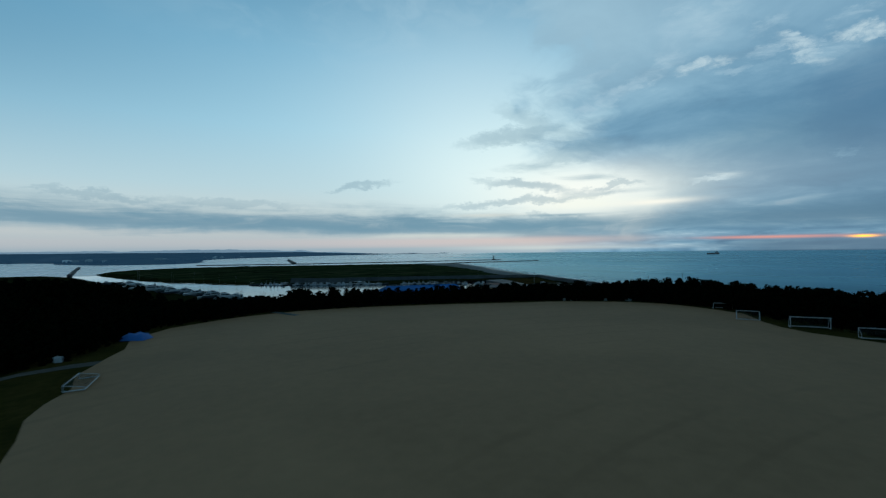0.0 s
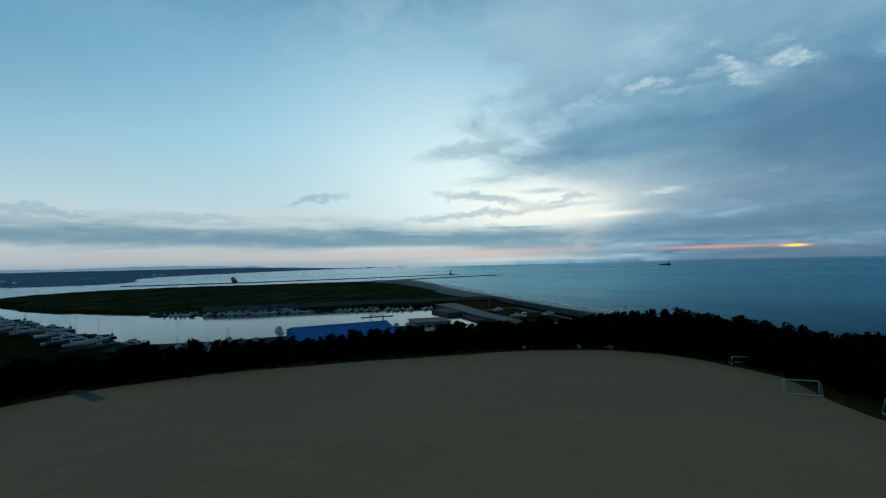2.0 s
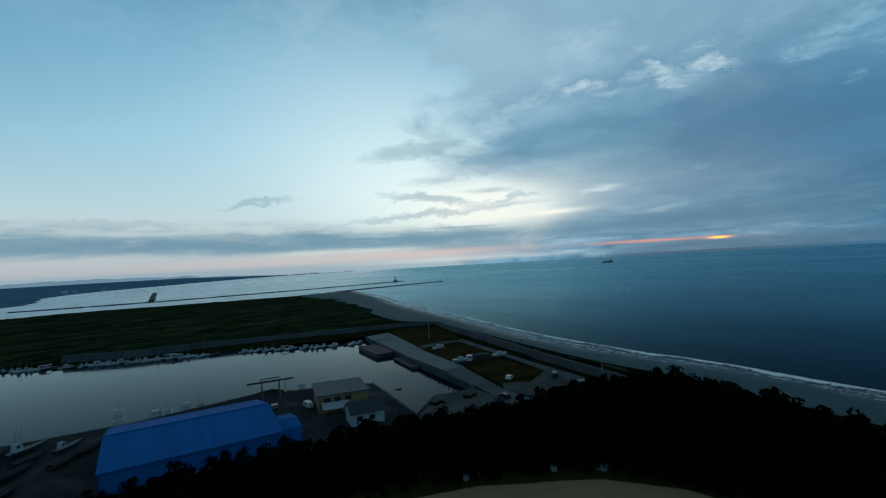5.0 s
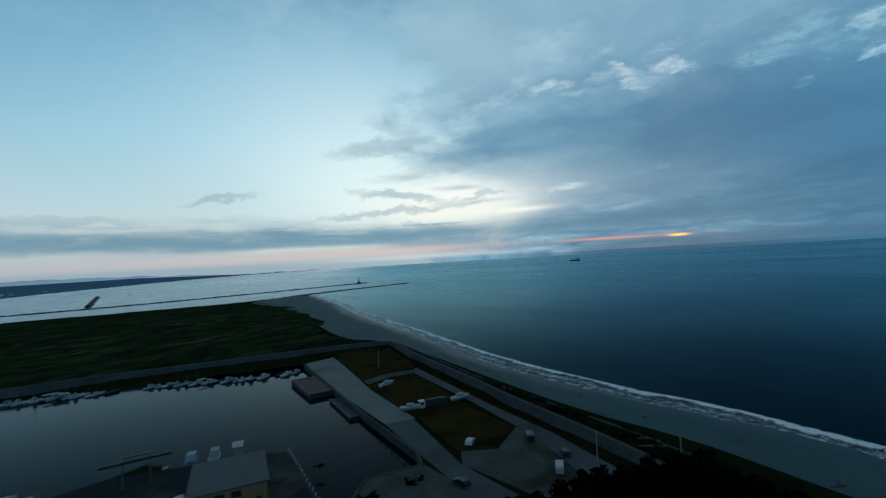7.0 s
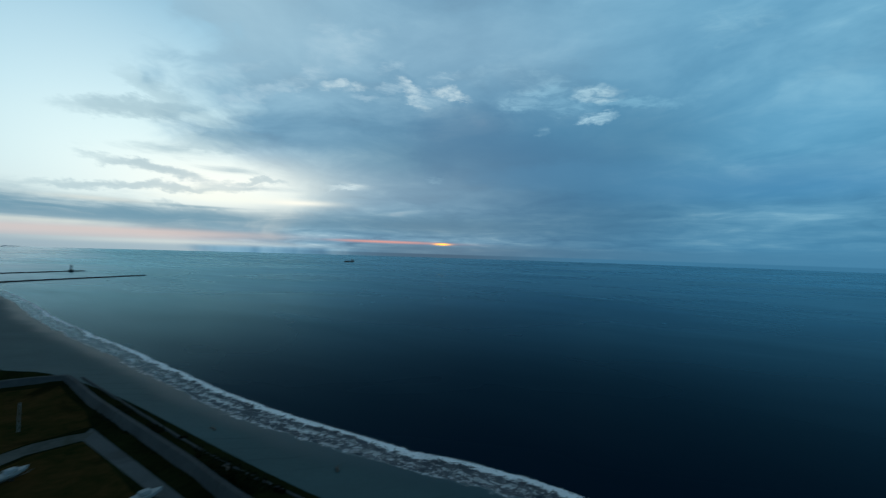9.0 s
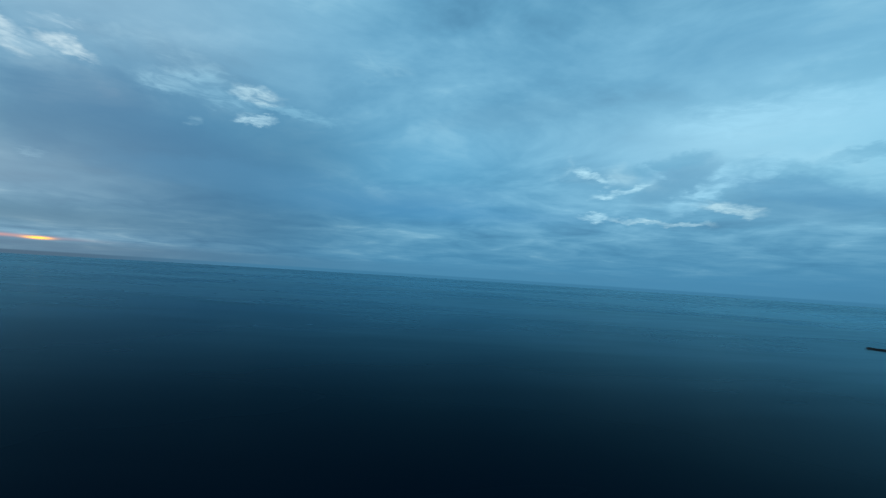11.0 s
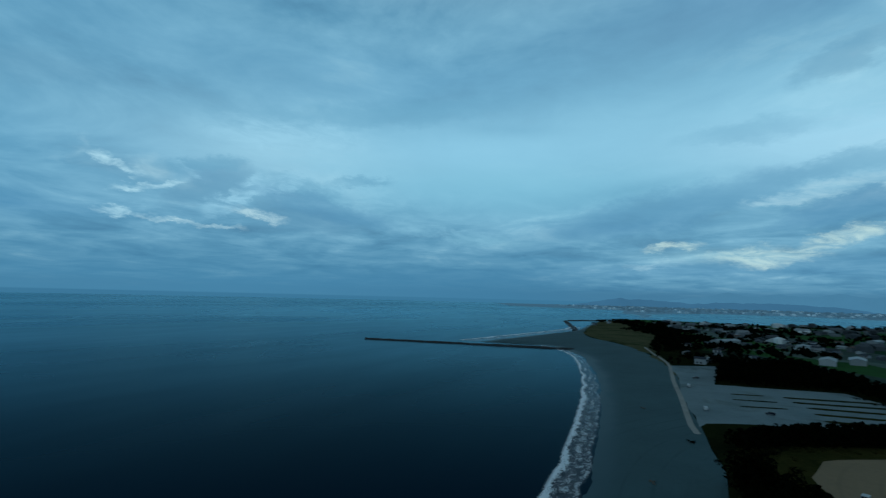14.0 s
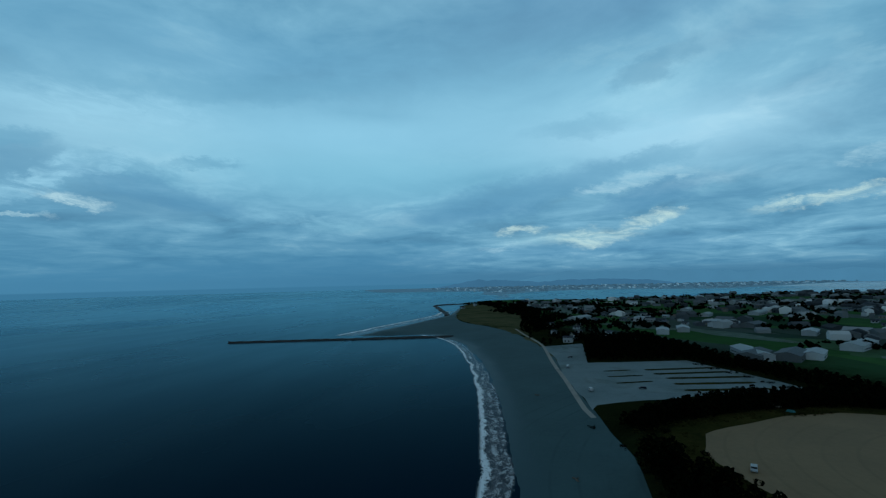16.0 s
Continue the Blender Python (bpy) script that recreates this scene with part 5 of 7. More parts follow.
def boat(kind, hull_mat, seed):
    """0: cabin cruiser, 1: open fishing boat with a wheelhouse aft, 2: flybridge cruiser, 3: boat with a flat canopy, 4: covered boat, 5: sailing boat."""
    L, B, D = ((8.2, 2.7, 1.15), (8.8, 2.4, 1.0), (10.2, 3.3, 1.4), (7.6, 2.8, 1.0), (7.4, 2.4, 1.0), (8.4, 2.6, 1.1))[kind]
    words = ("white cabin cruiser with dark windows", "open fishing boat with a small wheelhouse", "white flybridge cruiser with rails", "small work boat under a flat white canopy",
             "boat laid up under a grey green cover", "white sailing boat with a bare mast")[kind]
    ob = thing("boat", pose(0, 0, -60), words + " lying in the harbour", "boat", "harbour boats")
    bm = bmesh.new()
    loft(bm, hull_rings(L, B, D), close=True, cap=True)
    bmesh.ops.recalc_face_normals(bm, faces=bm.faces)
    part("hull", bm, hull_mat, ob)
    bm = bmesh.new()
    ring = [(r[0], r[-1]) for r in hull_rings(L, B * 0.93, D)]
    vs = [(bm.verts.new((a[0], a[1], a[2] - 0.12)), bm.verts.new((b[0], b[1], b[2] - 0.12))) for a, b in ring]
    for (a, b), (c, d) in zip(vs, vs[1:]):
        bm.faces.new((a, c, d, b))
    part("deck", bm, M_WHITE if hull_mat != M_DARKHULL and kind != 1 else M_WOOD, ob)

    def cabin(x0, x1, w, z0, z1, name="cabin"):
        bm = bmesh.new()
        loft(bm, [[(x0, -w, z0), (x1, -w, z0), (x1, w, z0), (x0, w, z0)], [(x0 + 0.1, -w * 0.92, z1 - 0.1), (x1 - 0.55, -w * 0.9, z1 - 0.1), (x1 - 0.55, w * 0.9, z1 - 0.1), (x0 + 0.1, w * 0.92, z1 - 0.1)],
                  [(x0 + 0.2, -w * 0.85, z1), (x1 - 0.7, -w * 0.82, z1), (x1 - 0.7, w * 0.82, z1), (x0 + 0.2, w * 0.85, z1)]])
        c = part(name, bm, M_WHITE, ob)
        bm = bmesh.new()
        zc, h = z0 + (z1 - z0) * 0.62, (z1 - z0) * 0.2
        for side in (-1, 1):
            box(bm, x0 + 0.4, x1 - 0.9, side * w * 0.94 - 0.03, side * w * 0.94 + 0.03, zc - h, zc + h)
        loft(bm, [[(x1 - 0.28, -w * 0.8, zc - h), (x1 - 0.28, w * 0.8, zc - h)], [(x1 - 0.5, -w * 0.8, zc + h * 1.2), (x1 - 0.5, w * 0.8, zc + h * 1.2)]], False, False)
        part("window", bm, M_GLASS, c)
        return c

    if kind == 0:
        cabin(-0.15 * L, 0.25 * L, B * 0.36, D * 0.85, D + 1.25)
    elif kind == 1:
        cabin(-0.36 * L, -0.14 * L, B * 0.28, D * 0.75, D + 1.5, "wheelhouse")
    elif kind == 2:
        cabin(-0.25 * L, 0.26 * L, B * 0.38, D * 0.9, D + 1.3)
        cabin(-0.2 * L, 0.1 * L, B * 0.3, D + 1.28, D + 1.95, "flybridge")
    elif kind == 3:
        bm = bmesh.new()
        box(bm, -0.38 * L, 0.2 * L, -B * 0.46, B * 0.46, D + 1.55, D + 1.68, 0.04)
        part("canopy", bm, M_WHITE, ob, "flat white canopy")
        for sx in (-0.34, 0.16):
            for sy in (-1, 1):
                bm = bmesh.new()
                rod(bm, (sx * L, sy * B * 0.4, D * 0.7), (sx * L, sy * B * 0.4, D + 1.56), 0.05)
                part("post", bm, M_STEEL, ob)
    elif kind == 4:
        bm = bmesh.new()
        rings = []
        for r in hull_rings(L * 0.96, B * 1.04, D):
            a, b = Vector(r[0]), Vector(r[-1])
            rings.append([a + Vector((0, 0, -0.1)), a + Vector((0, 0, 0.1)), (a + b) / 2 + Vector((0, 0, 0.55)), b + Vector((0, 0, 0.1)), b + Vector((0, 0, -0.1))])
        loft(bm, rings, False, False)
        part("cover", bm, M_CANVAS, ob, "sagging grey green cover")
    if kind == 5:
        cabin(-0.1 * L, 0.2 * L, B * 0.3, D * 0.85, D + 0.7)
    if kind in (0, 1, 2, 5):
        tall = (3.2, 4.2, 4.4, 0, 0, 10.5)[kind]
        bm = bmesh.new()
        x = (-0.1, -0.3, -0.1, 0, 0, 0.08)[kind] * L
        rod(bm, (x, 0, D), (x - 0.05 * tall * 0.3, 0, D + tall), 0.06, 0.03, 6)
        if kind == 1:
            for s in (-1, 1):
                rod(bm, (x, s * 0.2, D + 1), (x + 1.2, s * 0.9, D + 5.2), 0.035, 0.02, 5)
        part("mast", bm, M_STEEL, ob)
    if kind in (0, 2):
        bm = bmesh.new()
        pts = [(0.2 * L, B * 0.46, D + 0.5), (0.38 * L, B * 0.3, D + 0.62), (0.49 * L, 0, D + 0.72), (0.38 * L, -B * 0.3, D + 0.62), (0.2 * L, -B * 0.46, D + 0.5)]
        for a, b in zip(pts, pts[1:]):
            rod(bm, a, b, 0.025, None, 5)
        part("bow_rail", bm, M_STEEL, ob)
    return ob


BOATS = {"cruiser": boat(0, M_WHITE, 1), "fisher": boat(1, M_WHITE, 2), "fly": boat(2, M_WHITE, 3), "canopy": boat(3, M_DARKHULL, 4), "covered": boat(4, M_DARKHULL, 5), "sail": boat(5, M_WHITE, 6),
         "blue": boat(0, M_HULLBLUE, 7), "dark": boat(1, M_DARKHULL, 8)}


def moor(kind, x, y, heading, z=0.0, lean=0.0, s=1.0):
    q = copy_thing(BOATS[kind], pose(x, y, z, lean, 0, 90 - heading))
    q.scale = (s, s, s)
    return q


for kind, x, y, hd, s in (("dark", 136.3, 247, 38, 0.95), ("blue", 142, 246.5, 38, 1.15), ("cruiser", 146.8, 244, 38, 1.05), ("canopy", 151.5, 241, 36, 1.05), ("cruiser", 102, 262.5, 34, 1.15), ("fisher", 106, 263, 33, 1.1),
                          ("fly", 110, 261, 32, 0.95), ("dark", 114, 260, 30, 1.0)):
    moor(kind, x, y, hd, 0.0, 0, s)
# the long row on the far bank, bows to the land
rng_b = np.random.default_rng(31)
bank = curve_through([(222, 302), (206, 315), (187, 338), (155, 368), (124, 397), (104, 418), (92, 434)], 2.6)
for i, p in enumerate(bank[:-1]):
    d = bank[i + 1] - p
    out = np.array([d[1], -d[0]]) / np.hypot(*d)
    if 23 <= i <= 26 or rng_b.uniform() < 0.06:
        continue
    if out @ (np.array([130, 300]) - p) < 0:
        out = -out
    off = rng_b.uniform(2.5, 4.6)
    hd = math.degrees(math.atan2(-out[0], -out[1])) + 40 + rng_b.uniform(-12, 12)
    kind = rng_b.choice(["cruiser", "fisher", "fly", "dark", "sail", "covered", "fisher", "cruiser", "canopy"])
    moor(kind, *(p + out * off), hd, 0.0, rng_b.uniform(-2, 2), rng_b.uniform(0.66, 0.92))
# the western yard: boats afloat along the bank and laid up on the gravel
for i in range(84):
    y = rng_b.uniform(285, 495)
    shore = np.interp(y, [286, 334, 401, 503], [47, 44, 34, 25])
    row = rng_b.integers(4)
    x = shore + (4.0, -5.0, -11.0, -17.0)[row] + rng_b.uniform(-1.5, 1.5)
    kind = rng_b.choice(["cruiser", "dark", "covered", "sail", "dark", "covered", "fly"])
    z = 0.0 if row == 0 else float(height([x], [y])[0]) + 0.5
    moor(kind, x, y, 95 + rng_b.uniform(-14, 14) + (180 if row == 0 else 0), z, rng_b.uniform(-4, 4) if row == 0 else rng_b.uniform(-8, 8), rng_b.uniform(0.85, 1.1))
# laid up beside the hall
for i, (x, y) in enumerate([(50, 262), (54, 254), (56, 246), (60, 262), (62, 250), (66, 258), (66, 241), (70, 248), (72, 257), (74, 239), (78, 250), (58, 238), (63, 231), (80, 243)]):
    moor(("covered", "dark", "covered", "dark", "dark", "covered", "covered")[i % 7], x, y, 60 + rng_b.uniform(-12, 12), 2.6, rng_b.uniform(-6, 6), rng_b.uniform(0.85, 1.05))
moor("fly", 92.5, 262.5, 20, 2.7, 0, 0.95)
for q in BOATS.values():
    for o in (*q.children_recursive, q):
        bpy.data.objects.remove(o)


# ------------------------------------------------------------------ sheds and the harbour office
def prism(bm, outline, z0, z1):
    loft(bm, [[(x, y, z0) for x, y in outline], [(x, y, z1) for x, y in outline]])


def blue_hall():
    """Local x along the ridge, y towards the water."""
    L, Dp, eave, ridge = 33.0, 30.0, 5.2, 7.6
    ob = thing("boat_hall", pose(92.5, 219.5, 2.1, 0, 0, -22), "long boat storage hall with bright blue metal roof", "hall")
    h = Dp / 2
    bm = bmesh.new()
    loft(bm, [[(x, -h + 0.4, -0.5), (x, -h + 0.4, eave - 0.15), (x, 0, ridge - 0.2), (x, h - 0.4, eave - 0.15), (x, h - 0.4, -0.5)] for x in (-L / 2 + 0.3, L / 2 - 0.3)])
    bmesh.ops.recalc_face_normals(bm, faces=bm.faces)
    part("wall", bm, M_BLUEROOF, ob, "blue corrugated metal wall")
    slope = math.atan2(ridge - eave, h)
    run = math.hypot(h + 0.5, ridge - eave) + 0.1
    n = 22
    w = L / n
    bm = bmesh.new()
    box(bm, -w / 2, w / 2, 0, run, 0, 0.08)
    box(bm, -w / 2, -w / 2 + 0.05, 0, run, 0.08, 0.13)
    first = part("roof_panel", bm, M_BLUEROOF, ob)
    for side in (0, 1):
        for i in range(n):
            m = pose(-L / 2 + w * (i + 0.5), 0, ridge, 0, 0, 0 if side == 0 else 180) @ pose(0, 0.02, 0, -math.degrees(slope), 0, 0)
            q = first if side == 0 and i == 0 else new("roof_panel", first.data)
            q.parent, q.matrix_basis = ob, m
    bm = bmesh.new()
    for s in (-1, 1):
        loft(bm, [[(x, 0, ridge + 0.24), (x, s * 0.5, ridge + 0.16), (x, s * 0.5, ridge + 0.1), (x, 0, ridge + 0.16)] for x in (-L / 2, L / 2)])
    part("ridge_cap", bm, M_BLUEROOF, ob)
    for x in (-9, 0, 9):
        bm = bmesh.new()
        box(bm, x - 3, x + 3, h - 0.42, h - 0.3, -0.4, 4.4)
        for k in range(7):
            box(bm, x - 3, x + 3, h - 0.3, h - 0.26, -0.2 + k * 0.65, 0.3 + k * 0.65)
        part("shutter", bm, M_STEEL, ob, "grey roller shutter")
    # lower wing against the eastern end
    bm = bmesh.new()
    loft(bm, [[(x, -9, -0.5), (x, -9, 3.4), (x, -4.5, 4.4), (x, 2, 3.6), (x, 2, -0.5)] for x in (L / 2 - 0.28, L / 2 + 5.5)])
    bmesh.ops.recalc_face_normals(bm, faces=bm.faces)
    part("wing", bm, M_BLUEROOF, ob, "low blue lean-to wing")


blue_hall()


def window_in(parent, x0, x1, z0, z1, y, axis="y"):
    bm = bmesh.new()
    box(bm, x0, x1, y - 0.06, y + 0.02, z0, z1)
    w = part("window", bm, M_GLASS, parent)
    bm = bmesh.new()
    for a, b, c, d in ((x0 - 0.08, x1 + 0.08, z1, z1 + 0.08), (x0 - 0.08, x1 + 0.08, z0 - 0.1, z0), (x0 - 0.08, x0, z0, z1), (x1, x1 + 0.08, z0, z1), ((x0 + x1) / 2 - 0.03, (x0 + x1) / 2 + 0.03, z0, z1)):
        box(bm, a, b, y - 0.1, y + 0.02, c, d)
    part("frame", bm, M_STEEL, w)


def harbour_office():
    """Local y away from the pines; the lean roof falls towards the water."""
    W2, D2 = 6.9, 8.2
    ob = thing("harbour_office", pose(134, 217.5, 2.1, 0, 0, -33.5), "two-storey ochre harbour building with a flat grey roof", "building")
    bm = bmesh.new()
    loft(bm, [[(-W2, -D2, -0.4), (W2, -D2, -0.4), (W2, D2, -0.4), (-W2, D2, -0.4)], [(-W2, -D2, 4.8), (W2, -D2, 4.8), (W2, D2, 4.5), (-W2, D2, 4.5)]])
    part("wall", bm, M_OCHRE, ob, "ochre wall stained near the ground")
    bm = bmesh.new()
    loft(bm, [[(-W2 - 0.5, -D2 - 0.6, 4.85), (W2 + 0.5, -D2 - 0.6, 4.85), (W2 + 0.5, D2 + 0.5, 4.52), (-W2 - 0.5, D2 + 0.5, 4.52)], [(-W2 - 0.5, -D2 - 0.6, 5.15), (W2 + 0.5, -D2 - 0.6, 5.15), (W2 + 0.5, D2 + 0.5, 4.82), (-W2 - 0.5, D2 + 0.5, 4.82)]])
    r = part("roof", bm, M_GREYROOF, ob, "flat grey sheet roof")
    bm = bmesh.new()
    for i in range(15):
        x = -W2 + i * 2 * W2 / 14
        loft(bm, [[(x - 0.03, y, z), (x + 0.03, y, z), (x + 0.03, y, z + 0.08), (x - 0.03, y, z + 0.08)] for y, z in ((-D2 - 0.55, 5.15), (D2 + 0.45, 4.82))])
    part("seams", bm, M_GREYROOF, r)
    for x in (-5.4, -2.6, 0.4):
        window_in(ob, x, x + 1.7, 3.0, 4.1, -D2)
    for x in (-5.4, 2.2, 4.4):
        window_in(ob, x, x + 1.4, 0.9, 2.1, -D2)
    bm = bmesh.new()
    box(bm, -1.6, -0.5, -D2 - 0.05, -D2 + 0.05, -0.1, 2.05)
    part("door", bm, M_STEEL, ob)
    bm = bmesh.new()
    loft(bm, [[(-6.2, -D2 - 5.2, 2.35), (1.2, -D2 - 5.2, 2.35), (1.2, -D2 - 0.01, 2.85), (-6.2, -D2 - 0.01, 2.85)], [(-6.2, -D2 - 5.2, 2.5), (1.2, -D2 - 5.2, 2.5), (1.2, -D2 - 0.01, 3.0), (-6.2, -D2 - 0.01, 3.0)]])
    part("porch_roof", bm, M_PALEROOF, ob, "pale sheet porch roof")
    for x in (-6, -2.5, 1.0):
        bm = bmesh.new()
        rod(bm, (x, -D2 - 5, -0.3), (x, -D2 - 5, 2.4), 0.07)
        part("post", bm, M_STEEL, ob)


harbour_office()


def gabled_house(name, m, L, Wd, eave, ridge, wall_mat, roof_mat, label, group="", openings=True):
    ob = thing(name, m, label, "house", group)
    h, x = Wd / 2, L / 2
    bm = bmesh.new()
    loft(bm, [[(s, -h, -0.6), (s, -h, eave), (s, 0, ridge - 0.12), (s, h, eave), (s, h, -0.6)] for s in (-x, x)])
    bmesh.ops.recalc_face_normals(bm, faces=bm.faces)
    part("wall", bm, wall_mat, ob)
    bm = bmesh.new()
    k = (ridge - eave) / h
    for s in (-1, 1):
        loft(bm, [[(e, 0, ridge), (e, s * (h + 0.5), ridge - k * (h + 0.5)), (e, s * (h + 0.5), ridge - k * (h + 0.5) + 0.16), (e, 0, ridge + 0.18)] for e in (-x - 0.4, x + 0.4)])
    bmesh.ops.recalc_face_normals(bm, faces=bm.faces)
    part("roof", bm, roof_mat, ob)
    if openings:
        for s in (-1, 1):
            for i in range(max(1, int(L / 3.5))):
                bm = bmesh.new()
                wx = -x + 1.4 + i * 3.2
                box(bm, wx, min(wx + 1.5, x - 0.3), s * h - 0.04, s * h + 0.04, 0.9, min(2.1, eave - 0.3))
                part("window", bm, M_GLASS, ob)
    return ob


gabled_house("boathouse", pose(126.5, 199.5, 2.3, 0, 0, -30), 8.5, 7.0, 3.0, 5.0, M_PALEROOF, M_DARKTILE, "small house with a dark tiled gable roof")


# ------------------------------------------------------------------ harbour fittings
def boat_crane():
    ob = thing("boat_crane", pose(127.5, 242.5, 2.1, 0, 0, -26), "steel boat crane with a long level beam", "crane")
    bm = bmesh.new()
    box(bm, -7.0, 7.0, -0.22, 0.22, 5.0, 5.55, 0.04)
    part("beam", bm, M_DARKSTEEL, ob)
    bm = bmesh.new()
    box(bm, -3.0, 3.0, 1.3, 1.6, 5.75, 6.1, 0.03)
    box(bm, -3.0, -2.7, -0.2, 1.6, 5.55, 5.85)
    box(bm, 2.7, 3.0, -0.2, 1.6, 5.55, 5.85)
    part("upper_frame", bm, M_STEEL, ob)
    for x in (-2.6, 2.6):
        for y in (-1.6, 1.6):
            bm = bmesh.new()
            rod(bm, (x, y, -0.2), (x, y * 0.4, 5.2), 0.16, 0.12)
            part("leg", bm, M_STEEL, ob)
    bm = bmesh.new()
    rod(bm, (4.5, 0, 5.0), (4.5, 0, 3.2), 0.03)
    box(bm, 4.3, 4.7, -0.15, 0.15, 2.9, 3.25, 0.04)
    part("hoist", bm, M_DARKSTEEL, ob)


boat_crane()


def pontoon(name, m, L, Wd, top, mat, label):
    ob = thing(name, m, label, "pontoon")
    bm = bmesh.new()
    loft(bm, [[(-L / 2, -Wd / 2 + 0.5, -0.8), (L / 2, -Wd / 2 + 0.5, -0.8), (L / 2, Wd / 2 - 0.5, -0.8), (-L / 2, Wd / 2 - 0.5, -0.8)], [(-L / 2, -Wd / 2, 0.3), (L / 2, -Wd / 2, 0.3), (L / 2, Wd / 2, 0.3), (-L / 2, Wd / 2, 0.3)],
              [(-L / 2, -Wd / 2, top), (L / 2, -Wd / 2, top), (L / 2, Wd / 2, top), (-L / 2, Wd / 2, top)]])
    part("hull", bm, M_DARKHULL, ob, "black tarred side")
    bm = bmesh.new()
    box(bm, -L / 2 + 0.3, L / 2 - 0.3, -Wd / 2 + 0.3, Wd / 2 - 0.3, top, top + 0.08)
    part("deck", bm, mat, ob)
    bm = bmesh.new()
    for a, b, c, d in ((-L / 2, L / 2, -Wd / 2, -Wd / 2 + 0.25), (-L / 2, L / 2, Wd / 2 - 0.25, Wd / 2), (-L / 2, -L / 2 + 0.25, -Wd / 2, Wd / 2), (L / 2 - 0.25, L / 2, -Wd / 2, Wd / 2)):
        box(bm, a, b, c, d, top, top + 0.22)
    part("coaming", bm, M_DARKSTEEL, ob)
    for i in range(int(L / 4)):
        bm = bmesh.new()
        rod(bm, (-L / 2 + 2 + i * 4, -Wd / 2 - 0.18, 0.7), (-L / 2 + 2 + i * 4, -Wd / 2 - 0.02, 0.7), 0.45, None, 12)
        part("tyre_fender", bm, M_RUBBER, ob)
    return ob


pontoon("work_barge", pose(203.5, 270.5, 0, 0, 0, 64), 27, 9.5, 1.7, M_RUST, "wide black work barge with a rusty deck")
pontoon("landing_pontoon", pose(189.6, 239.6, 0, 0, 0, 61), 24, 3.4, 0.9, M_DARKWALL, "narrow dark landing pontoon along the mole")


def post_row(name, line, gap, tall, r, mat, label, cat):
    made = None
    pts = straight(line, gap, False)
    for x, y in pts:
        z = float(height([x], [y])[0])
        z = max(z, 2.0)
        if made is None:
            made = thing(name, pose(x, y, z), label, cat, label)
            bm = bmesh.new()
            rod(bm, (0, 0, -0.2), (0, 0, tall), r, r * 0.9, 10)
            part("shaft", bm, mat, made)
            bm = bmesh.new()
            rod(bm, (0, 0, tall), (0, 0, tall + 0.12), r * 1.25, r * 0.8, 10)
            part("cap", bm, mat, made)
        else:
            copy_thing(made, pose(x, y, z))


post_row("bollard", [(155, 225), (137, 191.5)], 2.4, 0.75, 0.16, M_WHITE, "pale concrete bollard along the slipway edge", "bollard")
post_row("mooring_post", [(167.2, 195.5), (184, 225)], 4.0, 0.6, 0.2, M_DARKSTEEL, "short dark mooring post on the mole", "mooring post")


def utility_pole(x, y, tall):
    z = float(height([x], [y])[0])
    ob = thing("utility_pole", pose(x, y, z, 0.6, 0.8, 20), "slim grey concrete utility pole above the pines", "pole", "utility poles")
    bm = bmesh.new()
    rod(bm, (0, 0, -0.5), (0, 0, tall), 0.17, 0.1, 10)
    part("shaft", bm, M_CONCRETE, ob)
    bm = bmesh.new()
    box(bm, -0.8, 0.8, -0.05, 0.05, tall - 0.7, tall - 0.6)
    part("crossarm", bm, M_STEEL, ob)


utility_pole(169, 151, 11)
utility_pole(168, 136, 12)
utility_pole(234, 262, 8)


# ------------------------------------------------------------------ vehicles
def wheel(parent, x, y, r=0.32, w=0.2):
    bm = bmesh.new()
    rod(bm, (x, y - w / 2, r), (x, y + w / 2, r), r, None, 14)
    t = part("wheel", bm, M_RUBBER, parent)
    bm = bmesh.new()
    rod(bm, (x, y - w / 2 - 0.01, r), (x, y + w / 2 + 0.01, r), r * 0.58, None, 12)
    part("rim", bm, M_STEEL, t)


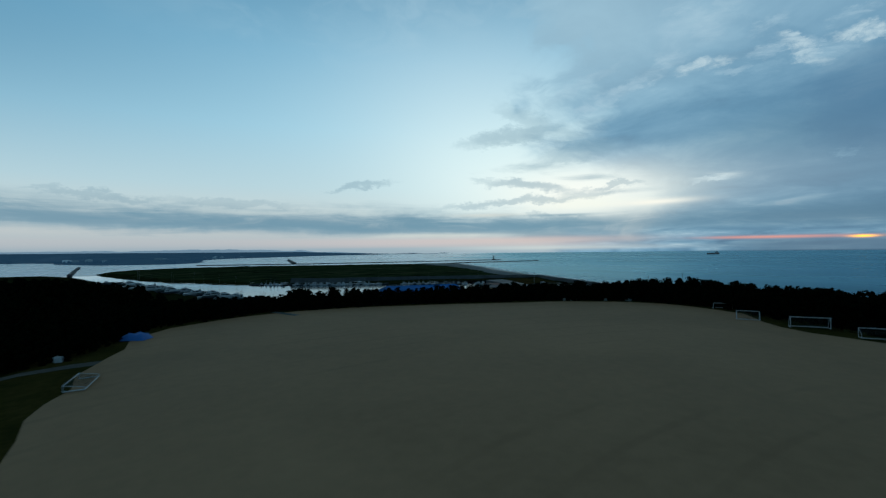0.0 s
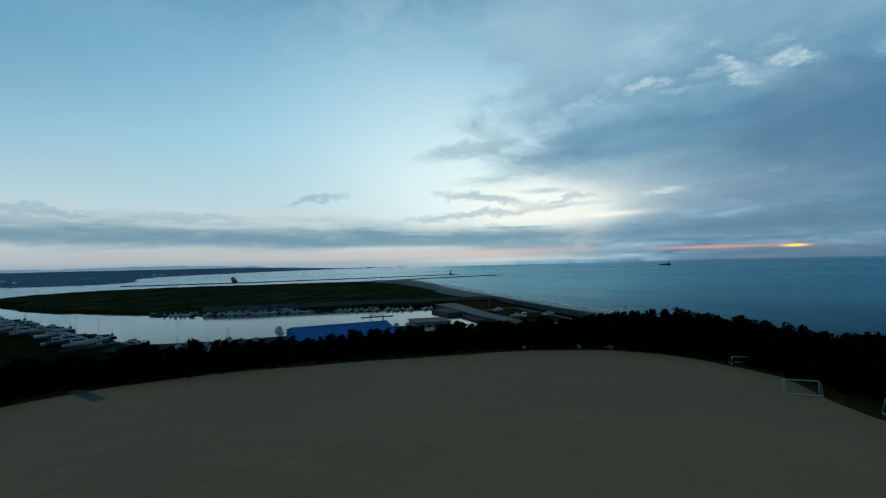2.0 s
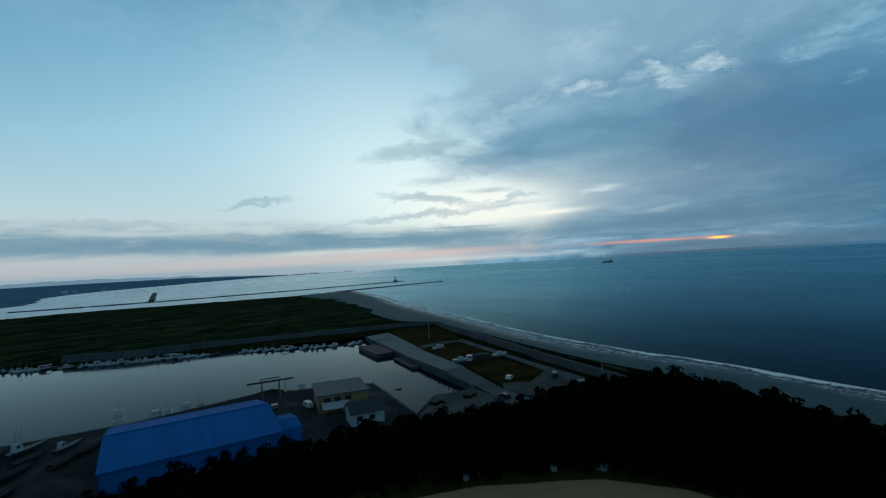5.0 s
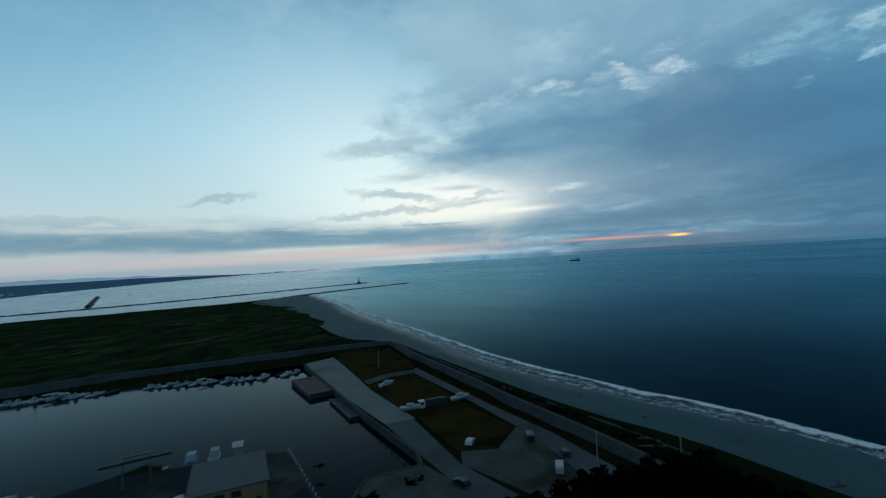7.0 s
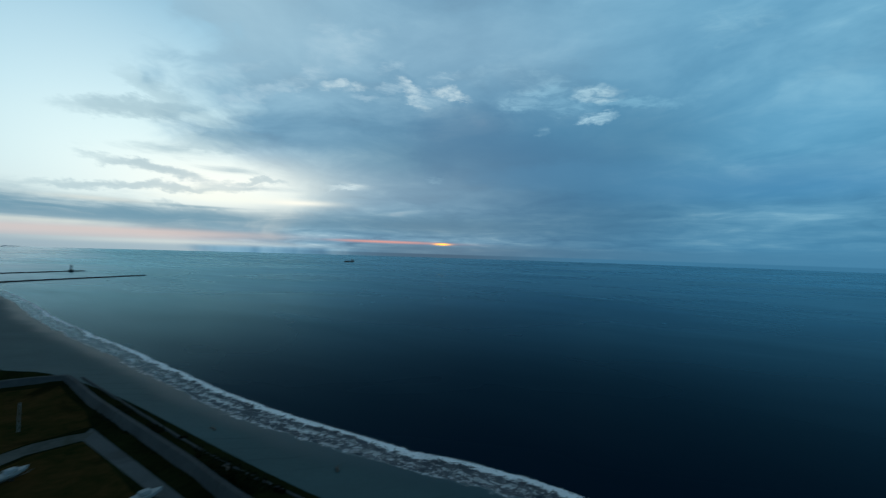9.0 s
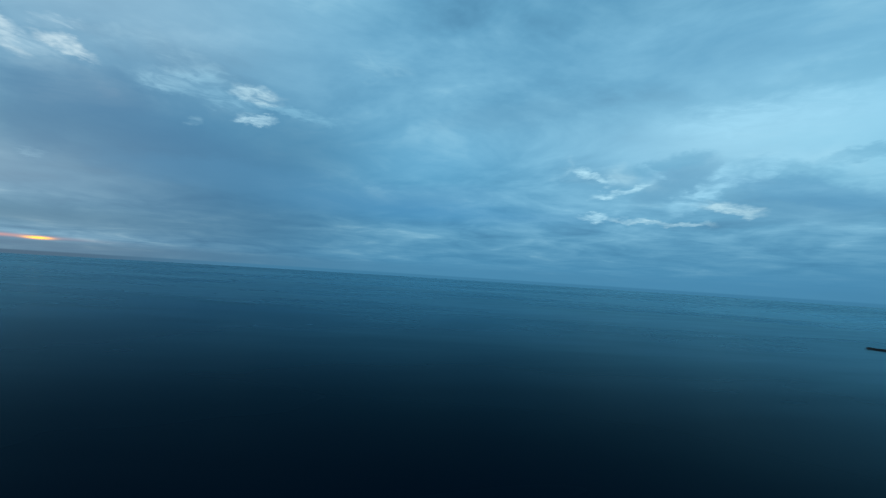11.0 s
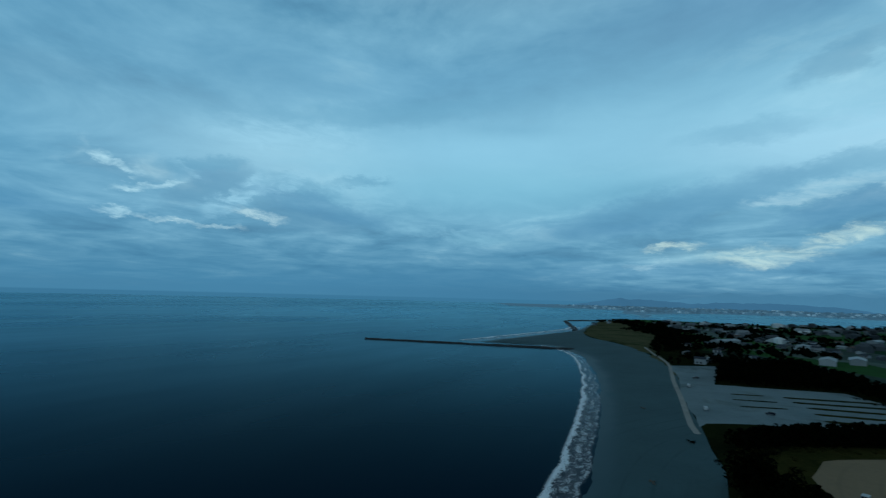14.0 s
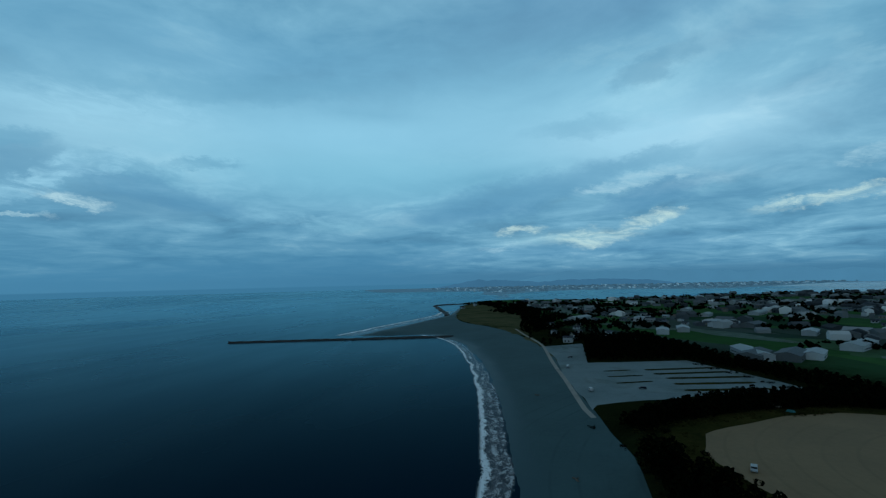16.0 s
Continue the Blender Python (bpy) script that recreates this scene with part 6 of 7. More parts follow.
def car(kind, mat, label, m):
    """0: hatchback, 1: van, 2: small pickup."""
    ob = thing("car" if kind != 1 else "van", m, label, "car" if kind != 1 else "van", "parked vehicles")
    L, Wd, H = ((4.1, 1.68, 1.5), (4.6, 1.7, 1.95), (3.6, 1.5, 1.75))[kind]
    prof = (((-0.5, 0.35), (-0.5, 0.62), (-0.42, 0.98), (-0.3, 1.0), (0.12, 0.98), (0.28, 0.66), (0.48, 0.56), (0.5, 0.33)),
            ((-0.5, 0.3), (-0.5, 0.7), (-0.47, 0.97), (-0.3, 1.0), (0.3, 0.99), (0.42, 0.62), (0.5, 0.5), (0.5, 0.28)),
            ((-0.5, 0.35), (-0.5, 0.55), (-0.1, 0.56), (-0.06, 0.98), (0.1, 1.0), (0.36, 0.98), (0.47, 0.6), (0.5, 0.3)))[kind]
    bm = bmesh.new()
    rings = []
    for y, k in ((-0.5, 0.93), (-0.44, 1.0), (0.44, 1.0), (0.5, 0.93)):
        rings.append([(px * L * (1 if abs(y) < 0.45 else 0.985), y * Wd, 0.2 * H if False else (pz * H if k == 1.0 else pz * H * 0.96)) for px, pz in prof])
    loft(bm, rings)
    bmesh.ops.recalc_face_normals(bm, faces=bm.faces)
    part("body", bm, mat, ob)
    bm = bmesh.new()
    for s in (-1, 1):
        if kind == 2:
            box(bm, -0.02 * L, 0.32 * L, s * Wd * 0.5 - 0.02, s * Wd * 0.5 + 0.02, 0.64 * H, 0.9 * H)
        else:
            box(bm, -0.36 * L, 0.12 * L, s * Wd * 0.5 - 0.02, s * Wd * 0.5 + 0.02, 0.68 * H, 0.92 * H)
    part("side_window", bm, M_GLASS, ob)
    a, b = prof[4 if kind < 2 else 5], prof[5 if kind < 2 else 6]
    bm = bmesh.new()
    loft(bm, [[(a[0] * L + 0.03, -Wd * 0.42, a[1] * H - 0.03), (a[0] * L + 0.03, Wd * 0.42, a[1] * H - 0.03)], [(b[0] * L + 0.0, -Wd * 0.44, b[1] * H + 0.04), (b[0] * L + 0.0, Wd * 0.44, b[1] * H + 0.04)]], False, False)
    part("windscreen", bm, M_GLASS, ob)
    for s in (-1, 1):
        bm = bmesh.new()
        box(bm, 0.485 * L, 0.505 * L, s * Wd * 0.3 - 0.17, s * Wd * 0.3 + 0.17, 0.38 * H, 0.48 * H, 0.01)
        part("headlight", bm, M_STEEL, ob)
    for sx in (-0.31, 0.31):
        for sy in (-1, 1):
            wheel(ob, sx * L, sy * (Wd / 2 - 0.1))
    return ob


def park(kind, mat, label, x, y, heading):
    return car(kind, mat, label, pose(x, y, float(height([x], [y])[0]) + 0.02, 0, 0, 90 - heading))


M_CARDARK = painted("dark_blue_car_paint", (0.015, 0.02, 0.035), 0.3)
M_CARWHITE = painted("white_car_paint", (0.45, 0.47, 0.48), 0.3)
M_CARGREY = painted("grey_car_paint", (0.1, 0.11, 0.12), 0.3)
park(1, M_CARDARK, "dark blue van parked on the gravel", 185.8, 172, 60)
park(0, M_CARDARK, "dark hatchback parked on the gravel", 181, 161.5, 62)
park(1, M_CARWHITE, "white van parked beside the pines", 172.5, 160, 70)
park(0, M_CARWHITE, "white hatchback on the weedy plot", 177.5, 184.5, 75)
park(1, M_CARWHITE, "white van beside the harbour building", 126.3, 222.5, 20)
park(0, M_CARGREY, "grey hatchback beside the blue hall", 121, 231, 35)
park(0, M_CARDARK, "dark hatchback on the quay gravel", 158.5, 176, 20)
park(0, M_CARDARK, "dark hatchback near the slipway", 138, 184.5, 60)


def flatbed_truck():
    ob = thing("flatbed_truck", pose(198, 209.5, float(height([198], [209.5])[0]), 0, 0, 142), "white lorry with a dark covered load", "truck")
    bm = bmesh.new()
    loft(bm, [[(2.6, y, 0.6), (4.6, y, 0.6), (4.7, y, 1.5), (4.35, y, 2.6), (2.6, y, 2.6)] for y in (-1.1, 1.1)])
    bmesh.ops.recalc_face_normals(bm, faces=bm.faces)
    cab = part("cab", bm, M_CARWHITE, ob)
    bm = bmesh.new()
    for s in (-1, 1):
        box(bm, 3.0, 4.2, s * 1.1 - 0.02, s * 1.1 + 0.02, 1.6, 2.35)
    loft(bm, [[(4.7, -1.0, 1.6), (4.7, 1.0, 1.6)], [(4.42, -1.0, 2.45), (4.42, 1.0, 2.45)]], False, False)
    part("window", bm, M_GLASS, cab)
    bm = bmesh.new()
    box(bm, -5, 2.4, -1.15, 1.15, 0.85, 1.1, 0.03)
    part("bed", bm, M_DARKSTEEL, ob)
    bm = bmesh.new()
    loft(bm, [[(x, -1.05, 1.1), (x, -1.0, h), (x, -0.5, h + 0.25), (x, 0.5, h + 0.25), (x, 1.0, h), (x, 1.05, 1.1)] for x, h in ((-4.8, 2.3), (-2, 2.6), (0.5, 2.45), (2.3, 2.6))])
    bmesh.ops.recalc_face_normals(bm, faces=bm.faces)
    part("cover", bm, M_DARKHULL, ob, "dark load cover")
    for x in (-3.6, -2.6, 3.5):
        for s in (-1, 1):
            wheel(ob, x, s * 0.95, 0.45, 0.28)


flatbed_truck()


def boat_trailer(x, y, heading, label):
    ob = thing("boat_trailer", pose(x, y, float(height([x], [y])[0]), 0, 0, 90 - heading), label, "boat trailer", "boats on trailers")
    bm = bmesh.new()
    loft(bm, hull_rings(6.6, 2.2, 1.0))
    bmesh.ops.recalc_face_normals(bm, faces=bm.faces)
    bmesh.ops.translate(bm, verts=bm.verts, vec=(0, 0, 0.85))
    part("hull", bm, M_WHITE, ob)
    bm = bmesh.new()
    box(bm, -1.2, 1.0, -0.7, 0.7, 1.75, 2.5, 0.15)
    part("cabin", bm, M_WHITE, ob)
    bm = bmesh.new()
    for s in (-1, 1):
        box(bm, -3.0, 3.0, s * 0.7 - 0.05, s * 0.7 + 0.05, 0.5, 0.62)
    rod(bm, (3.0, 0, 0.55), (4.4, 0, 0.5), 0.06)
    part("chassis", bm, M_STEEL, ob)
    for s in (-1, 1):
        wheel(ob, -0.5, s * 1.0, 0.3, 0.18)


boat_trailer(207, 204.5, 118, "white boat on a road trailer beside the lorry")
boat_trailer(211, 238.5, 100, "small white boat on a trailer among weeds")
boat_trailer(192, 213.5, 140, "white boat on a trailer in front of the lorry")


def lighthouse():
    ob = thing("lighthouse", pose(881, 869, 2.4), "small dark harbour light tower on the breakwater", "lighthouse")
    bm = bmesh.new()
    rod(bm, (0, 0, -1), (0, 0, 1.2), 4.2, 4.0, 16)
    part("base", bm, M_DARKWALL, ob)
    bm = bmesh.new()
    rod(bm, (0, 0, 1.2), (0, 0, 8.2), 1.5, 1.05, 16)
    part("tower", bm, M_DARKWALL, ob)
    bm = bmesh.new()
    rod(bm, (0, 0, 8.2), (0, 0, 8.6), 1.8, 1.8, 16)
    part("gallery", bm, M_DARKWALL, ob)
    bm = bmesh.new()
    rod(bm, (0, 0, 8.6), (0, 0, 10.2), 0.8, 0.8, 12)
    rod(bm, (0, 0, 10.2), (0, 0, 11.2), 1.0, 0.1, 12)
    part("lantern", bm, M_GLASS, ob)


lighthouse()


def ship():
    ob = thing("cargo_ship", pose(2110, 733, 0, 0, 0, 155), "small pale coastal ship far out on the sea", "ship")
    bm = bmesh.new()
    loft(bm, [[(x, -w, h), (x, -w * 0.8, -1), (x, w * 0.8, -1), (x, w, h)] for x, w, h in ((-30, 4.5, 4), (-26, 5.2, 4), (14, 5.2, 4), (24, 3.2, 5), (31, 0.3, 6))])
    bmesh.ops.recalc_face_normals(bm, faces=bm.faces)
    part("hull", bm, M_RUST, ob)
    bm = bmesh.new()
    box(bm, -27, -17, -4.2, 4.2, 4, 9, 0.4)
    box(bm, -25, -18, -3.6, 3.6, 9, 12, 0.4)
    box(bm, -14, 12, -3.4, 3.4, 4, 6.5, 0.3)
    part("superstructure", bm, M_WHITE, ob)
    bm = bmesh.new()
    rod(bm, (-21, 0, 12), (-21, 0, 17), 0.5)
    rod(bm, (16, 0, 4), (16, 0, 13), 0.45)
    part("mast", bm, M_WHITE, ob)


ship()


# ------------------------------------------------------------------ on and round the sports ground
M_NET = painted("dark_goal_net", (0.03, 0.05, 0.045), 0.9)


def ground_at(x, y):
    return float(height([x], [y])[0])


def goal(x, y, heading, w, h, d, flat, label):
    """Two posts, a bar and a base frame behind; heading is the way it opens."""
    m = pose(x, y, ground_at(x, y) + 0.02, 0, 0, -heading)
    if flat:
        m = m @ pose(0, 0, 0.08, -88, 0, 0)
    ob = thing("football_goal", m, label, "football goal", "football goals")
    r = 0.09
    for s in (-1, 1):
        bm = bmesh.new()
        rod(bm, (s * w / 2, 0, 0), (s * w / 2, 0, h), r, None, 10)
        part("post", bm, M_WHITE, ob)
        bm = bmesh.new()
        rod(bm, (s * w / 2, 0, h), (s * w / 2, -d * 0.4, h), r * 0.6, None, 8)
        rod(bm, (s * w / 2, -d * 0.4, h), (s * w / 2, -d, 0.05), r * 0.6, None, 8)
        rod(bm, (s * w / 2, 0, 0.06), (s * w / 2, -d, 0.06), r * 0.7, None, 8)
        part("side_frame", bm, M_WHITE, ob)
    bm = bmesh.new()
    rod(bm, (-w / 2 - r, 0, h), (w / 2 + r, 0, h), r, None, 10)
    part("crossbar", bm, M_WHITE, ob)
    bm = bmesh.new()
    rod(bm, (-w / 2, -d, 0.07), (w / 2, -d, 0.07), r, None, 8)
    part("base_rail", bm, M_WHITE, ob)
    bm = bmesh.new()
    n = 24
    for i in range(n + 1):
        u = -w / 2 + w * i / n
        rod(bm, (u, -d * 0.4, h), (u, -d, 0.05), 0.012, None, 3)
    for k in range(8):
        s = k / 8
        rod(bm, (-w / 2, -d * (0.4 + 0.6 * s), h * (1 - s)), (w / 2, -d * (0.4 + 0.6 * s), h * (1 - s)), 0.012, None, 3)
    part("net", bm, M_NET, ob)
    return ob


goal(89.5, 79.5, 248, 7.32, 2.44, 2.0, False, "full-size white football goal at the grass edge")
goal(96.6, 93.5, 70, 5.0, 2.0, 1.8, False, "small white football goal with a dark net")
goal(114.5, 104.5, 62, 5.0, 2.0, 1.6, True, "white football goal tipped over under the pines")
goal(85, 68.5, 250, 5.0, 2.0, 1.8, True, "white football goal lying on the grass")
goal(-36.8, 141.2, 108, 7.32, 2.44, 0.8, True, "white football goal lying flat beside the sand")


def tarp_cover(x, y, heading, a, b, h, mat, label):
    ob = thing("tarpaulin", pose(x, y, ground_at(x, y), 0, 0, -heading), label, "tarpaulin")
    n = 14
    vs = []
    for i in range(n):
        for j in range(n):
            u, v = i / (n - 1), j / (n - 1)
            rise = (min(1, 6 * u, 6 * (1 - u)) * min(1, 6 * v, 6 * (1 - v))) ** 0.6
            vs.append(((u - 0.5) * a, (v - 0.5) * b, 0.05 + rise * h * (0.8 + 0.35 * noise.noise((u * 4, v * 4, x)))))
    fs = [(i * n + j, (i + 1) * n + j, (i + 1) * n + j + 1, i * n + j + 1) for i in range(n - 1) for j in range(n - 1)]
    sheet("sheet", vs, fs, mat, parent=ob, smooth=True)


M_CANVAS_PALE = painted("faded_grey_sheet", (0.11, 0.13, 0.13), 0.9)
tarp_cover(-23.5, 176.5, 40, 5.5, 4.0, 1.4, M_TARP, "bright blue tarpaulin over a heap beside the sand")


# thin sheet in place of a wet patch; teal paints its blue sheen
tarp_cover(17, 193, 82, 13, 2.2, 0.1, painted("teal_wet_patch", (0.03, 0.06, 0.065), 0.6), "thin teal sheet standing in for a wet patch of sand")


def low_block(x, y, a, b, h, mat, label, seed):
    """A low weathered lump of concrete."""
    ob = thing("concrete_block", pose(x, y, ground_at(x, y), 0, 0, seed * 37), label, "concrete block", "concrete blocks")
    bm = bmesh.new()
    box(bm, -a / 2, a / 2, -b / 2, b / 2, -0.2, h, 0.18)
    for v in bm.verts:
        v.co += Vector((noise.noise(v.co * 1.3 + Vector((seed, 0, 0))), noise.noise(v.co * 1.3 + Vector((0, seed, 0))), 0)) * 0.12
    part("body", bm, mat, ob)


for i, (x, y, a, b, h) in enumerate(((103.5, 152.5, 1.0, 0.8, 0.8), (113.5, 142, 2.2, 1.0, 0.8), (117.5, 135.5, 2.6, 1.2, 0.9), (102, 190, 1.2, 0.8, 0.8), (108, 151, 4.0, 0.5, 0.35))):
    low_block(x, y, a, b, h, M_CONCRETE, "pale weathered concrete block under the pines", i)
park(0, M_CARWHITE, "white hatchback parked on the sports ground", 70.5, -37, 50)
low_block(-37, 162, 1.3, 1.0, 1.0, M_WHITE, "white wrapped bale beside the track", 9)
park(2, M_CARWHITE, "small white pickup beside the pines", 1, -86, 120)
tarp_cover(4, -77.5, 80, 3.0, 1.8, 1.0, painted("turquoise_sheet", (0.03, 0.16, 0.17), 0.6), "turquoise sheet over a stack at the field edge")


def gate_posts(x, y, heading):
    ob = thing("track_gate", pose(x, y, ground_at(x, y), 0, 0, -heading), "pair of white gate posts in dark scrub", "gate")
    for s in (-0.9, 0.9):
        bm = bmesh.new()
        box(bm, s - 0.22, s + 0.22, -0.18, 0.18, -0.3, 2.0, 0.03)
        part("post", bm, M_WHITE, ob)


gate_posts(89, -57, 30)

# ------------------------------------------------------------------ beach
def driftwood(x, y, L, seed):
    rng = np.random.default_rng(seed)
    ob = thing("driftwood", pose(x, y, ground_at(x, y), 0, 0, rng.uniform(0, 180)), "dark grey driftwood trunk on the sand", "driftwood", "driftwood on the beach")
    bm = bmesh.new()
    loft(bm, [[(L * (k / 5 - 0.5), math.cos(i) * r + 0.3 * math.sin(k * 1.3 + seed), math.sin(i) * r + 0.2) for i in np.linspace(0, 6.283, 8)[:-1]] for k, r in enumerate((0.32, 0.3, 0.27, 0.24, 0.2, 0.12))])
    for k in range(3):
        a = rng.uniform(0, 3)
        rod(bm, (L * (0.1 * k - 0.1), 0, 0.25), (L * (0.1 * k - 0.1) + 0.8, math.cos(a) * 0.9, 0.3 + math.sin(a) * 0.8), 0.1, 0.04, 6)
    part("trunk", bm, M_WOOD, ob)


for i, (x, y, L) in enumerate(((193, 144, 8), (196, 146, 5), (222, 196, 3), (229, 172, 2.5), (207, 128, 4), (188, 112, 5), (115, -60, 3), (77, -160, 3), (246, 214, 3), (214, 150, 2))):
    driftwood(x, y, L, i)


def bush(x, y, size, seed):
    rng = np.random.default_rng(seed)
    ob = thing("bush", pose(x, y, ground_at(x, y) - 0.1, 0, 0, rng.uniform(0, 360)), "low dark windblown bush", "bush", "beach bushes")
    v, f = [], []
    for c in range(7):
        cx, cy = rng.normal(0, size * 0.4, 2)
        a, b = crown_faces(rng, size * 0.9, 1, 26, 0.2, size * 0.8)
        f += [tuple(i + len(v) for i in q) for q in b]
        v += [(p[0] + cx, p[1] + cy, max(0.05, p[2] - size * 0.3)) for p in a]
    sheet("crown", v, f, M_NEEDLE, parent=ob)
    bm = bmesh.new()
    for k in range(4):
        a = k * 1.6
        rod(bm, (0, 0, 0), (math.cos(a) * size * 0.4, math.sin(a) * size * 0.4, size * 0.5), 0.05, 0.02, 5)
    part("stems", bm, M_BARK, ob)


for i, (x, y, s) in enumerate(((207, 170, 2.2), (205, 165, 1.5), (214, 180, 1.4), (209, 173, 1.6), (203, 167, 1.2), (199, 158, 1.3), (195, 152, 1.6), (190, 147, 1.8), (88, -74, 2.0), (83, -100, 1.8), (96, -52, 2.2),
                               (77, -70, 2.0), (67, -75, 2.4), (62, -100, 1.6), (226, 206, 1.2), (236, 216, 1.3), (145, 192, 1.7), (147, 190.5, 1.4), (155, 186, 1.5), (156.5, 185, 1.2), (152, 211, 1.0))):
    bush(x, y, s, 60 + i)
# rough grass and scrub tufts along the dune and round the sports ground
def tufts(name, outline, gap, size, mat, label, seed):
    rng = np.random.default_rng(seed)
    x, y = scatter(np.asarray(outline), gap, seed)
    z = height(x, y)
    vs, fs = [], []
    for px, py, pz in zip(x, y, z):
        if noise.noise((px / 11, py / 11, seed)) < -0.1:
            continue
        for k in range(5):
            a = rng.uniform(0, 6.28)
            s, t = size * rng.uniform(0.5, 1.2), size * rng.uniform(0.3, 1.0)
            n = len(vs)
            ox, oy = rng.normal(0, size * 0.6, 2)
            vs += [(px + ox - math.cos(a) * s, py + oy - math.sin(a) * s, pz - 0.05), (px + ox + math.cos(a) * s, py + oy + math.sin(a) * s, pz - 0.05),
                   (px + ox + math.cos(a) * s * 0.5 + rng.normal(0, 0.2), py + oy + math.sin(a) * s * 0.5 + rng.normal(0, 0.2), pz + t), (px + ox - math.cos(a) * s * 0.6, py + oy - math.sin(a) * s * 0.6, pz + t * 0.8)]
            fs.append((n, n + 1, n + 2, n + 3))
    sheet(name, vs, fs, mat, label, "scrub", "stuff")


tufts("dune_scrub", [(262, 262), (214, 178), (198, 146), (184, 122), (178, 128), (190, 150), (207, 182), (236, 232), (252, 258)], 1.3, 0.7, M_SCRUB, "dark low scrub along the dune behind the beach", 3)
tufts("edge_scrub", [(80.3, -16), (84.2, 20), (87.1, 62), (96, 84), (102, 96), (98, 84), (93.4, 60), (92.2, 20), (92.7, -18), (103, -38), (87, -66), (69, -92), (-13, -78), (-31, -66), (37, -76), (61, -72), (77, -50)], 2.2, 0.6, M_GRASS, "rough dark grass round the sand of the sports ground", 4)

# ------------------------------------------------------------------ the car park
def grass_strip(a, b, wide, seed):
    """A long low planted island with a rounded edge."""
    a, b = Vector(a), Vector(b)
    d = (b - a).normalized()
    n = Vector((-d.y, d.x))
    ob = thing("planted_strip", pose(0, 0, 0), "long low strip of dark grass in the car park", "planted strip", "car park strips")
    L = (b - a).length
    steps = max(6, int(L / 3))
    bm = bmesh.new()
    rings = []
    for i in range(steps + 1):
        p = a + d * (L * i / steps)
        w = wide * (0.85 + 0.3 * noise.noise((i * 0.6, seed, 0))) * min(1, 0.4 + i * 0.5, 0.4 + (steps - i) * 0.5)
        z = ground_at(p.x, p.y)
        rings.append([(p.x + n.x * w * u, p.y + n.y * w * u, z + h) for u, h in ((-1, -0.1), (-0.8, 0.14), (0, 0.24), (0.8, 0.14), (1, -0.1))])
    loft(bm, rings, False, False)
    bmesh.ops.recalc_face_normals(bm, faces=bm.faces)
    part("turf", bm, M_GRASS, ob)


for i, (a, b) in enumerate((((-16, -190), (-62, -180)), ((-12, -177), (-59, -166)), ((-10, -164), (-55, -151)), ((-3, -150), (-47, -137)), ((3, -136), (-41, -123)), ((11, -196), (-7, -193)), ((19, -180), (-3, -176)), ((25, -163), (3, -160)))):
    grass_strip(a, b, 2.9 if i < 5 else 1.7, i)
for i, (x, y) in enumerate(((-63, -191), (-60, -176), (-58, -162), (-56, -149), (-53, -134), (-51, -119))):
    bush(x, y, 2.8, 90 + i)
    bush(x + 2.2, y - 1.2, 2.2, 100 + i)
park(1, M_CARWHITE, "white van parked at the beach end of the car park", 48.5, -153, 200)
park(1, M_CARWHITE, "white van parked near the beach track", 25, -216, 210)
park(0, M_CARDARK, "dark hatchback alone in the car park", 21, -146, 130)
park(0, M_CARGREY, "grey hatchback in the far corner of the car park", 3, -250, 100)

# ------------------------------------------------------------------ the village and the far town
M_WALLS = [mottled("house_wall_" + n, c, tuple(v * 0.8 for v in c), 0.3, 2.0, 0.9, None, 0.1, 0.02, own, 0.0, 0.1, 0.6) for n, c in (("white", (0.34, 0.38, 0.4)), ("grey", (0.13, 0.15, 0.16)), ("cream", (0.2, 0.19, 0.16)))]
M_ROOFS = [M_DARKTILE, M_GREYROOF, mottled("blue_grey_roof", (0.06, 0.085, 0.11), (0.09, 0.12, 0.15), 0.5, 3, 0.6, None, 0.1, 0.01, own), mottled("brown_roof", (0.08, 0.055, 0.045), (0.12, 0.085, 0.07), 0.5, 3, 0.7, None, 0.1, 0.01, own), M_PALEROOF]
rng_v = np.random.default_rng(77)
kinds = []
for i in range(9):
    L, Wd = rng_v.uniform(6, 9.5), rng_v.uniform(4.8, 6.4)
    e = rng_v.choice([2.7, 2.7, 4.8])
    kinds.append(gabled_house("house", pose(0, 0, -80), L, Wd, e, e + Wd * 0.22, M_WALLS[i % 3], M_ROOFS[(0, 1, 2, 0, 3, 1, 4, 0, 2)[i]],
                              ("white", "grey", "cream")[i % 3] + " village house with a " + ("dark tiled", "grey metal", "blue grey", "dark tiled", "brown", "grey metal", "pale metal", "dark tiled", "blue grey")[i] + " gable roof", "village houses"))
barns = [gabled_house("warehouse", pose(0, 0, -80), L, Wd, 4.5, 4.5 + Wd * 0.13, M_WALLS[k], r, "long " + lab + " shed on the plain", "warehouses", True) for L, Wd, k, r, lab in ((34, 16, 1, M_GREYROOF, "grey-roofed"), (46, 14, 0, M_PALEROOF, "pale-roofed"), (26, 12, 0, M_WHITE, "white-roofed"))]
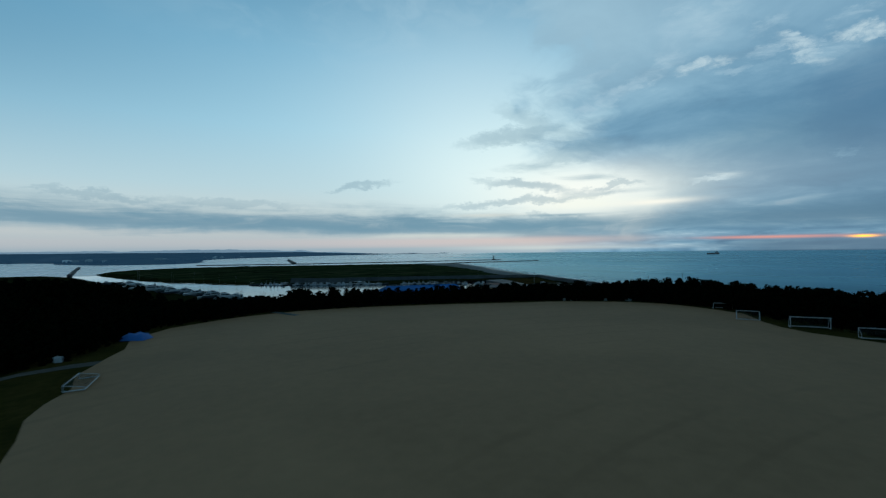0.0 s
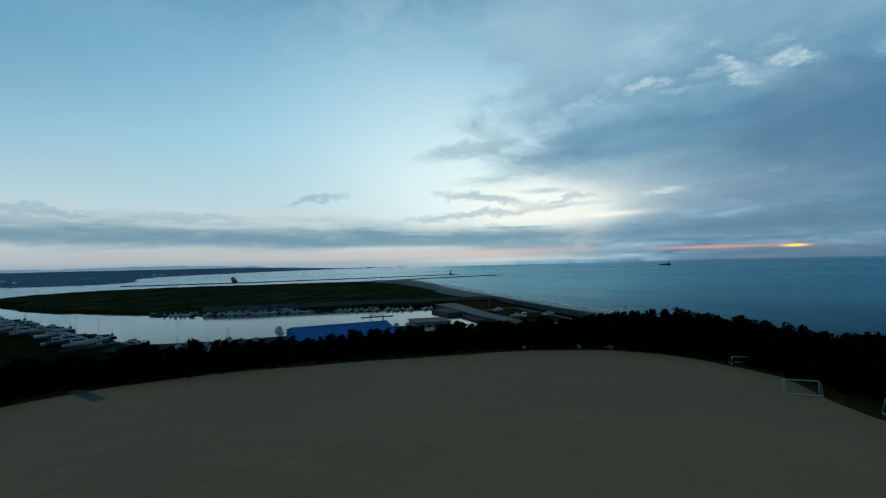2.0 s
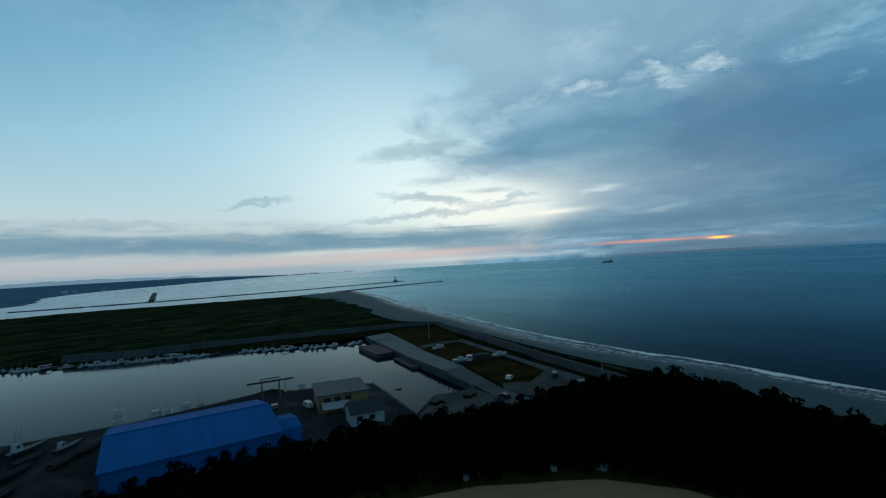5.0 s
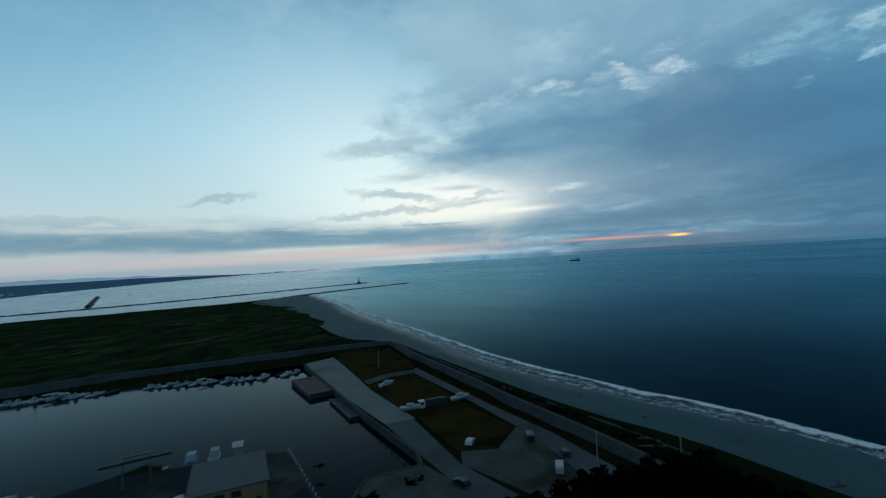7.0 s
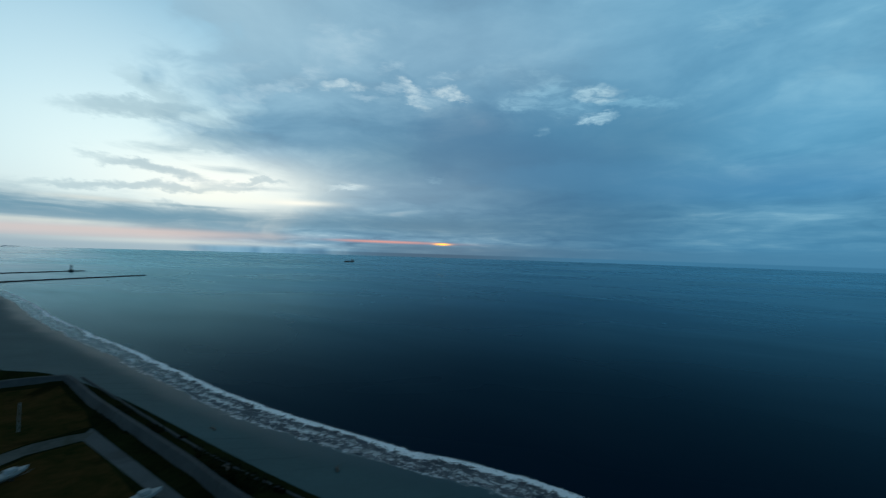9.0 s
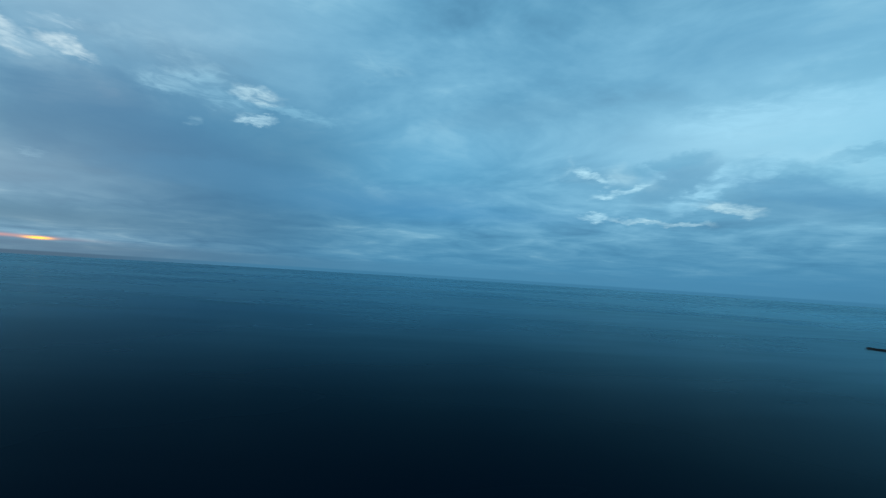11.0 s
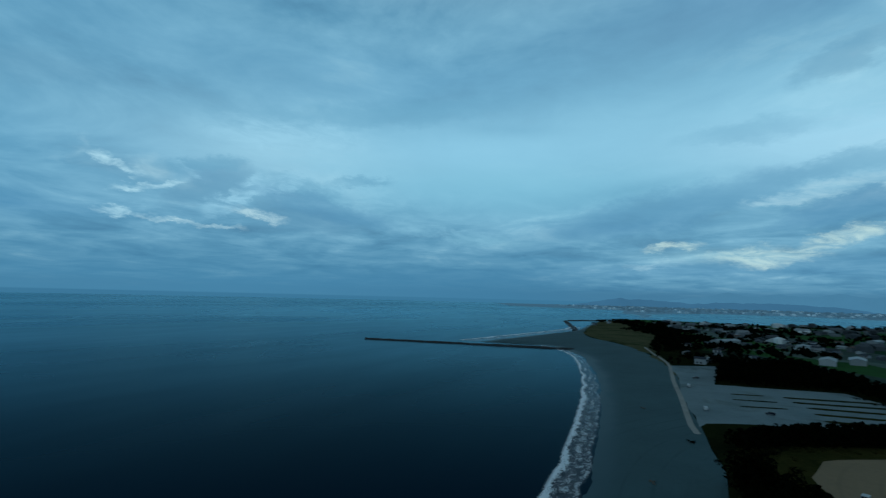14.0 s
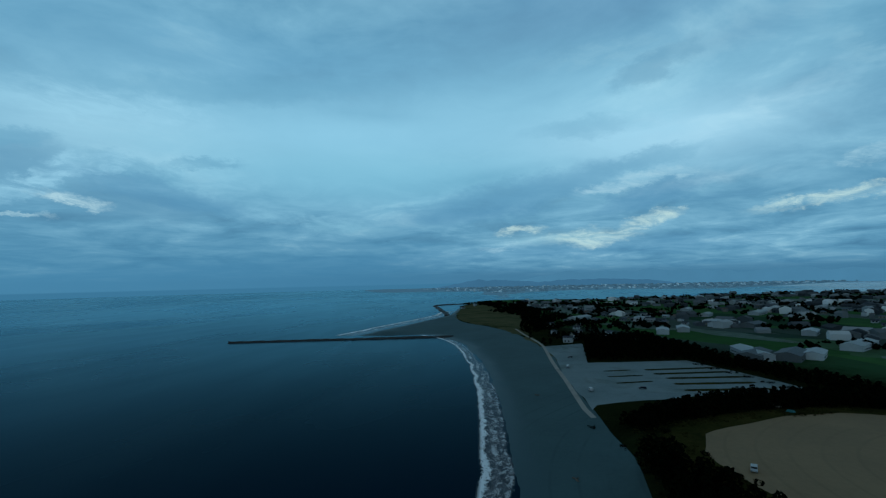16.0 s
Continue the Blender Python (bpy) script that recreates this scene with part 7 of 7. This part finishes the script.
for x, y, k, hd in ((-115, -196, 0, 62), (-138, -186, 0, 62), (-155, -182, 2, 60), (-228, -200, 1, 70), (-171, -352, 2, 40), (-283, -278, 2, 60), (-299, -253, 0, 60), (-286, -382, 1, 75), (-301, -357, 0, 70), (-378, -500, 2, 60), (-466, -490, 1, 65),
                    (-651, -528, 2, 70), (-513, -458, 0, 60), (-666, -626, 2, 50), (-205, -360, 2, 40), (-290, -386, 1, 25), (-122, -204, 1, 30), (-217, -833, 2, 60), (-189, -543, 1, 60), (-248, -487, 2, 40), (-439, -603, 2, 60), (-843, -900, 1, 60), (-1096, -860, 1, 70), (-1332, -892, 1, 70)):
    if inside(WOOD_S, [x], [y])[0]:
        continue
    copy_thing(barns[k], pose(x, y, ground_at(x, y), 0, 0, 90 - hd))
cs = rng_v.uniform(0, 1, 1400) ** 1.5
vx, vy = -135 - 900 * cs - rng_v.uniform(0, 120, 1400), -180 - rng_v.uniform(0, 1, 1400) * (900 - 350 * cs)
good = inside(LAND, vx, vy) & ~inside(WOOD_S, vx, vy) & ~inside(PATCH, vx, vy) & (distance(RIVER_S, vx, vy) > 25)
good &= ~((vx > -330) & (vy > -400) & (vy < -225)) & ~((vx > -240) & (vy > -225))
good &= np.array([noise.noise((x / 130, y / 130, 4.2)) > -0.05 for x, y in zip(vx, vy)])
vx, vy = vx[good][:250], vy[good][:250]
for x, y, z in zip(vx, vy, height(vx, vy)):
    copy_thing(kinds[rng_v.integers(9)], pose(x, y, z, 0, 0, 28 + 90 * rng_v.integers(2) + rng_v.uniform(-6, 6)))
# a few by the beach wood
for x, y in ((-43, -330), (-57, -345), (-75, -372), (-95, -395), (-67, -402), (-115, -432), (-133, -455), (-103, -352), (-153, -520), (-188, -560), (-101, -470)):
    copy_thing(kinds[rng_v.integers(9)], pose(x, y, ground_at(x, y), 0, 0, rng_v.uniform(0, 180)))
for q in kinds + barns:
    for o in (*q.children_recursive, q):
        bpy.data.objects.remove(o)


def town(name, where_, n, mat, label, seed, tall=(3, 9), base=2.0):
    """Houses too far off to tell apart, as plain gabled blocks in one body."""
    rng = np.random.default_rng(seed)
    vs, fs = [], []
    x_, y_, ok = where_(rng)
    for x, y in list(zip(x_[ok], y_[ok]))[:n]:
        a, b, h = rng.uniform(4, 11), rng.uniform(4, 8), rng.uniform(*tall)
        t = rng.uniform(0, 3.14)
        c, s = math.cos(t), math.sin(t)
        k = len(vs)
        for u, v, z in ((-a, -b, 0), (a, -b, 0), (a, b, 0), (-a, b, 0), (-a, -b, h), (a, -b, h), (a, b, h), (-a, b, h), (-a, 0, h + b * 0.4), (a, 0, h + b * 0.4)):
            vs.append((x + u * c - v * s, y + u * s + v * c, z + base))
        fs += [tuple(k + i for i in f) for f in ((0, 1, 5, 4), (2, 3, 7, 6), (1, 2, 6, 9, 5), (3, 0, 4, 8, 7), (4, 5, 9, 8), (6, 7, 8, 9))]
    return sheet(name, vs, fs, mat, label, "town", "stuff")


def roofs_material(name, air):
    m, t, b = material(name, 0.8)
    # air is haze painted over the houses as emission; black leaves it out
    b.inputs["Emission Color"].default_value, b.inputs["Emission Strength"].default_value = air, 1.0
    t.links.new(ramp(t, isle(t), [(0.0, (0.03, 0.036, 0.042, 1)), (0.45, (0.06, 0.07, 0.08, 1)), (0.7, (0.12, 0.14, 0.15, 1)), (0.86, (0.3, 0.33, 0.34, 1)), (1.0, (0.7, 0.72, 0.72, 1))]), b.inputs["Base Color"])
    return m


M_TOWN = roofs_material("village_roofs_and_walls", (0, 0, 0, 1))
M_TOWN_N = roofs_material("hazy_far_roofs_and_walls", tuple(c * 0.5 for c in lin(50, 84, 106)[:3]) + (1,))
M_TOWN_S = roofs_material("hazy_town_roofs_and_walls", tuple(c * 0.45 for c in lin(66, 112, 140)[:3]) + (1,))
S_LINE = curve_through(SOUTH_SHORE, 60, True)
N_LINE = curve_through(NORTH_SHORE, 60, True)


def spread(rng, n, x0, x1, y0, y1):
    return rng.uniform(x0, x1, n), rng.uniform(y0, y1, n)


def clumped(x, y, sx, sy, seed, over):
    return np.array([noise.noise((a / sx, b / sy, seed)) > over for a, b in zip(x, y)])


def on_plain(rng):
    x, y = spread(rng, 2600, -2600, -260, -1150, -60)
    return x, y, inside(LAND, x, y) & (distance(RIVER_S, x, y) > 25) & clumped(x, y, 170, 170, 9.0, -0.02) & ~inside(WOOD_S, x, y)


def on_south(rng):
    x, y = spread(rng, 4200, -4200, -700, -4000, -1750)
    return x, y, inside(S_LINE, x, y) & (distance(S_LINE, x, y, True) > 25)


def on_north(rng):
    x, y = spread(rng, 900, -1500, 900, 1500, 2900)
    return x, y, inside(N_LINE, x, y) & (distance(N_LINE, x, y, True) > 25)


town("village_houses_far", on_plain, 700, M_TOWN, "scattered houses and sheds on the dark plain", 5)
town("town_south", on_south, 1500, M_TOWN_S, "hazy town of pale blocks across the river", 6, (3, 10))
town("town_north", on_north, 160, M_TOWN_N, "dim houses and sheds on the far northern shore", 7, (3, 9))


def far_trees(name, where_, n, label, seed, tall=(4, 9), mat=None):
    rng = np.random.default_rng(seed)
    vs, fs = [], []
    x_, y_, ok = where_(rng)
    for x, y in list(zip(x_[ok], y_[ok]))[:n]:
        r, h = rng.uniform(3, 8), rng.uniform(*tall)
        for k in range(5):
            cx, cy, cz, q = x + rng.normal(0, r * 0.6), y + rng.normal(0, r * 0.6), 2 + h * rng.uniform(0.3, 0.8), r * rng.uniform(0.35, 0.6)
            b = len(vs)
            vs += [(cx + q, cy, cz), (cx, cy + q, cz + q * 0.2), (cx - q, cy, cz), (cx, cy - q, cz - q * 0.1), (cx + q * 0.2, cy, cz + q * 0.9), (cx, cy, cz - q)]
            fs += [(b + i, b + j, b + t) for i, j in ((0, 1), (1, 2), (2, 3), (3, 0)) for t in (4, 5)]
    return sheet(name, vs, fs, mat or M_NEEDLE, label, "trees", "stuff")


def hedge_rows(rng):
    x, y = spread(rng, 4200, -1500, -150, -1150, -60)
    return x, y, inside(LAND, x, y) & clumped(x, y, 120, 60, 14.0, 0.05) & ~((x > -300) & (y > -380) & (y < -240))


def north_line(rng):
    p = N_LINE[rng.integers(len(N_LINE), size=1500)] + rng.normal(0, 40, (1500, 2))
    return p[:, 0], p[:, 1], inside(N_LINE, p[:, 0], p[:, 1])


far_trees("plain_trees", hedge_rows, 1500, "dark tree rows and groves on the plain", 8)
far_trees("north_shore_trees", north_line, 300, "dark trees along the far northern shore", 9, (5, 12), M_FARLAND)


def long_jetty(name, a, b, label):
    a, b = Vector(a), Vector(b)
    d = b - a
    ob = thing(name, pose(a.x, a.y, 0, 0, 0, math.degrees(math.atan2(d.y, d.x))), label, "jetty")
    L = d.length
    bm = bmesh.new()
    box(bm, 0, L, -2.2, 2.2, 1.3, 1.8)
    part("deck", bm, M_DARKWALL, ob)
    n = int(L / 30)
    for i in range(n + 1):
        bm = bmesh.new()
        u = 2 + i * (L - 4) / n
        box(bm, u - 0.6, u + 0.6, -2.0, 2.0, -2, 1.3, 0.2)
        part("pier", bm, M_DARKWALL, ob)


long_jetty("river_jetty", (2, 740, 0), (46, 1180, 0), "long low dark jetty across the river water")
